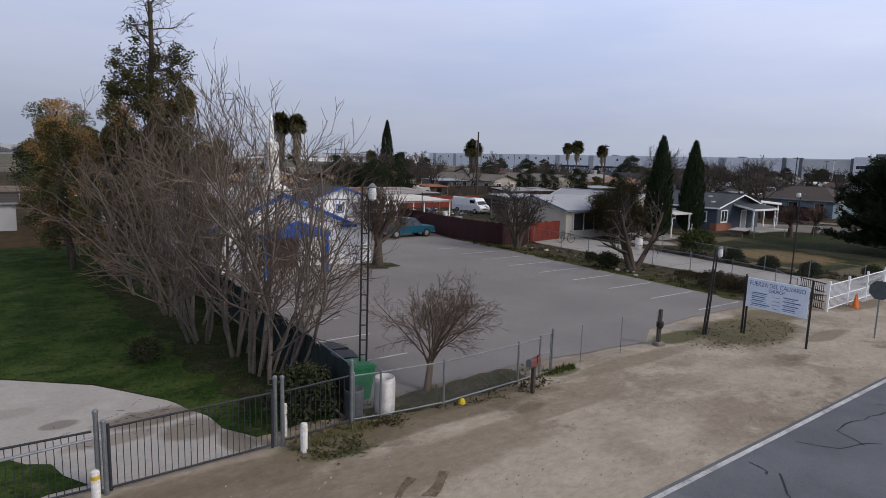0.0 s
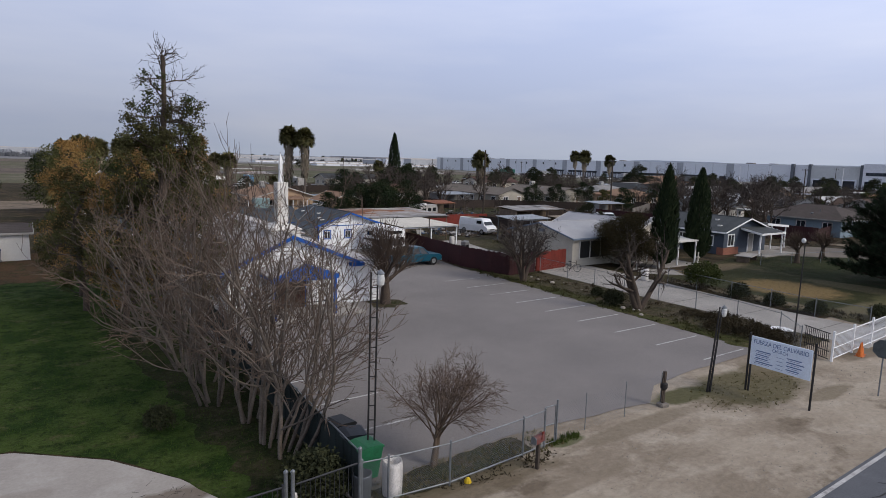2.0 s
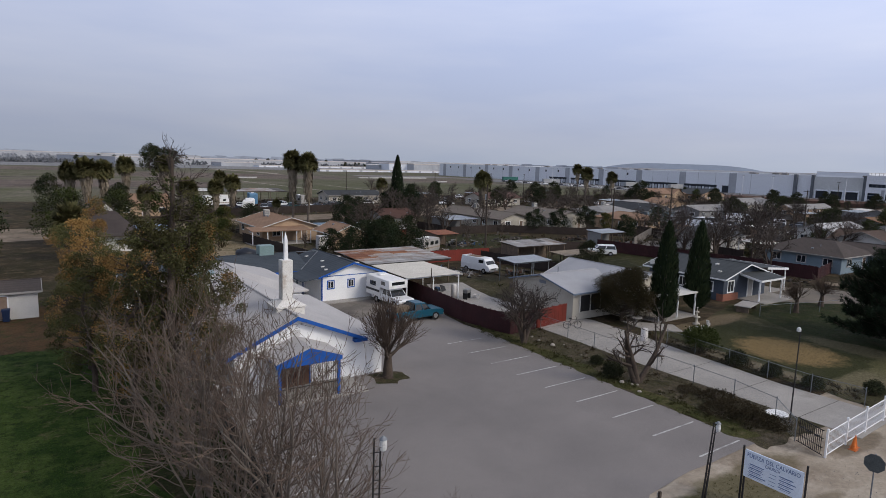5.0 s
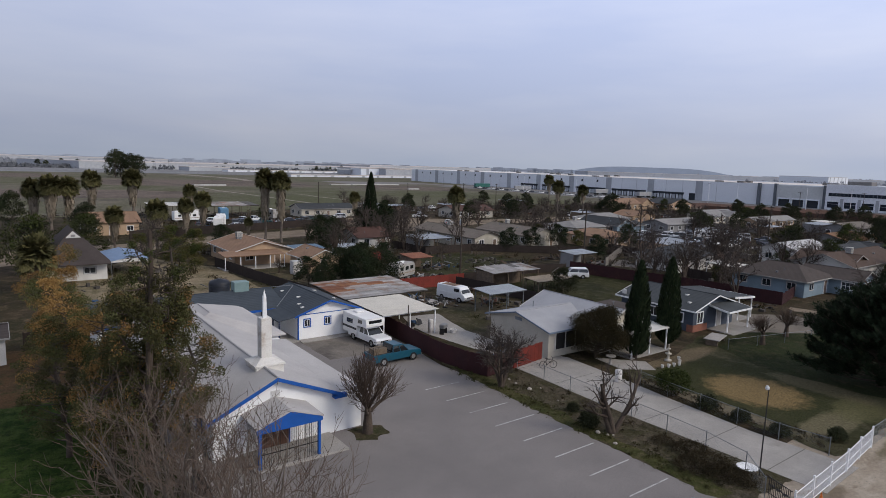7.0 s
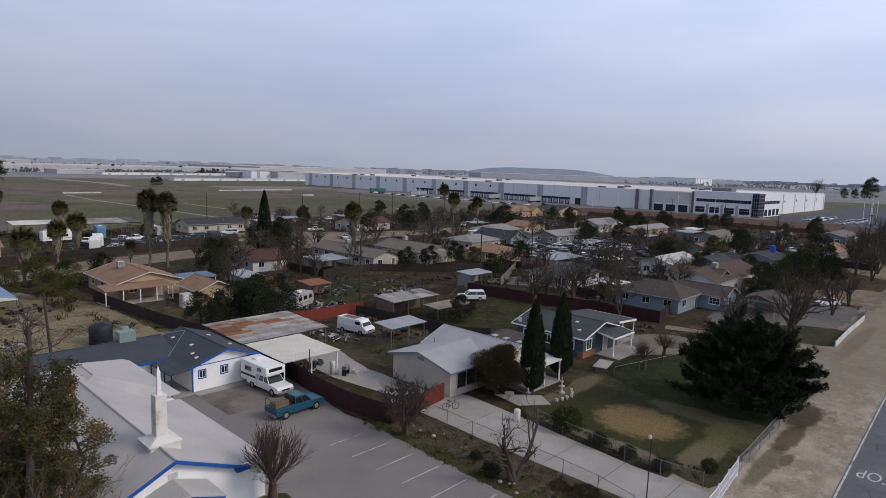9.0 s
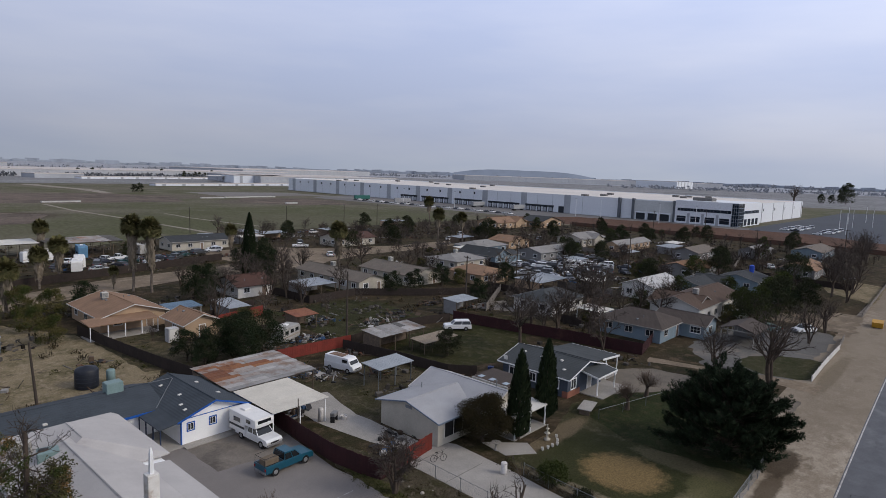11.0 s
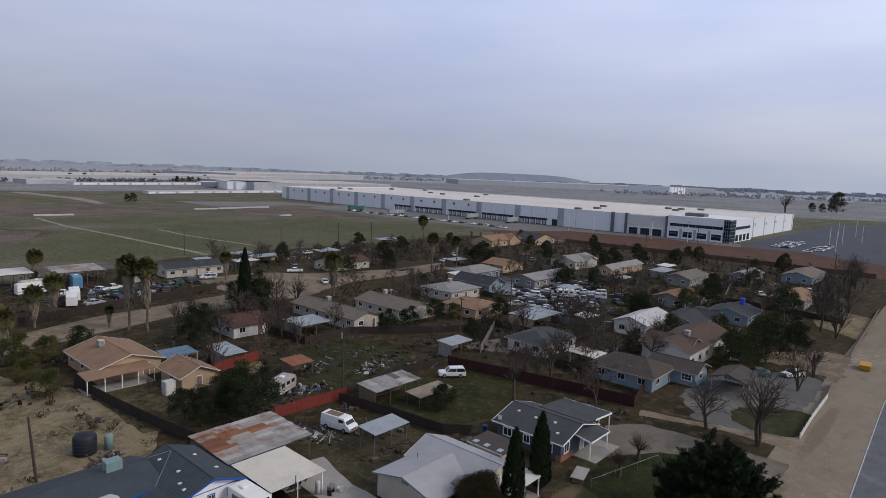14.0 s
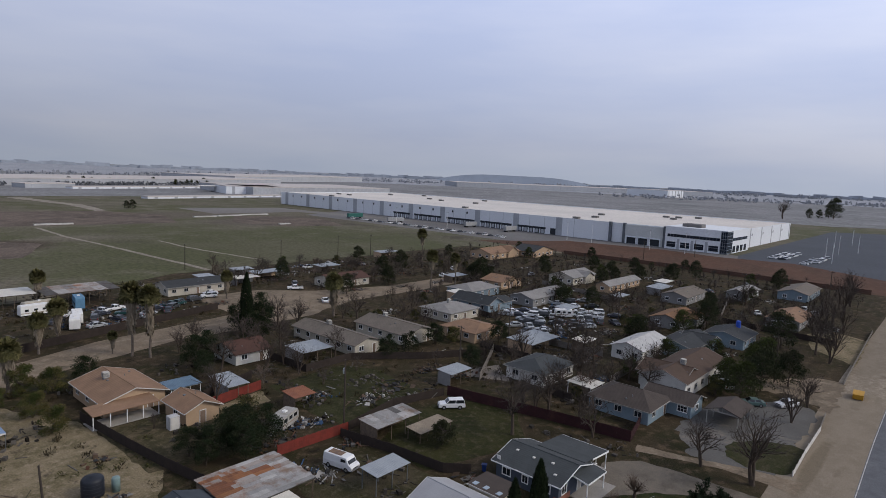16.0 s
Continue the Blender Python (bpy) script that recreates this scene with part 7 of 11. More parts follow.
def grown_tree(x, y, seed, stems, r, table, label, bark=None, twig=None, name="bare_tree", tuft=None, group="", fine=0.011, taper=0.35):
    """Tree from leaning stems (x, y, lean x, lean y, length); tuft = (leaf material, share of ends, top height, per, fluff, size)."""
    t = thing(name, x, y, 0, 0, label, "tree", group)
    rnd = random.Random(seed)
    crown, ends = Geo(), []
    for k, (sx, sy, lx, ly, L) in enumerate(stems):
        tr = Geo()
        grow((tr, crown), rnd, Vector((sx, sy, -0.05)), Vector((lx, ly, 1)), L, r * rnd.uniform(0.8, 1.15) if k else r, 0, table, ends, fine, taper)
        part("trunk", tr, bark or BARK, t, smooth=True)
    part("crown", crown, twig or TWIG, t)
    for leaf, share, lo, hi, per, fluff, size in tuft or ():
        cs = [q for q, d, o in ends if o >= 2 and lo < q.z < hi and rnd.random() < share]
        if cs:
            part("foliage", leaves(rnd, cs, per, fluff, size), leaf, t)
    return t


CLUMP = (((1, 1), (1, 1), (0, 0), 0, 0.015, 0.10, 12, 1), ((8, 10), (2.0, 4.4), (0.5, 1.25), 0.16, 0.07, 0.12, 9, 0.55),
         ((4, 6), (0.8, 2.1), (0.35, 0.95), 0.18, 0.07, 0.10, 5, 0.55), ((1, 3), (0.3, 0.9), (0.3, 0.8), 0.2, 0.05, 0.09, 2, 0.7))


def clump(x, y, seed, n, L, lean=(0.0, 0.0), wide=0.5):
    rnd = random.Random(seed)
    stems = []
    for k in range(n):
        a = 6.283 * (k + rnd.random()) / n
        q, w = rnd.uniform(0.08, 0.45), wide * rnd.uniform(0.2, 1.1)
        stems.append((q * math.cos(a), q * math.sin(a), w * math.cos(a) + lean[0], w * math.sin(a) + lean[1], L * rnd.uniform(0.75, 1.05)))
    grown_tree(x, y, seed, stems, 0.07, CLUMP, "leafless many-stemmed tree with grey-brown bark beside the lawn", BARK, TWIG_MID, group="bare trees by the lawn", fine=0.011)


for (x, y, s, n, L, ln, w) in ((6.45, 17.6, 11, 6, 7.6, (0.24, -0.02), 0.28), (6.2, 18.8, 12, 6, 7.9, (0.18, 0.0), 0.30), (6.1, 20.8, 13, 6, 7.8, (0.12, 0.02), 0.28), (5.3, 23.0, 14, 5, 7.4, (-0.16, -0.06), 0.34),
                               (5.6, 25.4, 15, 5, 7.8, (0.04, 0.0), 0.30), (5.2, 27.5, 16, 5, 7.6, (-0.14, -0.04), 0.34), (5.5, 30.2, 17, 4, 7.6, (0.04, 0.0), 0.28), (4.7, 32.4, 18, 4, 7.2, (-0.10, 0.0), 0.32)):
    clump(x, y, s, n, L, ln, w)
GLOBE = (((1, 1), (1, 1), (0, 0), 0, 0, 0.05, 4, 1), ((10, 11), (2.3, 3.2), (0.15, 0.95), 0.6, 0.02, 0.07, 8, 0.50), ((8, 10), (0.7, 1.25), (0.45, 1.1), 0.25, -0.01, 0.12, 4, 0.45),
         ((5, 7), (0.28, 0.6), (0.4, 1.0), 0.1, -0.02, 0.14, 3, 0.5), ((3, 4), (0.12, 0.3), (0.3, 0.9), 0.15, 0.0, 0.1, 2, 0.6))
REDDISH_BARK = surface("reddish_bark", (0.135, 0.098, 0.068), (0.085, 0.062, 0.045), 2.0, 0.95, fine=16, bump=0.5)
grown_tree(9.9, 14.7, 31, [(0, 0, 0.06, 0, 1.35), (0.05, 0.02, 0.16, 0.06, 1.4)], 0.10, GLOBE, "small round-headed leafless tree with grey-brown bark inside the wire fence", REDDISH_BARK, TWIG_MID, fine=0.005)
POLLARD = (((1, 1), (1, 1), (0, 0), 0, 0, 0.03, 5, 1), ((9, 10), (1.9, 2.7), (0.45, 1.05), 0.55, 0.13, 0.10, 5, 0.60), ((26, 30), (1.7, 3.0), (0.12, 0.65), 0.2, 0.09, 0.05, 5, 0.18), ((3, 4), (0.4, 1.0), (0.2, 0.6), 0.2, 0.05, 0.08, 2, 0.6))
grown_tree(19.1, 34.3, 33, [(0, 0, 0.02, 0, 2.5)], 0.40, POLLARD, "pollarded leafless tree with dense brown shoots by the church", BARK_DARK, surface("brown_shoots", (0.115, 0.083, 0.062), (0.075, 0.055, 0.043), 0.8, 0.95, fine=12, bump=0), "pollarded_tree", fine=0.017)
SMALL_POLLARD = (((1, 1), (1, 1), (0, 0), 0, 0, 0.03, 5, 1), ((7, 8), (0.6, 1.0), (0.6, 1.2), 0.7, 0.12, 0.10, 4, 0.75), ((16, 20), (1.1, 2.3), (0.15, 0.7), 0.3, 0.06, 0.05, 4, 0.14), ((3, 4), (0.4, 0.9), (0.2, 0.6), 0.2, 0.03, 0.07, 2, 0.6))
for x, y, s in ((65.1, 30.5, 37), (70.9, 30.7, 38)):
    grown_tree(x, y, s, [(0, 0, 0.06, 0, 1.6)], 0.34, SMALL_POLLARD, "pollarded leafless tree on the house's lawn", BARK_DARK, MATS["brown_shoots"], "pollarded_tree", group="pollarded trees", fine=0.014)
FORKED = (((1, 1), (1, 1), (0, 0), 0, 0.03, 0.08, 8, 1), ((5, 6), (1.4, 2.8), (0.5, 1.1), 0.3, 0.05, 0.16, 7, 0.6), ((4, 5), (0.6, 1.5), (0.5, 1.1), 0.3, 0.06, 0.16, 4, 0.5), ((2, 4), (0.3, 0.7), (0.4, 0.9), 0.3, 0.03, 0.12, 2, 0.6))
grown_tree(33.2, 25.2, 35, [(0, 0, -0.10, 0.15, 4.4), (0.08, 0, 0.85, -0.15, 4.6), (-0.05, 0.05, -0.5, 0.0, 3.4)], 0.24, FORKED, "leafless forked tree in the weedy strip", BARK_DARK, TWIG_DARK, fine=0.016, taper=0.2)
BUSHY = (((1, 1), (1, 1), (0, 0), 0, 0.02, 0.09, 6, 1), ((11, 13), (1.5, 2.5), (0.4, 1.0), 0.3, 0.03, 0.12, 6, 0.55), ((7, 9), (0.6, 1.3), (0.4, 1.0), 0.2, 0.02, 0.13, 4, 0.5), ((4, 5), (0.25, 0.6), (0.4, 0.9), 0.2, 0.0, 0.12, 2, 0.6))
grown_tree(32.5, 35.9, 36, [(0, 0, 0.15, 0, 4.2), (0.1, 0.1, -0.3, 0.2, 4.0), (0, 0.1, 0.05, -0.3, 3.9), (0.1, 0, 0.35, 0.1, 3.7)], 0.18, BUSHY, "dense leafless tree by the red gate", BARK_DARK, TWIG_DARK, fine=0.016)
# old conifer with a dead top and the evergreens round it
LEAF_OLD = leaf_surface("old_conifer_leaves", (0.052, 0.052, 0.022), (0.092, 0.084, 0.038))
LEAF_SUN = leaf_surface("sunlit_olive_leaves", (0.060, 0.068, 0.024), (0.105, 0.104, 0.042))
LEAF_RUST = leaf_surface("rusty_leaves", (0.19, 0.112, 0.042), (0.27, 0.165, 0.06))
OLDCON = (((1, 1), (1, 1), (0, 0), 0, 0.05, 0.03, 16, 1), ((48, 52), (2.6, 4.8), (0.9, 1.75), 0.14, 0.035, 0.24, 8, 0.36), ((7, 9), (0.5, 1.3), (0.6, 1.4), 0.2, 0.03, 0.16, 4, 0.55), ((2, 4), (0.2, 0.6), (0.4, 1.0), 0.2, 0.03, 0.15, 2, 0.6))
grown_tree(5.9, 34.7, 46, [(0, 0, 0.03, -0.02, 14.3)], 0.27, OLDCON, "old conifer with a dead crooked top and ragged foliage", BARK_DARK, TWIG_DARK, "conifer",
           [(LEAF_OLD, 0.34, 1.5, 10.2, 62, 0.17, 0.10), (LEAF_SUN, 0.16, 3.5, 10.8, 60, 0.17, 0.10), (LEAF_RUST, 0.10, 1.5, 9.5, 40, 0.16, 0.09), (LEAF_OLD, 0.16, 10.2, 12.2, 60, 0.14, 0.10), (LEAF_GREEN, 0.07, 11.4, 13.4, 50, 0.12, 0.10)], taper=0.72)


def lobed_tree(x, y, seed, h, w, low, lobes, label, kinds, trunk_r=0.2, per=120, size=0.11, lobe=(0.5, 0.9), name="tree", top=0.8, flat=0.75):
    """Evergreen: trunk, boughs, and at each bough's end a lobe of small leaves; kinds = ((leaf, share), ...)."""
    t = thing(name, x, y, 0, 0, label, "tree")
    rnd = random.Random(seed)
    tr, bw = Geo(), Geo()
    axis = [Vector((0.10 * math.sin(k * 1.3 + seed) * k, 0.10 * math.cos(k * 1.7 + seed) * k, h * 0.92 * k / 7)) for k in range(8)]
    axis[0].z = -0.05
    for k in range(7):
        tr.tube(axis[k], axis[k + 1], trunk_r * (1 - k / 8), trunk_r * (1 - (k + 1) / 8), 8, False)
    crowns = [Geo() for _ in kinds]
    for k in range(lobes):
        u = rnd.random() ** 0.8
        z = low + (h - low) * u
        prof = math.sqrt(max(0.02, 1 - max(0.0, (u - (1 - top)) / top) ** 2)) * min(1.0, 0.62 + u * 2.2)
        a = rnd.uniform(0, 6.283)
        lump = 1 + 0.35 * noise.noise(Vector((math.cos(a) * 1.4 + seed, math.sin(a) * 1.4, u * 3)))
        rr = w / 2 * prof * lump * math.sqrt(rnd.uniform(0.25, 1.0))
        c = Vector((rr * math.cos(a), rr * math.sin(a), z))
        f = min(6.99, max(0.6, (z - rr * 0.35) / (h * 0.92) * 7))
        b0 = axis[int(f)].lerp(axis[int(f) + 1], f - int(f))
        c += Vector((b0.x, b0.y, 0))
        mid_ = b0.lerp(c, 0.55) + Vector((rnd.gauss(0, 0.12), rnd.gauss(0, 0.12), -0.12))
        bw.tube(b0, mid_, 0.03 + 0.008 * rr, 0.025, 4, False)
        bw.tube(mid_, c, 0.025, 0.010, 4, False)
        pick, i = rnd.random(), 0
        while i + 1 < len(kinds) and pick > kinds[i][1]:
            pick -= kinds[i][1]
            i += 1
        R = rnd.uniform(*lobe)
        g = crowns[i]
        for _ in range(per):
            d = Vector((rnd.gauss(0, 1), rnd.gauss(0, 1), rnd.gauss(0.15, 1))).normalized()
            q = c + Vector((d.x, d.y, d.z * flat)) * R * rnd.random() ** 0.42
            e = (d + Vector((rnd.gauss(0, 0.6), rnd.gauss(0, 0.6), rnd.gauss(0.1, 0.6)))).normalized()
            s_ = e.orthogonal().normalized()
            s_.rotate(Matrix.Rotation(rnd.uniform(0, 6.28), 3, e))
            L, W = size * rnd.uniform(0.7, 1.6), size * rnd.uniform(0.3, 0.5)
            g.face_set([q, q + e * L * 0.5 + s_ * W, q + e * L, q + e * L * 0.5 - s_ * W], [(0, 1, 2), (0, 2, 3)])
    part("trunk", tr, BARK_DARK, t, smooth=True)
    part("branchwork", bw, TWIG_DARK, t)
    for g, (leaf, share) in zip(crowns, kinds):
        if g.f:
            part("crown", g, leaf, t)
    return t


GREENER = ((LEAF_SUN, 0.5), (LEAF_OLD, 0.4), (LEAF_RUST, 0.1))
MIXED, RUSTY = ((LEAF_OLD, 0.38), (LEAF_SUN, 0.27), (LEAF_OLIVE, 0.18), (LEAF_RUST, 0.17)), ((LEAF_RUST, 0.6), (LEAF_OLIVE, 0.22), (LEAF_SUN, 0.18))
for (x, y, s, h, w, kinds, lab) in ((2.7, 45.5, 51, 9.8, 4.8, RUSTY, "evergreen with patches of browning foliage by the church"), (3.0, 52.0, 52, 9.2, 4.4, MIXED, "evergreen with patches of browning foliage by the lawn"),
                                 (8.6, 37.6, 53, 10.2, 3.0, MIXED, "dense dark evergreen tree by the church"), (5.2, 41.5, 54, 9.6, 4.4, RUSTY, "tree in rust-brown autumn leaf"), (3.6, 59, 55, 10.2, 4.4, ((LEAF_RUST, 0.85), (LEAF_OLIVE, 0.15)), "evergreen with mostly rusty foliage by the lawn"),
                                 (4.2, 36.8, 56, 8.0, 3.2, MIXED, "ragged dark evergreen behind the bare trees"), (7.0, 49.5, 57, 9.4, 4.2, MIXED, "evergreen with browning foliage by the church"), (2.6, 41.0, 58, 8.2, 3.6, GREENER, "ragged dark evergreen at the lawn's edge")):
    lobed_tree(x, y, s, h, w, 0.9, 62, lab, kinds, 0.18, 230, 0.09, (0.34, 0.66), top=0.6, flat=0.8)
# clipped dome by the driveway, the big pine
DOME = leaf_surface("clipped_leaves", (0.016, 0.016, 0.008), (0.042, 0.032, 0.015))
lobed_tree(45.7, 36.9, 61, 4.7, 5.7, 0.9, 240, "clipped dome-shaped dark olive tree by the driveway", ((DOME, 1.0),), 0.17, 200, 0.08, (0.55, 0.75), name="clipped_tree", top=1.0, flat=0.9)


def ragged_pine(x, y, h, spread, seed, label):
    """Broad pine: boughs in uneven tiers, each with upturned shoots that bear pointed needle tufts."""
    t = thing("pine", x, y, 0, 0, label, "tree")
    rnd = random.Random(seed)
    part("trunk", Geo().tube((0, 0, -0.05), (0.15, -0.1, h * 0.5), 0.36, 0.22, 9, False).tube((0.15, -0.1, h * 0.5), (0.05, 0.1, h * 0.93), 0.22, 0.05, 8, False), BARK_DARK, t, smooth=True)
    wood, dark, lit = Geo(), Geo(), Geo()

    def tuft(p, d, L, R):
        g = lit if rnd.random() < 0.3 else dark
        s = d.orthogonal().normalized()
        w = d.cross(s)
        for _ in range(46):
            f, a = rnd.random() ** 0.8, rnd.uniform(0, 6.283)
            r = R * (1 - 0.8 * f) * math.sqrt(rnd.random())
            out = s * math.cos(a) + w * math.sin(a)
            q = p + d * L * f + out * r
            e = (d * 0.8 + out * 0.8 + Vector((rnd.gauss(0, 0.3), rnd.gauss(0, 0.3), rnd.gauss(0.1, 0.3)))).normalized()
            k = e.orthogonal().normalized() * 0.045
            g.face_set([q - k, q + k, q + e * rnd.uniform(0.18, 0.34)], [(0, 1, 2)])

    for i in range(150):
        u = (i + rnd.random()) / 150
        z = 0.5 + (h - 1.6) * u ** 1.1
        a = i * 2.4 + rnd.gauss(0, 0.35)
        lump = 1 + 0.4 * noise.noise(Vector((math.cos(a) * 1.3 + seed, math.sin(a) * 1.3, u * 2.2)))
        L = (spread / 2) * (1 - u ** 3.0) ** 0.7 * lump * rnd.uniform(0.72, 1.08) + 0.5
        d = Vector((math.cos(a), math.sin(a), 0.12 + 0.75 * u)).normalized()
        p = Vector((0.1, 0, z * 0.9))
        pts = [p]
        for k in range(6):
            d = (d + Vector((rnd.gauss(0, 0.09), rnd.gauss(0, 0.09), 0.05 - 0.06 * (k < 3) + rnd.gauss(0, 0.05)))).normalized()
            pts.append(pts[-1] + d * L / 6)
            wood.tube(pts[-2], pts[-1], 0.085 * (1 - k / 7.5), 0.085 * (1 - (k + 1) / 7.5), 4, False)
        for k in range(int(7 + L * 3.4)):
            f = 6 * (0.28 + 0.72 * rnd.random() ** 0.8)
            j = min(5, int(f))
            b = pts[j].lerp(pts[j + 1], f - j)
            s = Vector((-math.sin(a), math.cos(a), 0)) * rnd.gauss(0, 0.6)
            e = (d * 0.7 + s + Vector((0, 0, rnd.uniform(0.15, 0.9)))).normalized()
            n = rnd.uniform(0.35, 1.0)
            wood.tube(b, b + e * n, 0.02, 0.01, 3, False)
            tuft(b + e * n * 0.25, e, n * 1.15, rnd.uniform(0.22, 0.42))
    part("branchwork", wood, BARK_DARK, t)
    part("crown", dark, LEAF_PINE, t)
    part("crown", lit, leaf_surface("pine_shoots", (0.016, 0.026, 0.015), (0.030, 0.042, 0.022)), t)
    return t


ragged_pine(60.9, 18.3, 8.9, 10.8, 63, "huge spreading dark green pine with ragged boughs")

cypress(48.9, 34.8, 9.4, 1.25, 71)
cypress(55.1, 35.5, 9.2, 1.25, 72)
cypress(75.0, 131.0, 15.7, 1.9, 73, "tall dark cypress by the lane", 1.4)

palm_a = move(palm(13.8, 1, "tall fan palm with a skirt of dry fronds", 2.7, 7.5, n=170), 48.8, 132.0)
put(palm_a, 51.2, 128.6, 80, 0.97)
palm_c = move(palm(8.0, 2, "fan palm with green head and a skirt of dry fronds", 2.5, 4.4, n=150), 41.1, 152.6)
palm_d = move(palm(12.2, 3, "tall slender fan palm", 2.7, 3.4, n=140), 156.3, 144.7)
for x, y, rz, k in ((165.0, 141.0, 120, 0.91), (202.7, 192.9, 60, 1.08)):
    put(palm_d, x, y, rz, k)
for x, y, rz, k in ((35.5, 145.5, 50, 0.9), (24.8, 123.4, 20, 1.0), (104.2, 134.1, 70, 1.24), (92.8, 171.8, 40, 0.9), (46.6, 136.5, 10, 0.5), (18.5, 129.0, 10, 0.85), (49.0, 195.0, 40, 1.0)):
    put(palm_c, x, y, rz, k)
move(palm(5.1, 4, "broad low fan palm with a full green head", 3.0, 1.2, n=120), 4.2, 93.0)
for x, y, rz, k in ((11.5, 170.0, 30, 1.3), (16.0, 175.0, 140, 1.25), (8.5, 175.0, 80, 1.2), (24.4, 206.0, 60, 1.35), (35.1, 204.0, 200, 1.4)):
    put(palm_c, x, y, rz, k)

# generic winter trees for the yards
def yard_table(h, k=1.0):
    """Branch orders of a spreading winter tree about h metres high; k thins the twigs."""
    return (((1, 1), (1, 1), (0, 0), 0, 0.03, 0.07, 7, 1), ((int(9 * k), int(11 * k)), (0.34 * h, 0.52 * h), (0.4, 1.05), 0.35, 0.05, 0.10, 6, 0.6), ((int(7 * k), int(9 * k)), (0.11 * h, 0.24 * h), (0.4, 1.0), 0.2, 0.04, 0.12, 4, 0.5), ((int(4 * k), int(5 * k)), (0.05 * h, 0.11 * h), (0.4, 0.9), 0.2, 0.02, 0.1, 2, 0.6))


BT = [grown_tree(88.1, 20.6, 81, [(0, 0, 0.10, 0, 6.2), (0.12, 0, -0.3, 0.1, 5.6), (0, 0.1, 0.32, 0.1, 5.6)], 0.24, yard_table(10, 0.8), "spreading leafless tree in a yard", BARK_DARK, TWIG_DARK, fine=0.02),
      grown_tree(76.0, 53.5, 82, [(0, 0, 0.04, 0, 6.8)], 0.32, yard_table(11, 1.25), "tall leafless tree in a yard", BARK_DARK, TWIG_DARK, fine=0.02),
      grown_tree(86.5, 27.8, 83, [(0, 0, -0.05, 0, 4.0), (0.1, 0.1, 0.2, 0.2, 3.6)], 0.15, yard_table(6.5, 0.8), "small leafless tree in a yard", BARK_DARK, TWIG_DARK, fine=0.018)]
move(BT[0], 87.0, 20.6, 0, 1.3)
move(BT[2], 87.5, 27.7, 0, 1.35)
LT = [lobed_tree(65.0, 58.8, 91, 3.9, 3.9, 0.5, 60, "round dark green tree on a lawn", ((LEAF_DARK, 1.0),), 0.14, 120, 0.12, (0.4, 0.65), top=0.9),
      lobed_tree(42.5, 78.5, 92, 6.2, 5.2, 0.6, 80, "dense dark green tree in a yard", ((LEAF_CYP, 0.7), (LEAF_DARK, 0.3)), 0.18, 110, 0.15, (0.5, 0.9), top=0.8),
      lobed_tree(25.0, 101.5, 93, 4.2, 4.0, 0.5, 60, "bushy yellow-green tree in a yard", ((LEAF_OLIVE, 0.6), (LEAF_GREEN, 0.4)), 0.13, 110, 0.13, (0.45, 0.7), top=0.9)]

# ---------------------------------------------------------------- fences
def wire_net(length, h, z0=0.05, pitch=0.075, r=0.0022):
    """Chain-link netting as crossing diagonal wires, along local x."""
    g = Geo()
    span = h - z0
    n = int((length + span) / pitch)
    for k in range(n):
        u = -span + pitch * k
        for s in (1, -1):
            a, b = u, u + span
            lo, hi = max(a, 0.0), min(b, length)
            if hi - lo < 0.02:
                continue
            za, zb = z0 + (lo - a), z0 + (hi - a)
            if s < 0:
                za, zb = z0 + span - (lo - a), z0 + span - (hi - a)
            g.tube((lo, 0.002 * s, za), (hi, 0.002 * s, zb), r, r, 3, False)
    return g


def chain_fence(label, pts, h, net=True, rails=("top",), r=0.03, group="wire fences", post_mat=None, pitch=0.075, wr=0.0022):
    f = thing("wire_fence", pts[0][0], pts[0][1], 0, 0, label, "fence", group)
    o = Vector((*pts[0], 0))
    pm = post_mat or GALV
    for p in pts:
        q = Vector((*p, 0)) - o
        ps = part("post", Geo().tube(q + Vector((0, 0, -0.05)), q + Vector((0, 0, h + 0.06)), r, r, 8), pm, f)
        part("cap", Geo().lathe([(r * 1.25, 0), (r * 1.2, 0.03), (r * 0.4, 0.06)], 8, tuple(q + Vector((0, 0, h + 0.05)))), pm, ps)
    for a, b in zip(pts, pts[1:]):
        qa, qb = Vector((*a, 0)) - o, Vector((*b, 0)) - o
        for z in rails:
            zz = {"top": h, "mid": h * 0.55, "low": 0.12}[z]
            part("rail", Geo().tube(qa + Vector((0, 0, zz)), qb + Vector((0, 0, zz)), r * 0.7, r * 0.7, 6), pm, f)
        if net:
            L = (qb - qa).length
            g = wire_net(L, h, pitch=pitch, r=wr)
            ang = math.atan2(qb.y - qa.y, qb.x - qa.x)
            m = Matrix.Translation(qa) @ Matrix.Rotation(ang, 4, "Z")
            g.v = [tuple(m @ Vector(v)) for v in g.v]
            part("wire_mesh", g, GALV, f)["kind"] = "stuff"
    return f


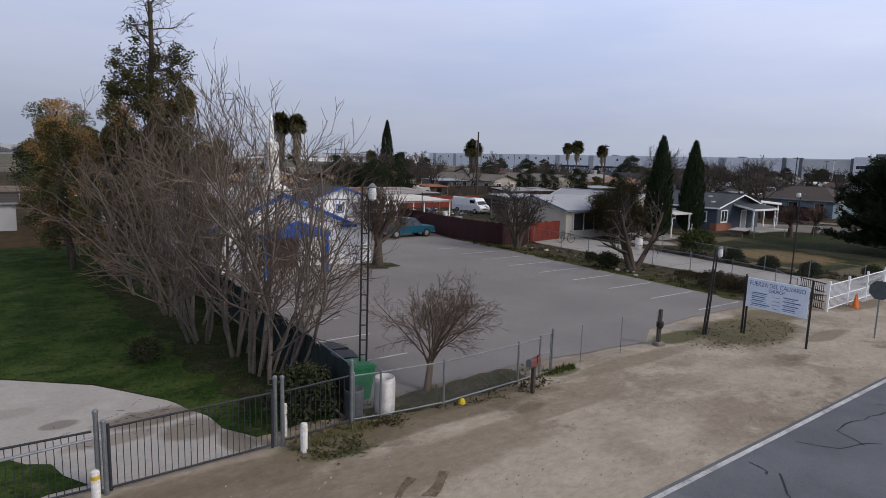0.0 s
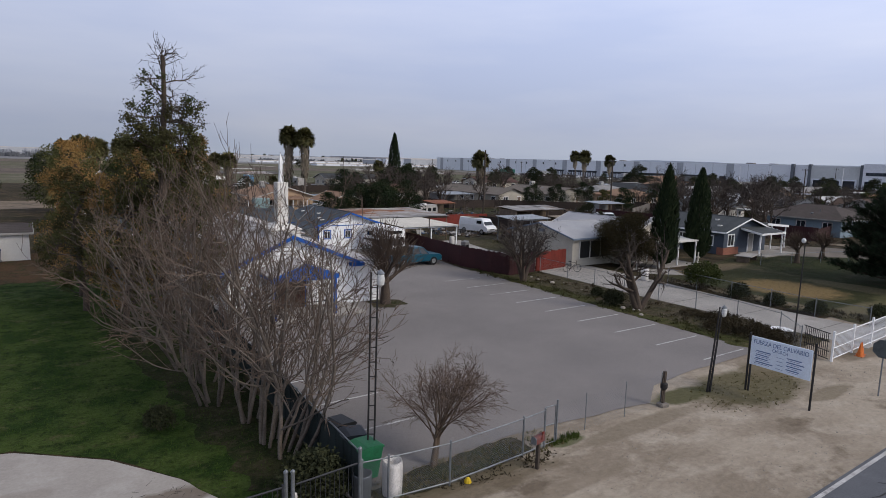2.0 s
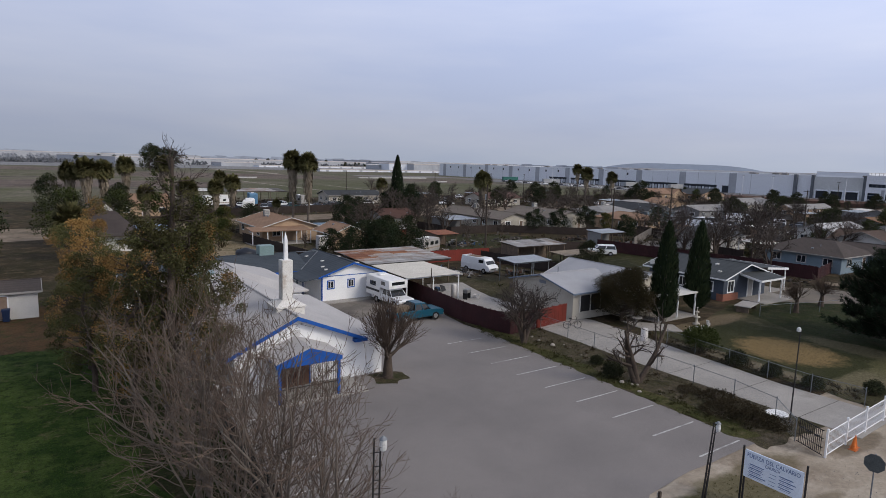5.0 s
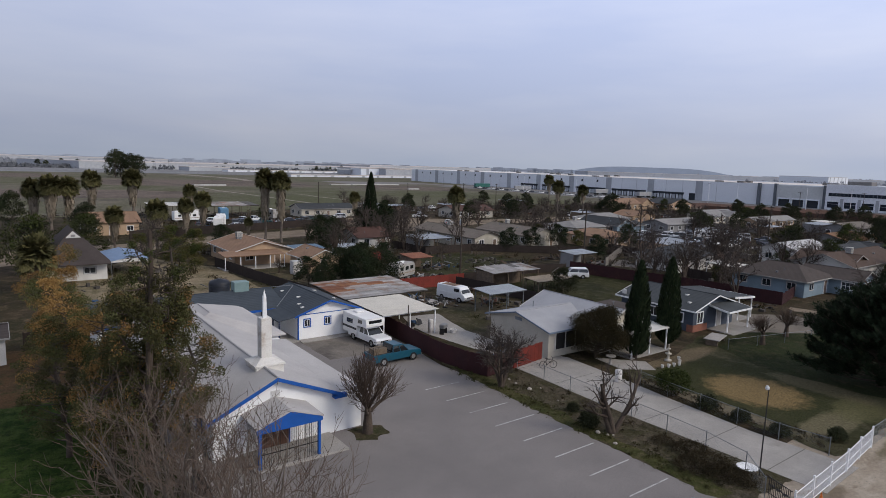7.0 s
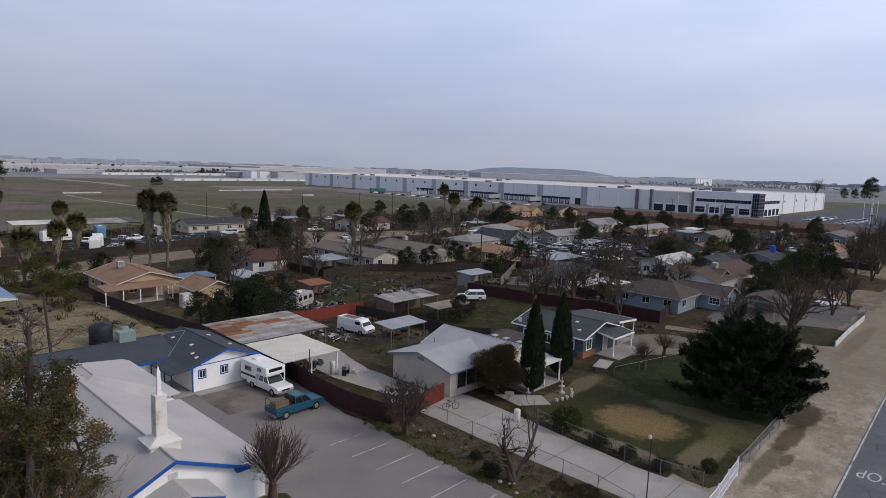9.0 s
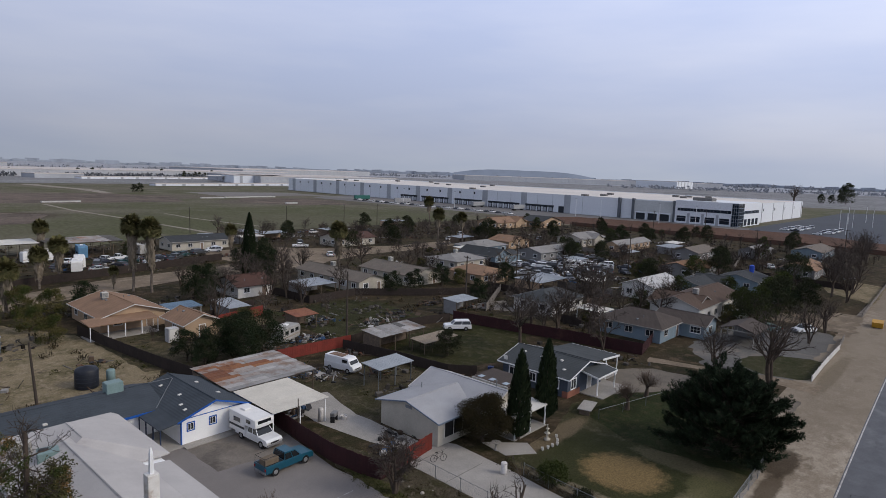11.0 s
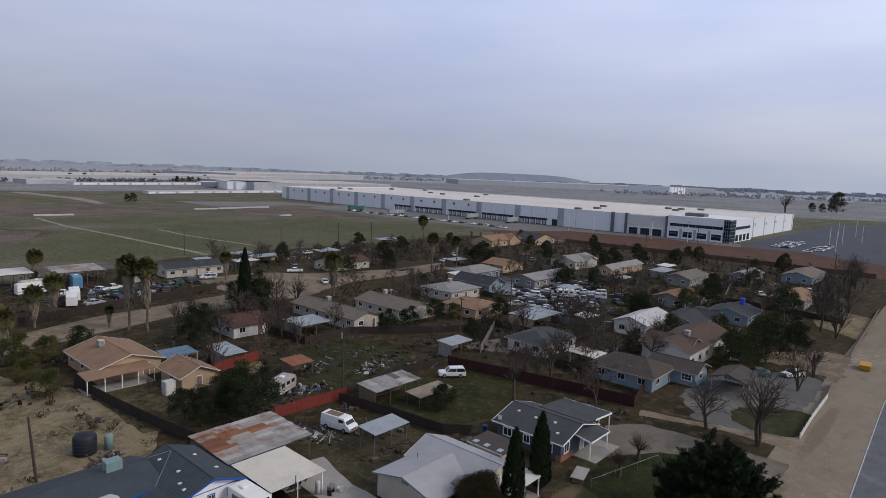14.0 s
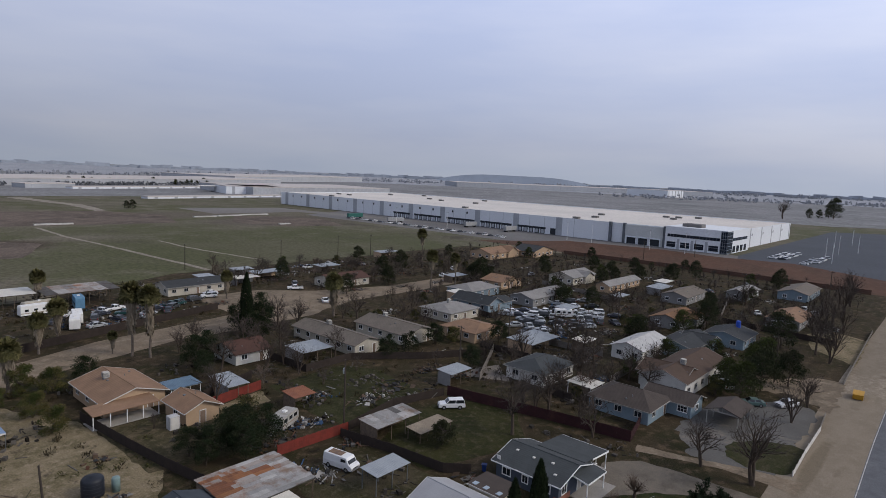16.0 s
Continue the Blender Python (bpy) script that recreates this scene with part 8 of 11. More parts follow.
def board_fence(label, pts, h, mat, board=0.16, lean=0.0, seed=0, group="board fences", name="board_fence"):
    """Upright boards on posts, slightly uneven; one panel per post bay."""
    f = thing(name, pts[0][0], pts[0][1], 0, 0, label, "fence", group)
    o = Vector((*pts[0], 0))
    rnd = random.Random(seed)
    for a, b in zip(pts, pts[1:]):
        qa, qb = Vector((*a, 0)) - o, Vector((*b, 0)) - o
        L = (qb - qa).length
        n = max(1, round(L / 2.4))
        ang = math.atan2(qb.y - qa.y, qb.x - qa.x)
        for i in range(n):
            m = Matrix.Translation(qa.lerp(qb, i / n)) @ Matrix.Rotation(ang, 4, "Z")
            w = L / n
            k = max(2, int(w / board))
            part("panel", Geo().boards(w, h, k, m, rnd), mat, f)
            part("post", Geo().box(-0.05, 0.05, 0.022, 0.12, 0, h + 0.05, m), mat, f)
    return f


def picket_run(parent, a, b, h, mat, pitch=0.13, z0=0.12, r=0.0085, rails=()):
    """Upright round bars between rails, from a to b."""
    a, b = Vector((*a, 0)), Vector((*b, 0))
    n = max(2, int((b - a).length / pitch))
    for k in range(1, n):
        p = a.lerp(b, k / n)
        part("bar", Geo().tube(p + Vector((0, 0, z0)), p + Vector((0, 0, h)), r, r, 5), mat, parent)
    for z in rails:
        part("rail", Geo().tube(a + Vector((0, 0, z * h)), b + Vector((0, 0, z * h)), 0.022, 0.022, 6), mat, parent)
    part("rail", Geo().tube(a + Vector((0, 0, h)), b + Vector((0, 0, h)), 0.026, 0.026, 6), mat, parent)
    part("rail", Geo().tube(a + Vector((0, 0, z0)), b + Vector((0, 0, z0)), 0.026, 0.026, 6), mat, parent)


IRON = surface("dark_iron", (0.045, 0.048, 0.055), (0.032, 0.034, 0.04), 4, 0.6, 0.3, fine=30)
gate = thing("iron_gate", 0, 0, 0, 0, "dark grey barred rolling iron gate across the driveway", "gate")
picket_run(gate, (1.28, 13.42), (4.72, 13.52), 1.42, IRON)
for x, y in ((1.28, 13.42), (4.72, 13.52)):
    part("stile", Geo().tube((x, y, 0.05), (x, y, 1.5), 0.035, 0.035, 8), IRON, gate)
left_leaf = thing("iron_fence", 0, 0, 0, 0, "dark iron bar fence beside the driveway gate", "fence")
picket_run(left_leaf, (-7.0, 13.75), (1.0, 13.55), 1.35, IRON)
part("pipe_rail", Geo().tube((-6.0, 12.9, 1.22), (1.0, 13.35, 1.28), 0.03, 0.03, 8), GALV, left_leaf)
short = thing("iron_fence", 0, 0, 0, 0, "short dark iron bar fence before a bush", "fence")
picket_run(short, (5.08, 13.62), (6.85, 13.78), 1.35, IRON)
for x, y, h in ((1.08, 13.5, 1.75), (1.2, 13.38, 1.55), (4.83, 13.62, 1.72), (4.98, 13.55, 1.72), (6.95, 13.82, 1.7)):
    p = thing("gate_post", x, y, 0, 0, "galvanised steel gate post", "post", "gate posts")
    part("shaft", Geo().tube((0, 0, -0.05), (0, 0, h), 0.05, 0.05, 10), GALV, p)
    part("cap", Geo().lathe([(0.062, h), (0.06, h + 0.04), (0.02, h + 0.08)], 10), GALV, p)
BOLL = surface("chipped_white_paint", (0.70, 0.69, 0.66), (0.58, 0.56, 0.52), 3, 0.8, fine=20, stains=(0.3, 0.26, 0.22), stain_at=0.66)
for x, y, h, band in ((5.3, 13.0, 0.72, 0), (5.2, 14.05, 0.85, 0), (0.98, 13.0, 0.75, 1), (1.12, 13.72, 1.1, 0)):
    b = thing("bollard", x, y, 0, 0, "white painted concrete-filled pipe bollard" + (" with a yellow band" if band else ""), "bollard", "bollards")
    part("pipe", Geo().lathe([(0.085, -0.05), (0.085, h - 0.04), (0.075, h), (0.04, h + 0.02)], 14), BOLL, b, smooth=False)
    if band:
        part("band", Geo().lathe([(0.0875, h - 0.16), (0.0875, h - 0.08)], 14), surface("yellow_paint", (0.6, 0.42, 0.03), None, 3, 0.6, fine=20), b)

# dark screened fence between lawn and lot
SCREEN = surface("dark_green_screen", (0.014, 0.022, 0.022), (0.02, 0.03, 0.03), 2.5, 0.85, fine=35)
side = thing("screened_fence", 6.95, 13.82, 0, 0, "dark green screened wire fence beside the parking lot", "fence")
SF = [(0, 0), (0.1, 2.6), (0.2, 5.2), (0.3, 7.8), (0.4, 10.4), (0.5, 13.0), (0.6, 15.6), (0.8, 18.2), (1.0, 20.8)]
for a, b in zip(SF, SF[1:]):
    n = 9
    g = Geo()
    for k in range(n):
        p, q = Vector((*a, 0)).lerp(Vector((*b, 0)), k / n), Vector((*a, 0)).lerp(Vector((*b, 0)), (k + 1) / n)
        off = Vector((0.012 * (k % 2), 0, 0))
        s = 0.03 * math.sin(k * 1.3)
        ring = [(p + off, 1.55 + s), (q + off, 1.55 + s)]
        for v, top in ring:
            b0 = len(g.v)
            g.v += [(v.x, v.y, 0.06), (v.x, v.y, top), (v.x + 0.012, v.y, top), (v.x + 0.012, v.y, 0.06)]
            if b0:
                g.f += [(b0 - 4, b0, b0 + 1, b0 - 3), (b0 - 3, b0 + 1, b0 + 2, b0 - 2), (b0 - 2, b0 + 2, b0 + 3, b0 - 1), (b0 - 1, b0 + 3, b0, b0 - 4)]
    g.f += [(0, 1, 2, 3), (len(g.v) - 1, len(g.v) - 2, len(g.v) - 3, len(g.v) - 4)]
    part("screen", g, SCREEN, side)
    part("post", Geo().tube((a[0] + 0.03, a[1], 0), (a[0] + 0.03, a[1], 1.66), 0.028, 0.028, 8), GALV, side)
    part("rail", Geo().tube((a[0] + 0.03, a[1], 1.6), (b[0] + 0.03, b[1], 1.6), 0.02, 0.02, 6), GALV, side)

chain_fence("galvanised chain-link fence along the front of the lot", [(7.0, 13.8), (7.75, 13.68), (9.7, 13.5), (12.7, 13.7), (13.75, 13.82)], 1.32, True, ("top", "low"), 0.032)
wg = thing("wire_gate", 13.75, 13.86, 0, 0, "narrow galvanised wire gate in the front fence", "gate")
for x in (0.06, 0.52):
    part("stile", Geo().tube((x, 0, 0.08), (x, 0, 1.42), 0.022, 0.022, 8), GALV, wg)
for z in (0.1, 0.75, 1.4):
    part("rail", Geo().tube((0.06, 0, z), (0.52, 0, z), 0.02, 0.02, 6), GALV, wg)
part("hinge_post", Geo().tube((0.62, 0.03, -0.05), (0.62, 0.03, 1.55), 0.035, 0.035, 8), GALV, wg)
chain_fence("sagging low wire fence along the dirt verge", [(14.4, 13.9), (16.0, 14.08), (18.2, 14.12), (20.25, 14.05)], 1.3, True, (), 0.016, pitch=0.15, wr=0.0016)
st = thing("fence_post", 20.35, 14.0, 0, -8, "weathered dark post with a coil of wire", "post")
part("shaft", Geo().box(-0.05, 0.05, -0.05, 0.05, -0.05, 1.45).box(-0.11, -0.05, -0.03, 0.03, 0.2, 1.2), POLE_WOOD, st)
part("footing", Geo().soft_box(-0.2, 0.2, -0.18, 0.18, -0.02, 0.16, 0.05), surface("old_concrete", (0.2, 0.18, 0.16), None, 3, 0.9, fine=20), st)
part("wire_coil", Geo().lathe([(0.09, 0.7), (0.14, 0.78), (0.14, 0.95), (0.08, 1.0)], 10), BLACK_METAL, st)


# ---------------------------------------------------------------- lamps, posts, sign
def lattice_lamp(x, y, h, rz, lean, label, w=0.19):
    p = thing("lamp_mast", x, y, 0, rz, label, "lamp post", "lamp masts")
    for s in (-1, 1):
        part("upright", Geo().tube((s * w / 2, 0, -0.05), (s * w / 2 + lean, 0, h), 0.03 if w > 0.15 else 0.05, 0.028, 6), BLACK_METAL, p)
    n = int(h / 0.42)
    for k in range(1, n):
        z = h * k / n
        part("rung", Geo().tube((-w / 2 + lean * z / h, 0, z), (w / 2 + lean * z / h, 0, z), 0.018, 0.018, 5), BLACK_METAL, p)
    lamp = part("lamp", Geo().lathe([(0.03, 0), (0.10, 0.06), (0.12, 0.2), (0.10, 0.34), (0.04, 0.4)], 12, (w / 2 + lean + 0.08, 0, h - 0.42)), surface("lamp_glass", (0.62, 0.63, 0.62), None, 3, 0.3, fine=30), p, "pale dusk lamp head")
    part("hood", Geo().lathe([(0.05, 0), (0.13, 0.03), (0.02, 0.14)], 12, (w / 2 + lean + 0.08, 0, h - 0.06)), GALV, lamp)
    return p


lattice_lamp(8.0, 15.2, 6.2, -30, 0.05, "tall black ladder-like lamp mast at the lot corner")
lattice_lamp(23.4, 13.95, 3.7, -30, 0.22, "short leaning black lamp mast of two poles", 0.11)
lp = thing("lamp_post", 35.8, 16.45, 0, 0, "slender black lamp post by the driveway", "lamp post")
part("shaft", Geo().tube((0, 0, -0.05), (0.05, 0, 5.5), 0.045, 0.03, 8), BLACK_METAL, lp)
part("arm", Geo().tube((0.05, 0, 5.5), (-0.12, 0, 5.58), 0.02, 0.02, 6), BLACK_METAL, lp)
part("lamp", Geo().lathe([(0.03, 0), (0.11, 0.05), (0.12, 0.16), (0.07, 0.26)], 12, (-0.15, 0, 5.42)), MATS["lamp_glass"], lp)

sg = thing("church_sign", 25.05, 12.0, 0, 0, "white church notice board with blue lettering on dark posts", "sign")
for y, h in ((-1.32, 2.75), (1.30, 2.55), (1.18, 2.3)):
    part("post", Geo().tube((0.06, y, -0.05), (0.06, y, h), 0.045, 0.045, 8), BLACK_METAL, sg)
board = part("board", Geo().soft_box(-0.03, 0.03, -1.25, 1.2, 1.22, 2.45, 0.012), surface("sign_board_paint", (0.66, 0.73, 0.82), (0.60, 0.68, 0.78), 1.5, 0.6, fine=20, dark=0.96), sg)
SIGN_BLUE = surface("sign_blue", (0.10, 0.16, 0.32), None, 4, 0.6, fine=30, dark=0.95)


def lettering(text, size, y, z, x, parent, mat, width=None):
    """Raised letters on a face that looks along -x."""
    cu = bpy.data.curves.new("lettering", "FONT")
    cu.body, cu.size, cu.align_x, cu.extrude = text, size, "CENTER", 0.003
    tmp = new("lettering_tmp", cu)
    bpy.context.view_layer.update()
    me = bpy.data.meshes.new_from_object(tmp)
    wide = tmp.dimensions.x
    bpy.data.objects.remove(tmp)
    me.materials.clear()
    me.materials.append(mat)
    ob = new("lettering", me)
    ob.parent = parent
    k = (width / wide) if width else 1.0
    ob.matrix_local = Matrix.Translation((x, y, z)) @ Matrix(((0, 0, -1, 0), (-1, 0, 0, 0), (0, 1, 0, 0), (0, 0, 0, 1))) @ Matrix.Diagonal((k, 1, 1, 1))
    return ob


lettering("FUERZA DEL CALVARIO", 0.26, -0.02, 2.16, -0.034, board, SIGN_BLUE, 2.2)
lettering("CHURCH", 0.20, -0.02, 1.97, -0.034, board, SIGN_BLUE, 0.62)
rnd = random.Random(9)
for k in range(4):
    z = 1.84 - 0.155 * k
    for y0, y1 in ((0.95, 0.95 - rnd.uniform(0.5, 0.75)), (-0.30, -0.30 - rnd.uniform(0.5, 0.72))):
        part("text_bar", Geo().box(-0.037, -0.029, y1, y0, z + 0.01, z + 0.05), SIGN_BLUE, board)
    for y0, y1 in ((0.1, -0.18), (1.0, 0.35), (-0.35, -0.8)):
        part("text_bar", Geo().box(-0.037, -0.029, y1, y0, z - 0.05, z - 0.034), MATS["sign_blue"], board)

mb = thing("mailbox", 12.6, 12.9, 0, 15, "weathered mailbox on a dark wooden post", "mailbox")
part("post", Geo().soft_box(-0.055, 0.055, -0.055, 0.055, -0.05, 0.88, 0.012), POLE_WOOD, mb)
prof = [(-0.10, 0.0)] + [(-0.10 * math.cos(a), 0.14 + 0.10 * math.sin(a)) for a in [i * math.pi / 8 for i in range(9)]] + [(0.10, 0.0)]
bx = part("box", Geo().prism([(-0.27, y, 0.9 + z) for y, z in prof], (0.5, 0, 0)), surface("mailbox_paint", (0.10, 0.055, 0.052), (0.16, 0.045, 0.04), 3.5, 0.6, fine=20), mb)
part("door", Geo().prism([(-0.285, y * 1.04, 0.898 + z * 1.03) for y, z in prof], (0.016, 0, 0)), GALV, bx)
part("flag", Geo().box(0.0, 0.02, -0.125, -0.105, 1.0, 1.22).box(0.0, 0.12, -0.125, -0.105, 1.16, 1.24), RED_GATE, bx)

ss = thing("stop_sign", 29.4, 9.9, 0, 6, "octagonal stop sign seen from its bare metal back", "traffic sign")
part("post", Geo().tube((0.03, 0.0, -0.05), (0, 0, 2.5), 0.03, 0.03, 8), GALV, ss)
octo = [(0.0, 0.42 * math.cos(math.pi / 8 + i * math.pi / 4), 2.08 + 0.42 * math.sin(math.pi / 8 + i * math.pi / 4)) for i in range(8)]
pl = part("plate", Geo().prism([(x - 0.036, y, z) for x, y, z in octo], (0.006, 0, 0)), surface("sign_back", (0.10, 0.115, 0.12), None, 4, 0.5, 0.4, fine=20), ss)
part("face", Geo().prism([(x - 0.029, y, z) for x, y, z in octo], (0.003, 0, 0)), RED_GATE, pl)
for x, y in ((35.1, 12.85), (35.5, 12.95)):
    cn = thing("traffic_cone", x, y, 0, 0, "faded orange traffic cone on the dirt", "cone", "cones")
    part("cone", Geo().lathe([(0.15, 0.03), (0.035, 0.62), (0.03, 0.68)], 14), surface("cone_orange", (0.62, 0.16, 0.03), None, 4, 0.6, fine=20), cn)
    part("base", Geo().soft_box(-0.19, 0.19, -0.19, 0.19, 0.0, 0.04, 0.015), surface("cone_base", (0.5, 0.13, 0.03), None, 4, 0.6, fine=20), cn)

# bins and barrel
def wheelie_bin(x, y, rz, col, label):
    b = thing("wheeled_bin", x, y, 0.035, rz, label, "bin", "bins")
    m = surface("bin_" + col[0], col[1], None, 3, 0.5, fine=20)
    g = Geo()
    p = [(-0.22, -0.24, 0.06), (0.22, -0.24, 0.06), (0.22, 0.24, 0.06), (-0.22, 0.24, 0.06), (-0.29, -0.34, 1.0), (0.29, -0.34, 1.0), (0.29, 0.34, 1.0), (-0.29, 0.34, 1.0)]
    g.face_set(p, [(3, 2, 1, 0), (0, 1, 5, 4), (1, 2, 6, 5), (2, 3, 7, 6), (3, 0, 4, 7), (4, 5, 6, 7)])
    part("body", g, m, b)
    lid = Geo().prism([(-0.31, -0.36, 1.0), (-0.31, 0.40, 1.0), (-0.31, 0.40, 1.06), (-0.31, 0.1, 1.13), (-0.31, -0.3, 1.10), (-0.31, -0.36, 1.05)], (0.62, 0, 0))
    part("lid", lid, m, b)
    part("handle", Geo().tube((-0.25, 0.43, 1.0), (0.25, 0.43, 1.0), 0.018, 0.018, 6), m, b)
    for s in (-1, 1):
        part("wheel", Geo().tube((s * 0.24, 0.24, 0.1), (s * 0.29, 0.24, 0.1), 0.1, 0.1, 12), TYRE, b)
    return b


for y, rz, col, lab in ((15.15, 95, ("green", (0.02, 0.14, 0.065)), "green wheeled bin by the screened fence"), (16.05, 80, ("dark_navy", (0.014, 0.018, 0.026)), "dark navy wheeled bin by the screened fence"), (16.95, 100, ("black", (0.016, 0.017, 0.019)), "black wheeled bin by the screened fence")):
    wheelie_bin(7.78, y, rz, col, lab).scale = (1.22, 1.22, 1.0)
br = thing("barrel", 8.02, 13.93, 0.02, 0, "dirty white plastic barrel behind the fence", "barrel")
part("drum", Geo().lathe([(0.22, 0), (0.275, 0.05), (0.29, 0.35), (0.275, 0.4), (0.29, 0.45), (0.29, 0.9), (0.27, 1.05), (0.25, 1.05), (0.24, 0.7), (0.05, 0.68)], 20), surface("dirty_white_plastic", (0.66, 0.64, 0.62), (0.52, 0.50, 0.48), 2, 0.5, fine=20, stains=(0.35, 0.3, 0.26), stain_at=0.62), br, smooth=True)
tc = thing("trash_can", 7.15, 14.05, 0.02, 0, "dented grey galvanised trash can", "bin")
part("body", Geo().lathe([(0.2, 0), (0.24, 0.04), (0.26, 0.8), (0.27, 0.84), (0.24, 0.85), (0.2, 0.2)], 18), surface("dull_zinc", (0.16, 0.175, 0.19), None, 3, 0.55, 0.4, fine=20), tc, smooth=True)
yb = thing("yellow_bag", 10.25, 13.35, 0.012, 0, "crumpled yellow plastic bag on the ground", "litter")
part("bag", Geo().lathe([(0.03, 0), (0.12, 0.02), (0.10, 0.1), (0.05, 0.16), (0.01, 0.18)], 7), surface("yellow_plastic", (0.6, 0.42, 0.02), None, 8, 0.4, fine=30), yb)

# white picket fence and gate of the driveway
wf = thing("white_fence", 0, 0, 0, 0, "white steel picket fence and gate at the driveway", "fence")
WF = [(32.8, 13.2), (35.4, 13.35), (38.1, 13.5), (40.9, 13.65), (43.6, 13.9), (46.2, 14.1)]
for a, b in zip(WF, WF[1:]):
    picket_run(wf, a, b, 1.35, WHITE_PAINT, 0.15, 0.14, 0.014, (0.5,))
for x, y in WF:
    part("post", Geo().soft_box(x - 0.05, x + 0.05, y - 0.05, y + 0.05, -0.05, 1.55, 0.012), WHITE_PAINT, wf)
bg = thing("ornate_gate", 0, 0, 0, 0, "small black ornate iron gate", "gate")
picket_run(bg, (32.75, 13.35), (33.4, 14.9), 1.4, BLACK_METAL, 0.12, 0.1, 0.016, (0.35, 0.7))
for k in range(3):
    part("scroll", Geo().lathe([(0.13, -0.012), (0.16, 0), (0.13, 0.012)], 12, (32.95 + 0.2 * k, 13.75 + 0.45 * k, 0.95)), BLACK_METAL, bg)

chain_fence("wire fence between strip and driveway", [(33.4, 15.0), (35.6, 17.2), (36.3, 20.2), (36.5, 23.2), (36.6, 26.2), (36.6, 29.2), (36.7, 32.2), (36.8, 35.2), (36.9, 38.6)], 1.25, True, ("top",), 0.028, pitch=0.12)
chain_fence("wire fence along the front lawn", [(42.4, 15.2), (42.0, 18.2), (42.2, 21.2), (42.4, 24.2), (42.7, 27.2), (43.0, 30.0)], 1.2, True, ("top",), 0.03, pitch=0.14)
chain_fence("wire fence between lawn and dirt shoulder", [(46.3, 14.15), (49.3, 14.2), (52.3, 14.3), (55.3, 14.4), (58.3, 14.45), (60.5, 14.6)], 1.4, True, ("top",), 0.035, pitch=0.12, wr=0.003)
chain_fence("long wire fence between two front yards", [(60, 31.5), (64, 30.5), (68, 29.5), (72, 28.5)], 1.1, False, ("top",), 0.03)

board_fence("burgundy board fence behind the parking lot", [(33.2, 58.8), (32.9, 53.0), (32.4, 48.0), (32.2, 44.0), (32.6, 40.5), (33.2, 38.4), (36.4, 38.75)], 1.85, RED_WALL, 0.2, seed=2)
board_fence("bright red board gate beside the house", [(36.7, 38.8), (40.9, 39.45)], 1.7, RED_GATE, 0.3, seed=3, name="board_gate")
board_fence("burgundy board fence across the back yards", [(45.0, 72.7), (57.6, 72.2)], 1.7, surface("red_boards", (0.20, 0.035, 0.025), (0.15, 0.03, 0.022), 0.8, 0.85, fine=20), 0.2, seed=4)
board_fence("dark red board fence round the back lawn", [(81.6, 72.2), (84.0, 60.0), (86.0, 50.0), (87.8, 38.8)], 1.9, RED_WALL, 0.2, seed=5)
board_fence("dark red board fence beside the blue house", [(87.8, 38.8), (92.0, 39.8), (96.2, 40.8)], 1.7, RED_WALL, 0.2, seed=6)
board_fence("red board fence panel by the garage", [(47.5, 95.6), (58.0, 97.6)], 1.8, MATS["red_boards"], 0.2, seed=7)
DARKF = surface("dark_fence_boards", (0.042, 0.031, 0.026), (0.030, 0.023, 0.020), 0.8, 0.9, fine=20)
board_fence("dark weathered fence beside the vacant lot", [(29.6, 104.0), (30.4, 96.0), (31.2, 88.0), (32.2, 80.0), (33.5, 72.0), (34.0, 69.5)], 1.6, DARKF, 0.3, seed=8)
board_fence("dark screened fence along the lane", [(24, 146), (41.0, 150.5), (57, 154.5), (74, 158.5), (84, 161)], 1.9, DARKF, 0.5, seed=9)
board_fence("weathered fence behind the long house", [(70, 100.0), (82.0, 100.5), (95, 90.0), (108, 83)], 1.6, DARKF, 0.3, seed=10)
board_fence("grey weathered board fence", [(92.5, 73.0), (112, 84.0)], 1.7, surface("grey_boards", (0.22, 0.2, 0.18), (0.16, 0.145, 0.13), 0.8, 0.9, fine=20), 0.3, seed=11)
board_fence("brown board fence between yards", [(58, 72.5), (70, 75), (81, 72.5)], 1.5, DARKF, 0.3, seed=12)
board_fence("dark fence beside the lawn shed", [(1.5, 66), (14, 67.5)], 1.7, DARKF, 0.3, seed=13)
board_fence("brown fence behind the carport yard", [(55.5, 71.5), (57.5, 62), (58.5, 53), (61.0, 50)], 1.5, DARKF, 0.3, seed=14)
board_fence("low brown wall along the neighbourhood's edge", [(294, 30), (296, 100), (292, 170)], 2.0, surface("brown_wall", (0.13, 0.075, 0.055), None, 0.3, 0.9, fine=5), 2.0, seed=15)
for pts, lab in (([(94.2, 17.0), (104, 17.3), (117, 17.4)], "low white board fence beside the street"), ([(117, 17.5), (125.4, 18.1)], "low grey board fence beside the street"), ([(150, 18.7), (175, 19.5), (214, 20.7)], "pale low fence along the street")):
    board_fence(lab, pts, 0.95, OFFWHITE if "white" in lab else MATS.get("grey_boards"), 0.3, seed=16)

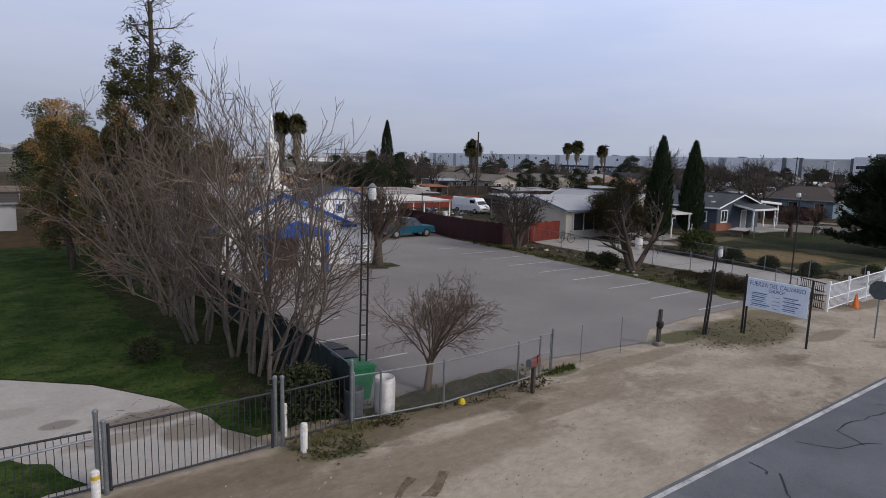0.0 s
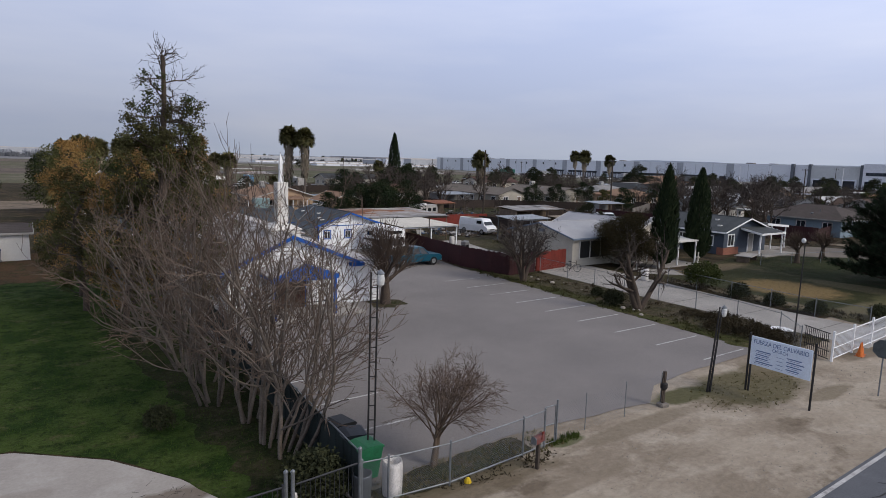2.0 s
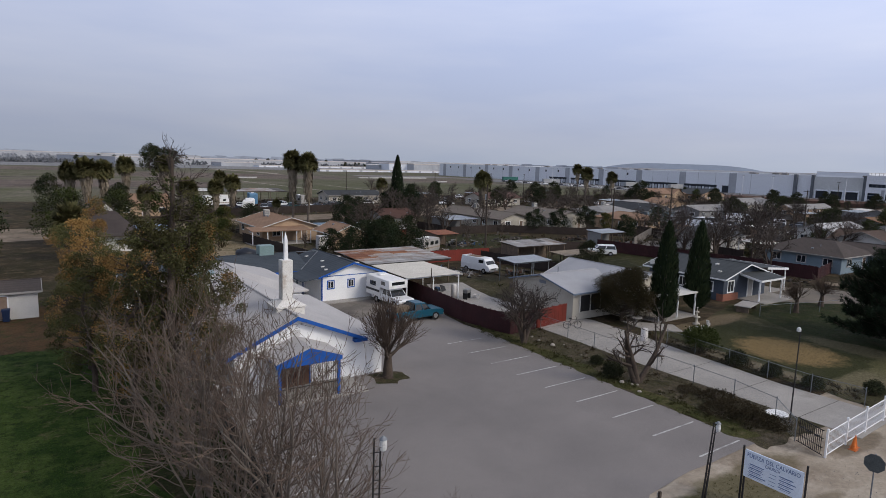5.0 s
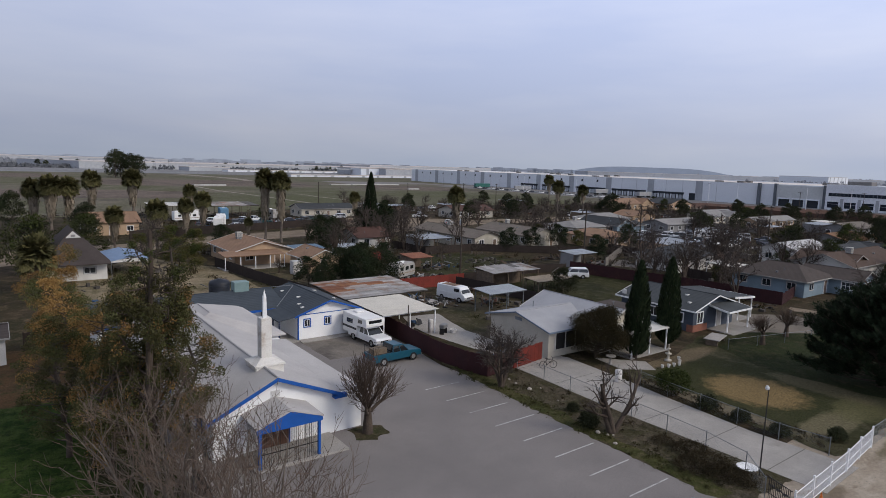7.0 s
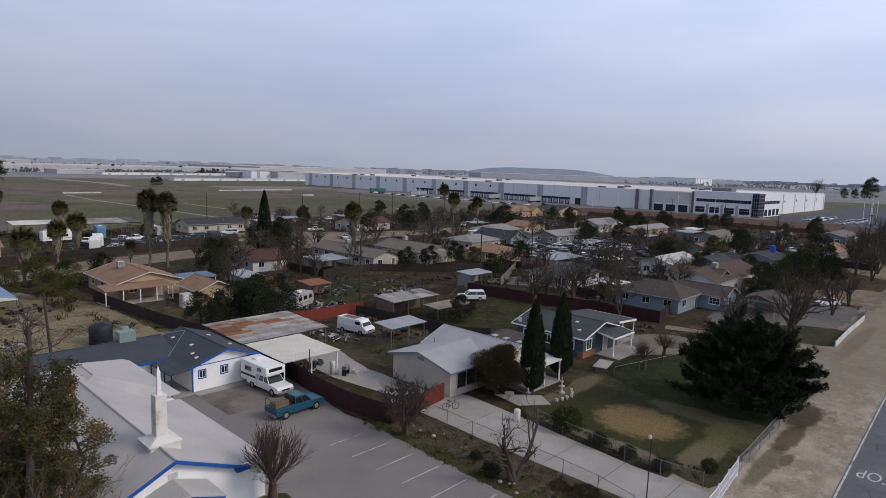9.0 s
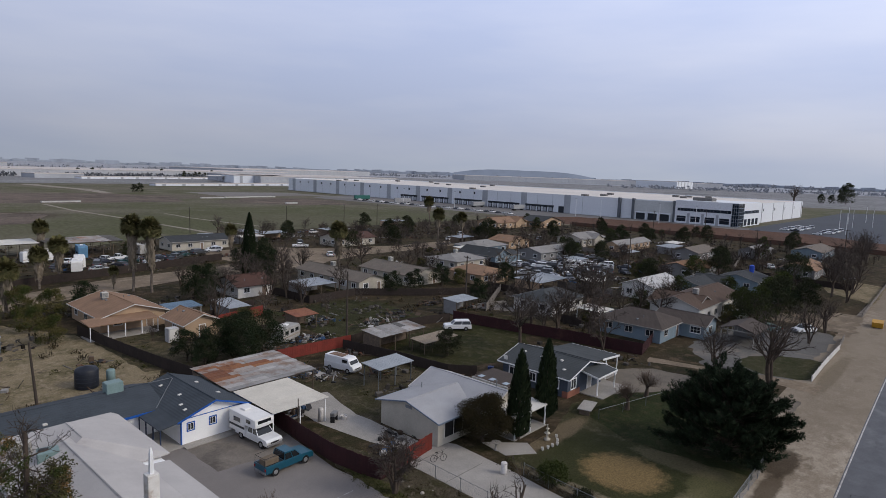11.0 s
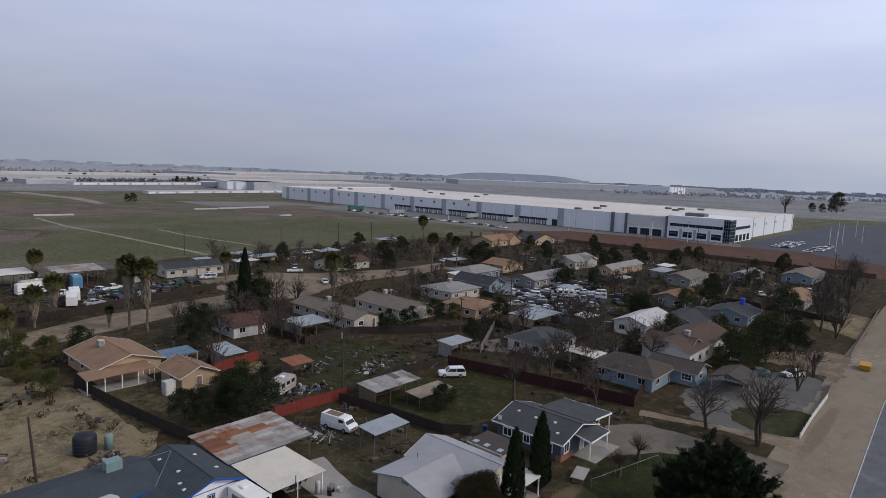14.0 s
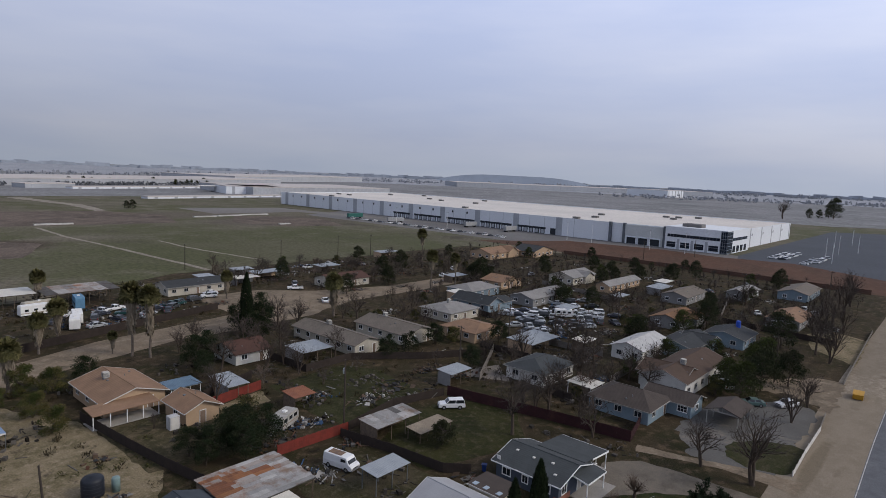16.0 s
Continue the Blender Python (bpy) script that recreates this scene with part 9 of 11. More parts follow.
# ---------------------------------------------------------------- utility poles and wires
def utility_pole(x, y, h, rz, label="tall wooden utility pole with a crossarm", arms=1, can=False, lean=0.0):
    p = thing("utility_pole", x, y, 0, rz, label, "utility pole", "utility poles")
    part("pole", Geo().tube((0, 0, -0.1), (lean, 0, h), 0.17, 0.11, 9), POLE_WOOD, p)
    for k in range(arms):
        z = h - 0.4 - 0.9 * k
        arm = part("crossarm", Geo().box(-1.1 + lean, 1.1 + lean, -0.06, 0.06, z, z + 0.12), POLE_WOOD, p)
        for u in (-1.0, -0.45, 0.45, 1.0):
            part("insulator", Geo().lathe([(0.05, 0), (0.06, 0.08), (0.03, 0.16)], 8, (u + lean, 0, z + 0.12)), GALV, arm)
    if can:
        part("transformer", Geo().lathe([(0.2, 0), (0.24, 0.03), (0.24, 0.8), (0.18, 0.9)], 12, (0.36, 0, h - 2.4)), surface("transformer_grey", (0.42, 0.44, 0.45), None, 3, 0.5, fine=20), p)
    return p


utility_pole(58.4, 74.2, 11.2, 70, "wooden utility pole with a grey transformer", 0, True)
utility_pole(16.8, 75.4, 7.6, 0, "leaning bare wooden pole in the vacant lot", 0, False, -0.5)
for x, y, h in ((107, 228, 10), (146, 222, 10), (197, 222, 10), (92, 78, 10.5), (118, 84, 10.5), (180, 226, 10), (352, 120, 11), (300, 128, 11), (166, 78, 10), (226, 60, 11), (265, 40, 11), (140, 30, 10)):
    utility_pole(x, y, h, 75, arms=1)

# ---------------------------------------------------------------- vehicles
def car_paint(name, c):
    return surface("paint_" + name, c, tuple(k * 0.92 for k in c), 1.0, 0.32, 0.1, fine=30, dark=0.96, bump=0.01, spec=0.5, stains=tuple(k * 0.8 for k in c), stain_at=0.68)


def shell(prof, w, inset=0.05, top_in=0.0):
    """A side outline (x, z) widened to w, its flanks rounded in by inset and its upper part drawn in by top_in."""
    g = Geo()
    zmin, zmax = min(z for _, z in prof), max(z for _, z in prof)
    cx = sum(x for x, _ in prof) / len(prof)
    n = len(prof)
    rings = []
    for s, k in ((-1, 1), (-1, 0), (1, 0), (1, 1)):
        ring = []
        for x, z in prof:
            f = (z - zmin) / (zmax - zmin)
            y = s * (w / 2 - top_in * f - (0 if k else inset))
            q = 1 - (inset * 0.5 / 2.0 if k else 0)
            zz = z - (inset * 0.6 * f if k else 0)
            y = s * (w / 2 - top_in * f) if k else s * (w / 2 - top_in * f - inset)
            ring.append((cx + (x - cx) * (q if k else 1), y, zz if k else z))
        rings.append(ring)
    pts = [p for r in rings for p in r]
    f = [tuple(range(n)), tuple(reversed(range(3 * n, 4 * n)))]
    for a in range(3):
        f += [(a * n + i, a * n + (i + 1) % n, (a + 1) * n + (i + 1) % n, (a + 1) * n + i) for i in range(n)]
    g.face_set(pts, f)
    return g


KINDS = {
    "sedan": dict(L=4.6, w=1.78, body=[(-2.3, 0.3), (2.25, 0.3), (2.3, 0.62), (2.1, 0.78), (0.95, 0.92), (-1.45, 0.98), (-2.2, 0.95), (-2.3, 0.7)], cab=[(-1.75, 0.95), (1.05, 0.9), (0.35, 1.40), (-0.95, 1.42)], r=0.32, wx=(1.42, -1.38)),
    "suv": dict(L=4.75, w=1.85, body=[(-2.35, 0.38), (2.3, 0.38), (2.36, 0.75), (2.15, 0.98), (1.0, 1.08), (-2.3, 1.10), (-2.38, 0.8)], cab=[(-2.28, 1.07), (1.1, 1.05), (0.45, 1.70), (-2.05, 1.72)], r=0.37, wx=(1.45, -1.40)),
    "pickup": dict(L=5.2, w=1.85, body=[(-2.6, 0.42), (2.55, 0.42), (2.6, 0.8), (2.4, 0.98), (1.05, 1.06), (-0.6, 1.08), (-2.6, 1.08)], cab=[(-0.62, 1.05), (1.15, 1.03), (0.55, 1.66), (-0.5, 1.68)], r=0.38, wx=(1.65, -1.60), bed=(-2.5, -0.7)),
    "van": dict(L=5.0, w=1.95, body=[(-2.5, 0.4), (2.45, 0.4), (2.52, 0.8), (2.3, 1.08), (1.95, 1.2), (-2.5, 1.2)], cab=[(-2.5, 1.18), (2.0, 1.18), (1.45, 2.0), (-2.42, 2.06)], r=0.36, wx=(1.55, -1.5), closed=True),
}


def vehicle(kind, paint_name, rgb, x, y, rz, label, name=None, cat="car", group="parked vehicles", plain=False):
    k = KINDS[kind]
    t = thing(name or kind, x, y, 0.02, rz, label, cat, group)
    m = car_paint(paint_name, rgb)
    body = part("body", shell(k["body"], k["w"], 0.06), m, t, smooth=False)
    w = k["w"]
    if k.get("bed"):
        a, b = k["bed"]
        part("bed", Geo().box(a, b, -w / 2 + 0.16, w / 2 - 0.16, 1.082, 1.086), BLACK_METAL, t, "dark open load bed")
    cab = k["cab"]
    (x0, z0), (x1, z1), (x2, z2), (x3, z3) = cab
    if k.get("closed"):
        part("upper_body", shell(cab, w - 0.04, 0.05, 0.10), m, t)
        part("windscreen", Geo().quad((x1 + 0.01, -w * 0.42, z1 + 0.06), (x1 + 0.01, w * 0.42, z1 + 0.06), (x2 + 0.05, w * 0.38, z2 - 0.12), (x2 + 0.05, -w * 0.38, z2 - 0.12)), CAR_GLASS, t)
        for s in (-1, 1):
            part("side_window", Geo().box(x2 - 0.85, x2 - 0.02, s * (w / 2 - 0.055) - 0.012, s * (w / 2 - 0.055) + 0.012, z1 + 0.18, z2 - 0.22), CAR_GLASS, t)
    else:
        part("glasshouse", shell(cab, w - 0.12, 0.03, 0.14), CAR_GLASS, t, "dark tinted glass")
        rg = shell([(x3 - 0.02, z3 - 0.07), (x2 + 0.08, z2 - 0.08), (x2 - 0.02, z2 + 0.03), (x3 + 0.05, z3 + 0.04)], w - 0.36, 0.05, 0.02)
        for s in (-1, 1):
            for xa, za, xb, zb in ((x0, z0, x3, z3), (x1, z1, x2, z2), ((x0 + x1) / 2, z0, (x2 + x3) / 2 + 0.05, z3)):
                if plain:
                    continue
                part("pillar", Geo().tube((xa, s * (w / 2 - 0.055), za), (xb, s * (w / 2 - 0.20), zb), 0.045, 0.035, 5), m, t)
        part("roof", rg, m, t)
    L = k["L"] / 2
    if plain:
        for s in (-1, 1):
            for wx in k["wx"]:
                part("wheel", Geo().tube((wx, s * (w / 2 - 0.2), k["r"]), (wx, s * (w / 2 + 0.02), k["r"]), k["r"], k["r"], 10), TYRE, t)
        return t
    part("front_bumper", Geo().soft_box(L - 0.12, L + 0.06, -w / 2 + 0.06, w / 2 - 0.06, 0.36, 0.56, 0.03), surface("bumper_grey", (0.2, 0.2, 0.21), None, 4, 0.5, fine=20), t)
    part("rear_bumper", Geo().soft_box(-L - 0.06, -L + 0.12, -w / 2 + 0.06, w / 2 - 0.06, 0.38, 0.58, 0.03), MATS["bumper_grey"], t)
    part("grille", Geo().box(L - 0.05, L + 0.012, -w * 0.25, w * 0.25, 0.6, 0.76), BLACK_METAL, t)
    for s in (-1, 1):
        part("headlight", Geo().soft_box(L - 0.06, L + 0.015, s * w * 0.36 - 0.14, s * w * 0.36 + 0.14, 0.60, 0.76, 0.02), surface("lamp_clear", (0.6, 0.6, 0.6), None, 4, 0.15, fine=20), t)
        part("tail_light", Geo().box(-L - 0.012, -L + 0.05, s * w * 0.42 - 0.09, s * w * 0.42 + 0.09, 0.68, 0.92), surface("lamp_red", (0.35, 0.02, 0.015), None, 4, 0.25, fine=20), t)
        for wx in k["wx"]:
            r = k["r"]
            wh = part("wheel", Geo().tube((wx, s * (w / 2 - 0.2), r), (wx, s * (w / 2 + 0.02), r), r, r, 16), TYRE, t)
            part("rim", Geo().tube((wx, s * (w / 2 + 0.005), r), (wx, s * (w / 2 + 0.03), r), r * 0.6, r * 0.55, 12), RIM, wh)
    return t


teal = vehicle("pickup", "teal", (0.008, 0.075, 0.12), 28.6, 46.35, 3, "teal blue pickup truck loaded with tools", "pickup_truck", "truck")
ld = thing("tool_crate", 27.0, 46.3, 1.1, 3, "brown wooden crate and tools in the pickup bed", "crate")
part("crate", Geo().soft_box(-0.9, 0.5, -0.7, 0.2, 0, 0.5, 0.03), surface("tan_board", (0.16, 0.125, 0.09), None, 2, 0.9, fine=20), ld)
part("rack", Geo().tube((-1.0, -0.75, 0), (-1.0, -0.75, 0.7), 0.02).tube((-1.0, 0.7, 0), (-1.0, 0.7, 0.7), 0.02).tube((-1.0, -0.75, 0.7), (-1.0, 0.7, 0.7), 0.02).tube((-1.0, 0.7, 0.7), (0.6, 0.7, 0.7), 0.02).tube((-1.0, -0.75, 0.7), (0.6, -0.75, 0.7), 0.02), BLACK_METAL, ld)

# truck camper
tk = vehicle("pickup", "white", (0.72, 0.73, 0.74), 29.75, 52.6, -86, "white pickup carrying a white camper body", "camper_truck", "truck")
CW = surface("camper_white", (0.72, 0.72, 0.71), (0.66, 0.66, 0.65), 0.8, 0.5, fine=20, stains=(0.5, 0.47, 0.43), stain_at=0.7, dark=0.95)
cb = part("camper_body", shell([(-3.4, 0.75), (-0.75, 0.75), (-0.75, 1.75), (0.95, 1.80), (1.0, 2.1), (0.9, 2.62), (-3.4, 2.72)], 2.15, 0.06), CW, tk, "boxy white camper shell")
part("stripe", Geo().box(-3.35, -0.8, -1.085, 1.085, 1.2, 1.42), surface("camper_stripe", (0.05, 0.05, 0.055), None, 3, 0.6, fine=20), cb)
part("roof_hatch", Geo().soft_box(-2.5, -1.7, -0.4, 0.4, 2.70, 2.85, 0.05), CW, cb)
part("front_window", Geo().box(0.9, 1.005, -0.75, 0.75, 2.15, 2.45), CAR_GLASS, cb)
for s in (-1, 1):
    part("side_window", Geo().box(-2.6, -1.5, s * 1.085 - 0.012, s * 1.085 + 0.012, 1.75, 2.2), CAR_GLASS, cb)
    part("side_window", Geo().box(-0.5, 0.2, s * 1.085 - 0.012, s * 1.085 + 0.012, 2.05, 2.4), CAR_GLASS, cb)


def trailer(x, y, rz, L, h, label, mat=None, name="camping_trailer"):
    t = thing(name, x, y, 0.02, rz, label, "trailer", "trailers")
    part("body", shell([(-L / 2, 0.5), (L / 2 - 0.3, 0.5), (L / 2, 1.0), (L / 2, h - 0.5), (L / 2 - 0.35, h), (-L / 2 + 0.2, h), (-L / 2, h - 0.3)], 2.3, 0.08), mat or CW, t)
    part("stripe", Geo().box(-L / 2 + 0.05, L / 2 - 0.1, -1.165, 1.165, 1.0, 1.14), surface("trailer_stripe", (0.32, 0.25, 0.18), None, 3, 0.6, fine=20), t)
    for s in (-1, 1):
        for u in (-L * 0.3, 0.0, L * 0.28):
            part("window", Geo().box(u - 0.45, u + 0.45, s * 1.16 - 0.012, s * 1.16 + 0.012, 1.5, 2.05), CAR_GLASS, t)
        part("wheel", Geo().tube((-0.2, s * 0.95, 0.34), (-0.2, s * 1.15, 0.34), 0.34, 0.34, 14), TYRE, t)
    part("window", Geo().box(L / 2 - 0.02, L / 2 + 0.012, -0.8, 0.8, 1.4, 2.0), CAR_GLASS, t)
    part("roof_vent", Geo().soft_box(-0.4, 0.4, -0.35, 0.35, h - 0.01, h + 0.22, 0.05), CW, t)
    part("drawbar", Geo().tube((L / 2, 0, 0.5), (L / 2 + 1.0, 0, 0.48), 0.05), BLACK_METAL, t)
    return t


van = vehicle("van", "white", (0.72, 0.73, 0.74), 49.4, 63.9, -78, "old white delivery van in a yard", "van", "van")
part("roof_panel", Geo().box(-1.9, 0.4, -0.62, 0.62, 2.055, 2.075), surface("rusty_roof", (0.23, 0.15, 0.10), (0.14, 0.10, 0.08), 2, 0.9, fine=14), van, "rust-stained roof panel")
suv = vehicle("suv", "white", (0.72, 0.73, 0.74), 77.4, 67.6, 140, "white sport utility vehicle on a lawn", "suv", "car")
sedan_w = vehicle("sedan", "white", (0.72, 0.73, 0.74), 92.0, 180.5, 170, "white sedan parked in a yard", "sedan")
sedan_s = vehicle("sedan", "silver", (0.36, 0.38, 0.40), 152.5, 92.5, 30, "silver sedan parked in a yard", "sedan")
sedan_b = vehicle("sedan", "dark", (0.03, 0.035, 0.05), 148.0, 87.5, 150, "dark blue sedan parked in a yard", "sedan")
vehicle("sedan", "green", (0.10, 0.16, 0.15), 121.0, 29.5, 120, "pale green sedan before a garage", "sedan")
pick_w = vehicle("pickup", "white", (0.72, 0.73, 0.74), 156.0, 85.0, 35, "white pickup parked among cars", "pickup_truck", "truck")
pick_g = vehicle("pickup", "darkgreen", (0.015, 0.06, 0.06), 77.5, 172.0, 20, "dark green pickup in a storage yard", "pickup_truck", "truck")
suv_d = vehicle("suv", "charcoal", (0.05, 0.055, 0.06), 158.0, 80.0, 35, "charcoal sport utility vehicle in a yard", "suv")
trailer(51.5, 80.6, 25, 5.0, 2.5, "old dirty white camping trailer among scrap", surface("dirty_trailer", (0.40, 0.39, 0.37), (0.28, 0.27, 0.25), 0.8, 0.7, fine=15, stains=(0.16, 0.13, 0.10)))
trailer(156.5, 91.0, -55, 5.4, 2.5, "small white trailer among parked cars")
trailer(48.0, 163.0, 70, 6.5, 2.9, "white camping trailer by the palms")
trailer(46.8, 186.0, 10, 8.0, 3.0, "beige motorhome under the shed", surface("beige_body", (0.5, 0.46, 0.38), None, 1, 0.6, fine=20))


OLD_HEAPS = []


def park(t, x, y, rz, label=""):
    c = copy_thing(t, pose(x, y, 0.02, 0, 0, rz))
    if label:
        c["label"] = label
    return c


PARKED_NEAR = [(146.3, 100.8, 30, sedan_w), (149.5, 98.0, 32, suv), (152.0, 96.0, 28, pick_w), (143.5, 96.5, 25, sedan_b), (146.0, 92.5, 150, sedan_s), (150.5, 84.5, 148, sedan_w),
    (154.0, 81.0, 150, sedan_b), (147.0, 81.5, 20, sedan_s), (160.5, 88.0, 40, suv_d), (163.0, 84.0, 35, pick_w), (160.5, 76.5, 150, sedan_s), (166.0, 90.5, 35, sedan_w),
    (140.0, 90.0, 30, suv), (137.0, 86.0, 33, sedan_s), (141.5, 84.0, 140, sedan_w), (169.0, 80.5, 20, sedan_b), (157.0, 98.0, 35, sedan_w), (161.0, 95.0, 30, sedan_s),
    (135.0, 94.0, 60, pick_w), (171, 96, 12, sedan_w), (176, 92, 44, sedan_s), (132, 88, 80, sedan_b), (113.6, 150.2, 60, sedan_w), (84.0, 174.5, 10, suv_d)]
PARKED_MID = [(50.0, 176.5, 60, sedan_w), (57, 172, 30, sedan_b), (62, 176, 10, pick_w), (70, 170, 160, sedan_b), (125.5, 24.5, 150, sedan_w), (128, 36.5, 40, pick_w),
    (150, 36.0, 20, sedan_s), (232, 42, 10, suv), (228, 38, 20, sedan_s), (205, 30, 100, sedan_s), (212, 52, 40, sedan_w), (240, 76, 60, sedan_b),
    (262, 66, 10, sedan_b), (268, 70, 10, suv_d), (180, 160, 20, sedan_w), (196, 168, 50, suv), (214, 140, 10, sedan_s), (104, 196, 40, sedan_w),
    (110, 204, 80, pick_w), (130, 204, 20, sedan_s), (138, 210, 70, suv_d), (148, 206, 10, sedan_w), (160, 208, 40, pick_w), (172, 200, 80, sedan_b)]
PARKED_FAR = [(118, 172, 150, pick_w), (122, 178, 60, suv_d), (89.6, 176.7, 165, suv), (75.5, 171.5, 20, pick_g), (79.8, 174.6, 60, sedan_b),
    (144.6, 103.5, 35, sedan_s), (148.5, 104.6, 35, sedan_w), (152.6, 103.0, 30, pick_w), (155.0, 100.6, 40, sedan_s), (141.0, 93.8, 30, sedan_w), (137.2, 90.5, 150, sedan_b), (134.6, 84.2, 145, sedan_s),
    (138.6, 81.6, 150, sedan_b), (142.2, 79.4, 148, sedan_w), (146.0, 87.2, 20, pick_w), (150.2, 79.6, 60, sedan_w), (157.6, 84.6, 30, suv_d), (165.0, 98.4, 30, sedan_w), (170.6, 102.0, 20, sedan_s), (176.2, 100.6, 30, pick_w), (182.0, 98.2, 20, sedan_w), (168.4, 86.4, 40, suv)]
for k, (x, y, rz, t) in enumerate(PARKED_NEAR + PARKED_MID + PARKED_FAR):
    if 130 < x < 185 and 76 < y < 106:               # rows of dusty cars, mostly side by side
        rz += 82
        t = {0: sedan_b, 2: suv_d, 3: sedan_s}.get(k % 5, t)
    park(t, x, y, rz)
# the storage yard behind the lane
BLUE_BOX = surface("faded_blue_box", (0.12, 0.26, 0.40), (0.09, 0.20, 0.32), 0.6, 0.6, fine=12)
trailer(55.6, 184.0, 80, 6.0, 3.6, "faded blue box trailer in the storage yard", BLUE_BOX, "box_trailer")
trailer(44.6, 182.0, 5, 7.0, 3.0, "pale camping trailer in the storage yard")
trailer(50.2, 168.4, 75, 6.0, 3.0, "white camping trailer in the storage yard")
trailer(70.0, 184.0, 100, 7.0, 3.0, "dirty white trailer in the storage yard", MATS["dirty_trailer"])
for x, y, rz, t in ((58.1, 174.5, 30, pick_w), (58.4, 164.4, 110, sedan_b), (54.0, 168.0, 70, suv_d), (62.0, 169.0, 150, pick_g), (66.5, 165.5, 20, sedan_s), (72.1, 166.0, 60, sedan_b), (75.0, 169.0, 40, suv_d), (52.0, 160.5, 10, sedan_s), (64.0, 160.0, 80, pick_w), (46.0, 170.0, 40, sedan_b)):
    park(t, x, y, rz)
for i, (x, y) in enumerate(((49, 166), (56, 161), (63, 172), (68, 174), (60, 180), (73, 176), (50, 180), (78, 162))):
    OLD_HEAPS.append((x, y, 6, 3.5, 40, 330 + i))
far_cars = [vehicle("sedan", n, c, 378 + 8 * i, 70, 90, "car parked at the warehouse", "sedan", plain=True) for i, (n, c) in enumerate((("white", (0.72, 0.73, 0.74)), ("silver", (0.36, 0.38, 0.40)), ("dark", (0.03, 0.035, 0.05))))]
far_cars.append(vehicle("suv", "white", (0.72, 0.73, 0.74), 404, 70, 90, "large car parked at the warehouse", "suv", plain=True))
rnd = random.Random(77)
for k in range(34):
    park(far_cars[(0, 1, 2, 3, 0)[k % 5]], 391 + 3.4 * (k % 12) + rnd.uniform(-0.4, 0.4), (89, 83.5, 67)[k // 12], 90 + rnd.uniform(-3, 3))
for k in range(30):
    park(far_cars[(0, 1, 2, 3, 2)[k % 5]], 331 + rnd.uniform(-1, 1), 238 + 5.5 * k, rnd.uniform(-4, 4))


TRAILER_BOX = surface("trailer_box_paint", (0.36, 0.37, 0.38), (0.28, 0.285, 0.29), 0.4, 0.6, fine=6)


def semi_trailer(x, y, rz, label="white box semi-trailer at the warehouse apron", mat=None):
    t = thing("semi_trailer", x, y, 0, rz, label, "trailer", "semi trailers")
    part("box", Geo().soft_box(-7, 7, -1.3, 1.3, 1.2, 4.1, 0.05), mat or TRAILER_BOX, t)
    for u in (-5.8, -4.6, 5.0):
        part("axle", Geo().tube((u, -1.2, 0.5), (u, 1.2, 0.5), 0.5, 0.5, 12), TYRE, t)
    part("chassis", Geo().box(-6.8, 6.8, -0.5, 0.5, 0.9, 1.2), BLACK_METAL, t)
    return t


sm = semi_trailer(342, 353.5, -17)
semi_trailer(337.6, 398, -10, "green box semi-trailer at the warehouse apron", surface("green_box", (0.03, 0.14, 0.12), None, 0.5, 0.6, fine=5))
for x, y, rz in ((372, 262, 0), (372, 300, 0)):
    park(sm, x, y, rz)

# ---------------------------------------------------------------- scrap, timber and garden things
JUNK_M = [surface("junk_" + n, c, tuple(q * 0.7 for q in c), 1.5, 0.8, fine=12, vary=0.25) for n, c in (("grey", (0.12, 0.114, 0.108)), ("white", (0.40, 0.39, 0.375)), ("brown", (0.10, 0.068, 0.047)), ("dark", (0.03, 0.03, 0.032)), ("blue", (0.045, 0.10, 0.20)), ("rust", (0.13, 0.06, 0.038)))]


def scrap(x, y, w, d, n, seed, label, mats=(0, 1, 2, 3), tall=0.9, cat="scrap"):
    """A heap of odd boards, boxes and bent sheets."""
    t = thing("scrap_heap", x, y, 0.02, 0, label, cat, "scrap heaps")
    r = random.Random(seed)
    for mi in mats:
        g = Geo()
        for _ in range(int(n * 1.5) // len(mats)):
            m = Matrix.Translation((r.gauss(0, w / 3.2), r.gauss(0, d / 3.2), 0)) @ Matrix.Rotation(r.uniform(0, 3.14), 4, "Z") @ Matrix.Rotation(r.gauss(0, 0.22), 4, "X")
            k = r.random()
            if k < 0.5:
                L = r.uniform(0.5, 2.6)
                g.box(-L / 2, L / 2, -0.06, 0.06, 0.0, r.uniform(0.04, 0.16), m @ Matrix.Rotation(r.gauss(0, 0.16), 4, "Y"))
            elif k < 0.7:
                q, h = r.uniform(0.1, 0.34), r.uniform(0.12, tall * 0.7)
                g.soft_box(-q, q, -q * r.uniform(0.5, 1.0), q * r.uniform(0.5, 1.0), 0, h, 0.03, m)
            elif k < 0.85:
                p0 = m @ Vector((0, 0, 0.02))
                g.tube(p0, p0 + Vector((r.gauss(0, 0.7), r.gauss(0, 0.7), r.uniform(0.1, tall))), 0.03, 0.03, 5)
            else:
                q = r.uniform(0.3, 0.8)
                g.box(-q, q, -q * 0.6, q * 0.6, 0.1, 0.13, m @ Matrix.Rotation(r.gauss(0, 0.35), 4, "Y"))
        p = part("scrap", g, JUNK_M[mi], t)
        p["kind"] = "stuff"
    return t


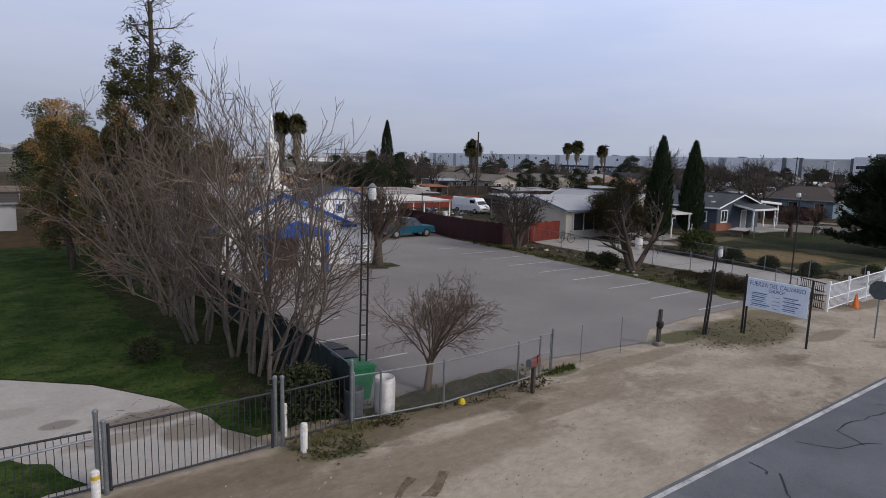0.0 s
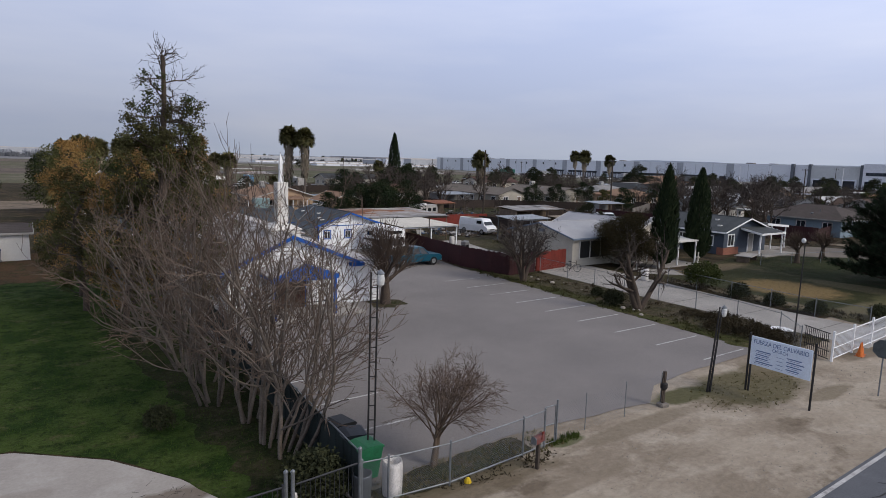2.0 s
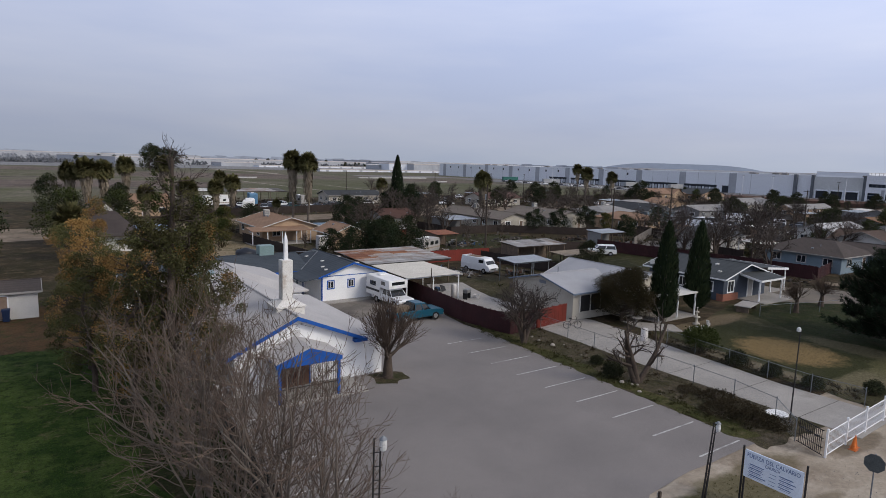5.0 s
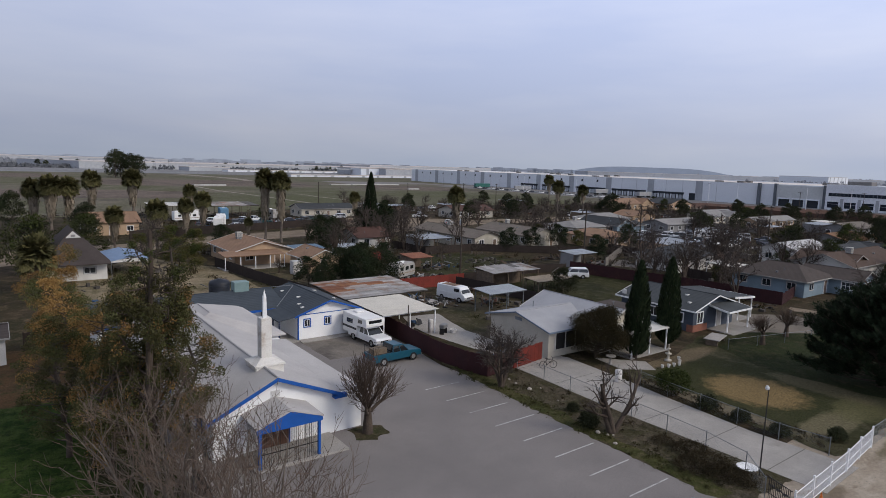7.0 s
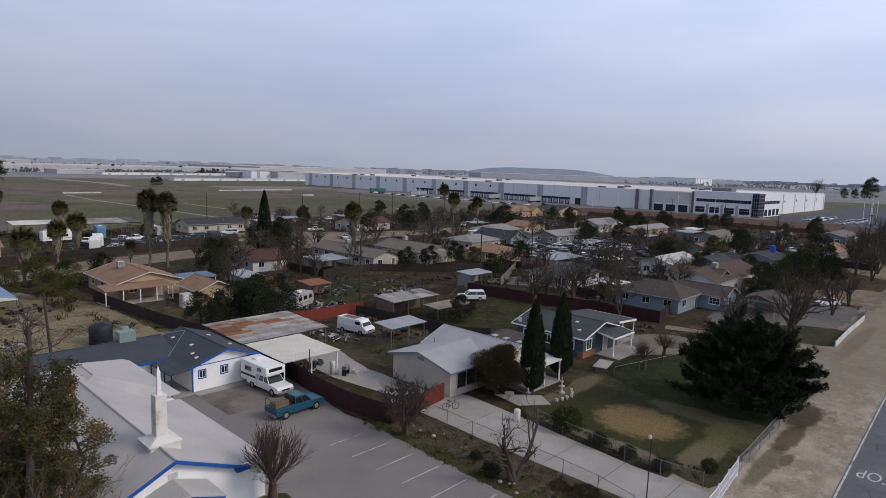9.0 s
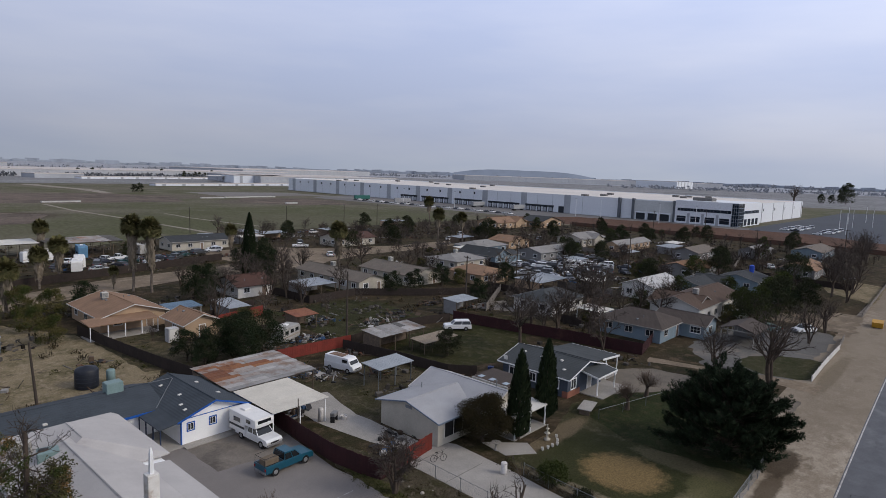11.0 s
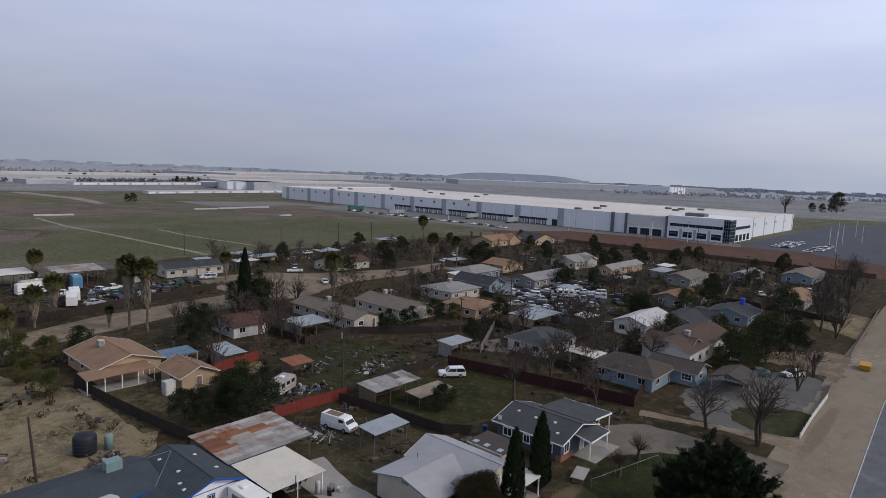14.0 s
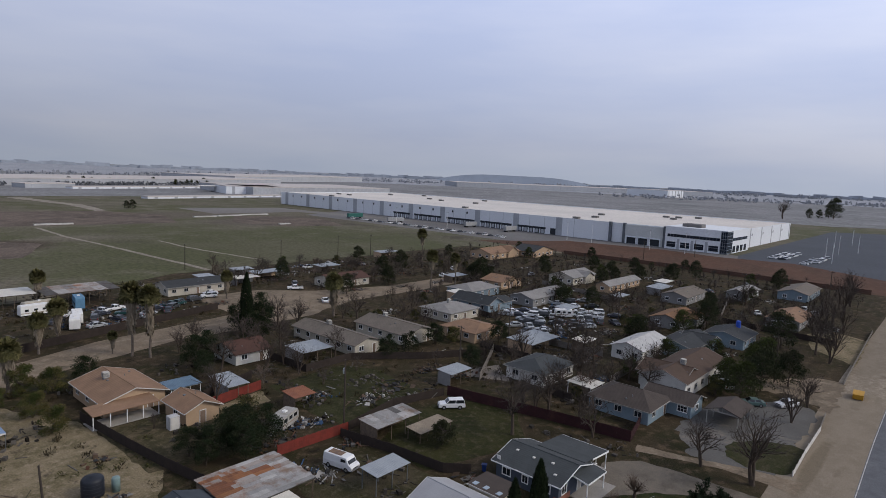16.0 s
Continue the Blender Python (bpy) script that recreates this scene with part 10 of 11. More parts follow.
HEAPS_NEAR = [(46.5, 63.5, 4, 3, 40), (44.5, 66, 4, 3, 30), (52.5, 60.5, 4, 3, 30), (48, 80.5, 7, 4, 90), (54, 79.5, 6, 3, 60), (47, 76.5, 6, 3, 50),
    (70, 80, 8, 4, 50), (64, 88, 6, 5, 40), (56, 68.5, 4, 3, 30), (108, 55, 5, 4, 40), (112, 56, 6, 4, 50), (123, 65, 7, 4, 60),
    (118, 70, 6, 4, 40), (136, 80, 7, 4, 50)]
HEAPS_MID = [(130, 97, 6, 4, 40), (60, 166, 9, 6, 80), (70, 178, 10, 6, 90), (54, 184, 10, 5, 70), (78, 165, 6, 4, 40), (110, 200, 12, 8, 80),
    (124, 192, 10, 8, 70), (136, 200, 12, 6, 70), (150, 212, 12, 5, 70), (18, 72, 8, 1.5, 50), (24, 76, 3, 2, 20), (14, 84, 5, 3, 16),
    (26, 88, 4, 3, 14), (100, 90, 6, 4, 30)]
HEAPS_FAR = [(168, 100, 8, 5, 50), (186, 104, 8, 5, 40), (150, 74, 8, 4, 50), (172, 74, 8, 5, 40), (182, 84, 8, 5, 40), (160, 118, 8, 5, 40),
    (140, 66, 6, 4, 30), (92, 78, 5, 4, 30), (76, 76, 5, 3, 24), (36.4, 55.6, 2, 2, 14), (59.5, 49, 4, 3, 20), (40, 43.8, 3, 1.2, 16),
    (38.2, 42.3, 2, 1.5, 14)]
SC = HEAPS_NEAR + HEAPS_MID + HEAPS_FAR
for i, (x, y, w, d, n) in enumerate(SC):
    scrap(x, y, w, d, n, 200 + i, "heap of scrap boards, crates and metal", ((0, 1, 2, 3), (1, 2, 3, 4), (0, 2, 3, 5))[i % 3])

for x, y, w, d, n, sd_ in OLD_HEAPS:
    scrap(x, y, w, d, n, sd_, "heap of rusty parts and crates in the storage yard", (0, 3, 4, 5))
tank = thing("water_tank", 22.9, 79.2, 0.02, 0, "black plastic water tank in the vacant lot", "tank")
part("shell", Geo().lathe([(1.25, 0), (1.3, 0.1), (1.3, 2.1), (1.15, 2.35), (0.4, 2.55), (0.3, 2.62), (0.1, 2.64)], 26), surface("black_plastic", (0.018, 0.022, 0.032), None, 2, 0.5, fine=20), tank, smooth=True)
for k in range(4):
    part("rib", Geo().lathe([(1.3, 0.4 + 0.45 * k), (1.33, 0.43 + 0.45 * k), (1.3, 0.46 + 0.45 * k)], 26), MATS["black_plastic"], tank)
cy = thing("gas_cylinder", 25.3, 78.4, 0.02, 0, "grey upright metal cylinder beside the tank", "tank")
part("shell", Geo().lathe([(0.5, 0), (0.5, 1.7), (0.42, 1.85), (0.1, 1.9)], 16), MATS["ac_paint"], cy, smooth=True)
wh = thing("water_heater", 37.0, 52.2, 0.02, 0, "old white water heater beside the carport", "heater")
part("shell", Geo().lathe([(0.28, 0), (0.28, 1.4), (0.24, 1.5), (0.05, 1.52)], 14), MATS["dirty_white_plastic"], wh, smooth=True)
bb = thing("barbecue", 38.0, 51.2, 0.02, 30, "grey barbecue grill beside the carport", "grill")
part("box", Geo().soft_box(-0.5, 0.5, -0.3, 0.3, 0.7, 1.1, 0.08), surface("grill_grey", (0.24, 0.24, 0.24), None, 3, 0.5, 0.4, fine=20), bb)
part("leg", Geo().box(-0.45, -0.4, -0.25, 0.25, 0, 0.7).box(0.4, 0.45, -0.25, 0.25, 0, 0.7), BLACK_METAL, bb)
tub = thing("tub", 39.2, 51.0, 0.02, 0, "white round tub beside the carport", "tub")
part("shell", Geo().lathe([(0.3, 0), (0.38, 0.4), (0.35, 0.4), (0.28, 0.05)], 16), MATS["dirty_white_plastic"], tub)
post = thing("bare_post", 33.7, 51.6, 0, 0, "tall dark bare post by the fence", "post")
part("shaft", Geo().tube((0, 0, 0), (0, 0, 3.6), 0.06, 0.05, 8), POLE_WOOD, post)


def bicycle(x, y, rz, label):
    b = thing("bicycle", x, y, 0.04, rz, label, "bicycle")
    for u in (-0.5, 0.5):
        n = 18
        tg = Geo()
        for i in range(n):
            a, c = 2 * math.pi * i / n, 2 * math.pi * (i + 1) / n
            tg.tube((u + 0.33 * math.cos(a), 0, 0.34 + 0.33 * math.sin(a)), (u + 0.33 * math.cos(c), 0, 0.34 + 0.33 * math.sin(c)), 0.022, 0.022, 5, False)
        wl_ = part("wheel", tg, TYRE, b)
        part("hub", Geo().tube((u, -0.04, 0.34), (u, 0.04, 0.34), 0.03), GALV, wl_)
    fr = Geo()
    for p, q in (((-0.5, 0, 0.34), (-0.1, 0, 0.3)), ((-0.5, 0, 0.34), (-0.18, 0, 0.8)), ((-0.1, 0, 0.3), (-0.2, 0, 0.9)), ((-0.1, 0, 0.3), (0.36, 0, 0.78)), ((-0.18, 0, 0.8), (0.36, 0, 0.82)), ((0.36, 0, 0.95), (0.5, 0, 0.34))):
        fr.tube(p, q, 0.018, 0.018, 6)
    part("frame", fr, BLACK_METAL, b)
    part("saddle", Geo().soft_box(-0.34, -0.08, -0.06, 0.06, 0.9, 0.96, 0.02), BLACK_METAL, b)
    part("handlebar", Geo().tube((0.36, -0.28, 1.0), (0.36, 0.28, 1.0), 0.014), BLACK_METAL, b)
    return b


bicycle(39.4, 37.2, -25, "dark bicycle standing on the concrete driveway")
ft = thing("garden_fountain", 51.0, 32.6, 0.03, 0, "white tiered garden fountain", "fountain")
part("tiers", Geo().lathe([(0.45, 0), (0.5, 0.15), (0.2, 0.25), (0.16, 0.7), (0.45, 0.85), (0.42, 0.92), (0.13, 0.95), (0.1, 1.3), (0.28, 1.42), (0.26, 1.48), (0.07, 1.5), (0.05, 1.8), (0.1, 1.9), (0.02, 2.0)], 16), CREAM, ft, smooth=True)
ft.scale = (0.72, 0.72, 0.85)
bd = thing("birdbath", 45.3, 34.9, 0.05, 0, "pale stone birdbath in the garden", "birdbath")
part("basin", Geo().lathe([(0.25, 0), (0.12, 0.1), (0.10, 0.6), (0.45, 0.75), (0.48, 0.82), (0.4, 0.8), (0.05, 0.74)], 16), CONCRETE, bd, smooth=True)
for i, (x, y) in enumerate(((48.6, 31.6), (49.3, 31.4), (50.0, 31.3), (50.7, 31.2), (51.4, 31.6), (52.2, 32.2))):
    gp = thing("garden_pot", x, y, 0.03, 0, "small white garden pot in a row", "pot", "garden pots")
    part("pot", Geo().lathe([(0.14, 0), (0.2, 0.25), (0.22, 0.4), (0.17, 0.4), (0.12, 0.1)], 12), OFFWHITE, gp)
    gp.scale = (0.7, 0.7, 0.8)
bw = thing("white_drum", 42.0, 31.5, 0.04, 0, "white drum beside the driveway", "barrel")
part("drum", Geo().lathe([(0.28, 0), (0.3, 0.05), (0.3, 1.0), (0.26, 1.05), (0.05, 1.06)], 16), MATS["dirty_white_plastic"], bw, smooth=True)
sd = thing("satellite_dish", 35.8, 17.2, 0.03, 0, "white satellite dish lying face up in the weeds", "dish")
part("bowl", Geo().lathe([(0.05, 0.02), (0.4, 0.1), (0.62, 0.24), (0.6, 0.26), (0.38, 0.13), (0.04, 0.06)], 20), WHITE_PAINT, sd, smooth=True)
tb = thing("slab_table", 61.2, 33.6, 0.02, 15, "flat pale board table on the lawn", "table")
part("top", Geo().soft_box(-1.6, 1.6, -0.8, 0.8, 0.6, 0.68, 0.02), CONCRETE, tb)
for sx in (-1.4, 1.4):
    part("leg", Geo().box(sx - 0.06, sx + 0.06, -0.6, 0.6, 0, 0.6), WOOD, tb)
wheelie_bin(-2.2, 61.6, 0, ("navy", (0.015, 0.03, 0.08)), "dark blue wheeled bin beside the outbuilding")
wheelie_bin(63.0, 49.2, 30, ("blue", (0.015, 0.04, 0.16)), "blue wheeled bin behind the slate blue house")
so = thing("portable_shed", 38.7, 91.6, 0.02, 0, "narrow pale grey storage cabinet beside the garage", "shed")
part("box", Geo().soft_box(-0.8, 0.8, -0.7, 0.7, 0, 2.1, 0.05), surface("pale_grey_paint", (0.5, 0.5, 0.5), None, 2, 0.6, fine=20), so)
part("door", Geo().box(-0.6, 0.6, -0.72, -0.7, 0.1, 1.95), OFFWHITE, so)
dt = thing("dumpster", 142.4, 15.2, 0.015, 4, "yellow open steel dumpster on the shoulder", "dumpster")
part("body", Geo().prism([(-1.6, -0.9, 0.1), (1.6, -0.9, 0.1), (1.9, -0.9, 1.1), (-1.9, -0.9, 1.1)], (0, 1.8, 0)), surface("yellow_steel", (0.5, 0.28, 0.03), (0.42, 0.23, 0.03), 1, 0.6, fine=10), dt)
part("rim", Geo().box(-1.95, 1.95, -0.95, -0.9, 1.05, 1.15).box(-1.95, 1.95, 0.9, 0.95, 1.05, 1.15), MATS["yellow_steel"], dt)
bt2 = thing("blue_tank", 170.0, 46.0, 4.2, 0, "bright blue tank on a roof", "tank")
part("shell", Geo().lathe([(0.6, -0.6), (0.6, 1.3), (0.2, 1.5)], 14), surface("bright_blue", (0.03, 0.09, 0.5), None, 2, 0.5, fine=20), bt2)
tr = thing("tarp_roof", 16.3, 105.6, 0, 0, "blue sheet canopy with a white front on poles", "canopy")
tarp = surface("tarp_blue", (0.20, 0.29, 0.44), (0.17, 0.25, 0.38), 1, 0.6, fine=20)
for s in (-1, 1):
    part("sheet", Geo().prism([(s * 2.7, -5.6, 2.45), (0, -5.6, 3.0), (0, -5.6, 3.06), (s * 2.7, -5.6, 2.51)], (0, 11.2, 0)), tarp, tr)
part("front_panel", Geo().prism([(-2.65, -5.64, 2.32), (2.65, -5.64, 2.32), (2.65, -5.64, 2.48), (0, -5.64, 3.0), (-2.65, -5.64, 2.48)], (0, 0.04, 0)), OFFWHITE, tr)
for sx in (-2.6, 2.6):
    for sy in (-5.5, 0.0, 5.5):
        part("pole", Geo().tube((sx, sy, 0), (sx, sy, 2.5), 0.05), GALV, tr)
for i, (x, y) in enumerate(((362.8, 208.6), (360.4, 189), (362.4, 151), (361.6, 129), (431, 68.5), (464, 66.6), (398, 60), (510, 76), (480, 58), (545, 70), (344, 300), (340, 350))):
    lm = thing("car_park_lamp", x, y, 0, 0, "tall white car park lamp mast", "lamp post", "car park lamps")
    part("mast", Geo().tube((0, 0, 0), (0, 0, 12), 0.13, 0.09, 6), WHITE_PAINT, lm)
    part("head", Geo().box(-1.0, 1.0, -0.25, 0.25, 11.9, 12.1), GALV, lm)

# ---------------------------------------------------------------- shrubs and yard trees
s1 = move(shrub(1.6, 1.4, 1, "dark leafy bush at the lawn's edge", LEAF_DARK, 1.3, 0.11), 3.3, 21.7)
s2 = move(shrub(1.7, 1.5, 2, "dark leafy bush behind the iron bars", LEAF_DARK, 1.6, 0.11), 6.0, 14.7)
move(shrub(2.6, 2.2, 3, "round dark bush beside the driveway", LEAF_GREEN, 1.8, 0.13), 43.6, 27.3)
s4 = move(shrub(1.35, 1.1, 4, "low round bush beside the driveway", LEAF_DARK, 1.2, 0.11), 42.9, 23.9)
for x, y, k in ((42.9, 21.3, 0.85), (42.8, 18.5, 0.85), (32.6, 26.8, 0.95), (45.5, 15.9, 0.8), (33.8, 29.3, 0.6)):
    put(s4, x, y, x * 40, k)
LEAF_SCRUB = leaf_surface("scrub_leaves", (0.022, 0.020, 0.012), (0.060, 0.046, 0.026))
s5 = move(shrub(2.4, 0.65, 5, "dark twiggy scrub in the weedy strip", LEAF_SCRUB, 1.2, 0.075), 33.8, 17.6)
for x, y, k in ((34.6, 18.9, 1.0), (33.2, 19.3, 0.9), (35.2, 20.6, 0.9), (34.4, 16.6, 0.8), (34.9, 22.4, 0.6)):
    put(s5, x, y, x * 77, k)
move(s1, 3.3, 21.7, 0, 0.6)

FB = [grown_tree(110, 53, 101, [(0, 0, 0.1, 0, 4.0), (0.1, 0, -0.3, 0.1, 3.8)], 0.16, yard_table(7.0, 0.75), "leafless tree among the yards", BARK_DARK, TWIG_DARK, fine=0.035),
      grown_tree(126, 72, 102, [(0, 0, 0.0, 0.05, 5.0)], 0.22, yard_table(8.5, 1.1), "tall leafless tree among the yards", BARK_DARK, TWIG_DARK, fine=0.035),
      grown_tree(60, 100, 103, [(0, 0, 0.05, 0, 2.8), (0.1, 0, -0.3, 0.1, 2.6), (0, 0.1, 0.3, -0.1, 2.6)], 0.1, yard_table(5.0, 0.7), "leafless small tree among the yards", BARK, TWIG_MID, fine=0.03)]
FL = [lobed_tree(182.5, 142.8, 111, 9.5, 7.4, 1.0, 85, "dense dark evergreen among the yards", ((LEAF_DARK, 0.7), (LEAF_CYP, 0.3)), 0.22, 80, 0.24, (0.7, 1.3), top=0.8),
      lobed_tree(145.2, 33.5, 112, 7.5, 6.6, 0.8, 75, "round dark evergreen among the yards", ((LEAF_DARK, 0.6), (LEAF_GREEN, 0.4)), 0.2, 80, 0.22, (0.6, 1.2), top=0.85),
      lobed_tree(46.5, 84.0, 113, 5.0, 4.6, 0.5, 60, "bushy dark tree among the yards", ((LEAF_DARK, 0.7), (LEAF_OLIVE, 0.3)), 0.14, 80, 0.17, (0.5, 0.9), top=0.85)]

# lot-line fences between the back yards
for i, pts in enumerate(([(112, 54), (128, 54.5), (146, 65)], [(112, 72), (112, 88)], [(96, 54), (97, 60)], [(128, 64), (127, 78)], [(146, 66), (168, 72), (190, 74)], [(172, 56), (192, 60)], [(112, 104), (112, 122)], [(138, 104), (140, 124)], [(160, 116), (190, 122)], [(192, 90), (200, 126)], [(70, 100), (69, 122)], [(48, 100), (60, 104)], [(196, 58), (232, 66)], [(186, 26), (190, 56)])):
    board_fence("dark weathered board fence between back yards", pts, 1.6, DARKF if i % 3 else MATS["grey_boards"], 0.4, seed=40 + i)

# dark evergreens seen one by one
YARD_EVERGREENS_NEAR = [(39.0, 78.5, 0.9, 1), (36.0, 81.0, 0.7, 1), (41.0, 74.5, 0.95, 1), (45.0, 76.5, 1.0, 1), (43.5, 82.0, 0.85, 1), (36.5, 77.0, 0.6, 1),
    (55.0, 116.0, 1.1, 1), (58.5, 119.0, 1.0, 1), (53.5, 110.5, 0.8, 1), (24.8, 110.0, 1.0, 2), (30.5, 120.0, 1.1, 2), (26.0, 122.0, 1.2, 2),
    (36.5, 122.0, 0.8, 1), (21.0, 118.0, 1.0, 2), (76.5, 136.5, 1.2, 1), (83.0, 139.0, 1.3, 1), (74.0, 125.0, 1.1, 1), (79.5, 131.5, 1.2, 1)]
YARD_EVERGREENS_MID = [(95.0, 95.5, 0.8, 1), (104.5, 96.0, 0.85, 1), (110.5, 95.0, 0.9, 2), (118.0, 87.0, 0.9, 1), (97.5, 79.0, 0.8, 1), (89.0, 96.5, 0.8, 1)]
for x, y, k, i in YARD_EVERGREENS_NEAR + YARD_EVERGREENS_MID:
    put(LT[i], x, y, (x * 57) % 360, k)
BACK_EVERGREENS_NEAR = [(241, 117, 1.0, 0), (229, 143, 1.05, 0), (238, 103, 1.0, 0), (131.0, 30.5, 0.9, 0), (122.5, 32.0, 0.95, 1), (138.5, 27.0, 0.8, 0), (127.0, 36.0, 0.8, 1), (145, 44, 0.7, 1),
    (139, 34, 0.9, 1), (172, 36, 1.0, 0), (118.4, 53, 0.55, 1), (186, 141, 0.9, 0), (250, 130, 1.0, 0), (216, 134, 0.9, 0),
    (262, 116, 1.0, 0), (272, 92, 1.1, 0), (280, 60, 1.1, 0), (220, 110, 0.8, 0), (196, 118, 0.8, 1), (150.5, 66, 0.8, 1)]
BACK_EVERGREENS_MID = [(163, 58, 0.9, 1), (176, 56, 0.9, 0), (190, 60, 1.0, 0), (204, 64, 0.9, 0), (136, 51.5, 0.7, 1), (127, 156, 0.7, 0),
    (150, 160, 0.7, 0), (162, 176, 0.8, 0), (180, 184, 0.8, 0), (230, 200, 0.8, 0), (286, 150, 0.9, 0), (278, 190, 0.8, 0),
    (12, 118, 1.0, 1), (4, 108, 1.1, 1), (-6, 90, 1.0, 0), (-14, 74, 0.9, 0), (16, 148, 0.8, 0), (4, 176, 0.9, 0)]
BACK_EVERGREENS_FAR = [(66, 180, 0.5, 1)]
for x, y, k, i in BACK_EVERGREENS_NEAR + BACK_EVERGREENS_MID + BACK_EVERGREENS_FAR:
    put(FL[i], x, y, (x * 91) % 360, k * (0.72 if x > 185 else 1.0))

# belt of dark evergreens between the last yards and the warehouse
belt = random.Random(606)
for k in range(18):
    x, y = 226 + 64 * belt.random(), 52 + 140 * belt.random()
    if 203 < x < 234 and 96 < y < 130 or 234 < x < 264 and 176 < y < 194 or 230 < x < 248 and 86 < y < 98:
        continue
    put(FL[k % 3], x, y, belt.uniform(0, 360), belt.uniform(0.45, 0.75))

# leafless trees seen one by one, then the thicket between the yards
WINTER_TREES_NEAR = [(237, 31, 1.3, 0), (226, 59, 0.9, 1), (229, 36, 1.1, 0), (246, 34, 1.2, 1), (256, 32, 1.2, 0), (284, 36, 1.2, 0),
    (205, 27, 1.0, 0), (214, 31, 1.0, 1), (196, 33, 1.0, 0), (60, 92, 0.6, 2),
    (78, 94, 0.6, 2), (68, 100, 0.75, 0), (76, 118, 0.9, 1), (66, 108, 0.8, 0), (58, 112, 0.8, 1)]
WINTER_TREES_MID = [(68, 92, 0.7, 2), (48, 96, 0.9, 0), (93, 30, 0.9, 2), (117, 22, 0.8, 0), (128, 21.5, 0.8, 0), (166, 24, 1.0, 0),
    (172, 28, 1.0, 1), (181, 25, 1.0, 0), (190, 30, 1.1, 1), (36.6, 93.5, 0.5, 2), (112, 46.5, 0.75, 1), (126.5, 50.5, 0.8, 0)]
WINTER_TREES_FAR = [(92, 56.5, 0.85, 1), (89, 60, 0.7, 0), (116, 52, 0.8, 1), (104, 54.5, 0.8, 0), (98, 58, 0.7, 1), (120, 62, 0.9, 1),
    (112, 76, 0.9, 0), (126, 68, 0.9, 1), (94, 86, 0.6, 2),
    (57, 128, 0.7, 0), (62, 131, 0.8, 0), (68, 130, 0.7, 2), (86, 134, 0.9, 1), (90, 131, 0.9, 0), (134, 100, 0.6, 2)]
for x, y, k, i in WINTER_TREES_NEAR + WINTER_TREES_MID + WINTER_TREES_FAR:
    put(BT[i], x, y, (x * 73) % 360, k)
rnd = random.Random(2024)
KEPT_CLEAR_NEAR = [(28, 41, 98, 115), (40, 48, 91, 101), (83, 93, 100, 126), (97, 110, 98, 119), (123, 138, 107, 120), (141, 158, 107, 123),
    (112, 125, 90, 102), (98, 112, 61, 72), (95, 112, 34, 52), (105, 115, 26, 35), (129, 146, 54, 64), (112, 138, 38, 50),
    (140, 159, 46, 58), (160, 174, 41, 53), (61, 78, 33, 48), (132, 172, 78, 102), (128, 147, 164, 177), (80, 101, 183, 195)]
KEPT_CLEAR_MID = [(206, 227, 115, 129), (203, 233, 98, 107), (235, 263, 177, 193), (120, 180, 144, 160), (84, 122, 135, 182), (57, 84, 52, 71),
    (58, 104, 16, 38)]
OPEN_GARDENS = [(58, 97, 73, 101), (84, 98, 60, 74), (92, 112, 84, 100), (110, 124, 84, 92), (40, 58, 70, 100), (112, 132, 62, 74)]
BLOCKED = KEPT_CLEAR_NEAR + KEPT_CLEAR_MID + OPEN_GARDENS
n_made = 0
while n_made < 170:
    x = 58 + 152 * rnd.random() ** 0.9
    y = rnd.uniform(24, 214)
    if y < 17 + 0.03 * x + 6 or any(a - 1 < x < b + 1 and c - 1 < y < d + 1 for a, b, c, d in BLOCKED) or (x < 100 and y > 125):
        continue
    n_made += 1
    i = rnd.choice((0, 0, 1, 1, 2))
    if rnd.random() < 0.16:
        put(FL[rnd.choice((0, 1, 2, 2))], x, y, rnd.uniform(0, 360), rnd.uniform(0.45, 0.8))
    else:
        put(FB[i], x, y, rnd.uniform(0, 360), rnd.uniform(0.8, 1.3) * (1.0 if x < 130 else 0.72))
n_made = 0
while n_made < 70:
    x, y = 60 + 215 * rnd.random() ** 0.9, rnd.uniform(36, 214)
    if y < 17 + 0.03 * x + 12 or any(a < x < b and c < y < d for a, b, c, d in BLOCKED[:-6] if b - a < 26) or (x < 100 and 120 < y < 160):
        continue
    n_made += 1
    scrap(x, y, rnd.uniform(3, 9), rnd.uniform(2, 5), rnd.randint(16, 44), 400 + n_made, "heap of yard clutter and old boards", ((0, 1, 2, 3), (1, 2, 3), (0, 2, 3, 5), (2, 3))[n_made % 4])
# dark hedge lines and orchards far across the fields, and the thicket at the back of the yards
def far_wood(rows, colours, label, name):
    g = Geo()
    for x0, y0, x1, y1, n, h, spread in rows:
        for _ in range(n):
            f = rnd.random()
            c = Vector((x0 + (x1 - x0) * f + rnd.gauss(0, spread), y0 + (y1 - y0) * f + rnd.gauss(0, spread), 0))
            hh, w = h * rnd.uniform(0.4, 1.2), h * rnd.uniform(0.4, 0.9)
            for _ in range(9):
                a = rnd.uniform(0, 6.283)
                p = c + Vector((w * rnd.random() * math.cos(a), w * rnd.random() * math.sin(a), hh * rnd.uniform(0.1, 0.8)))
                d, e = Vector((math.cos(a), math.sin(a), 0)) * w * 0.35, Vector((rnd.gauss(0, 0.1), rnd.gauss(0, 0.1), hh * 0.25))
                g.face_set([p - d, p - e, p + d, p + e], [(0, 1, 2, 3)])
    tagged(part(name, g, leaf_surface(name + "_leaves", *colours)), label, "far woods", "", "stuff")


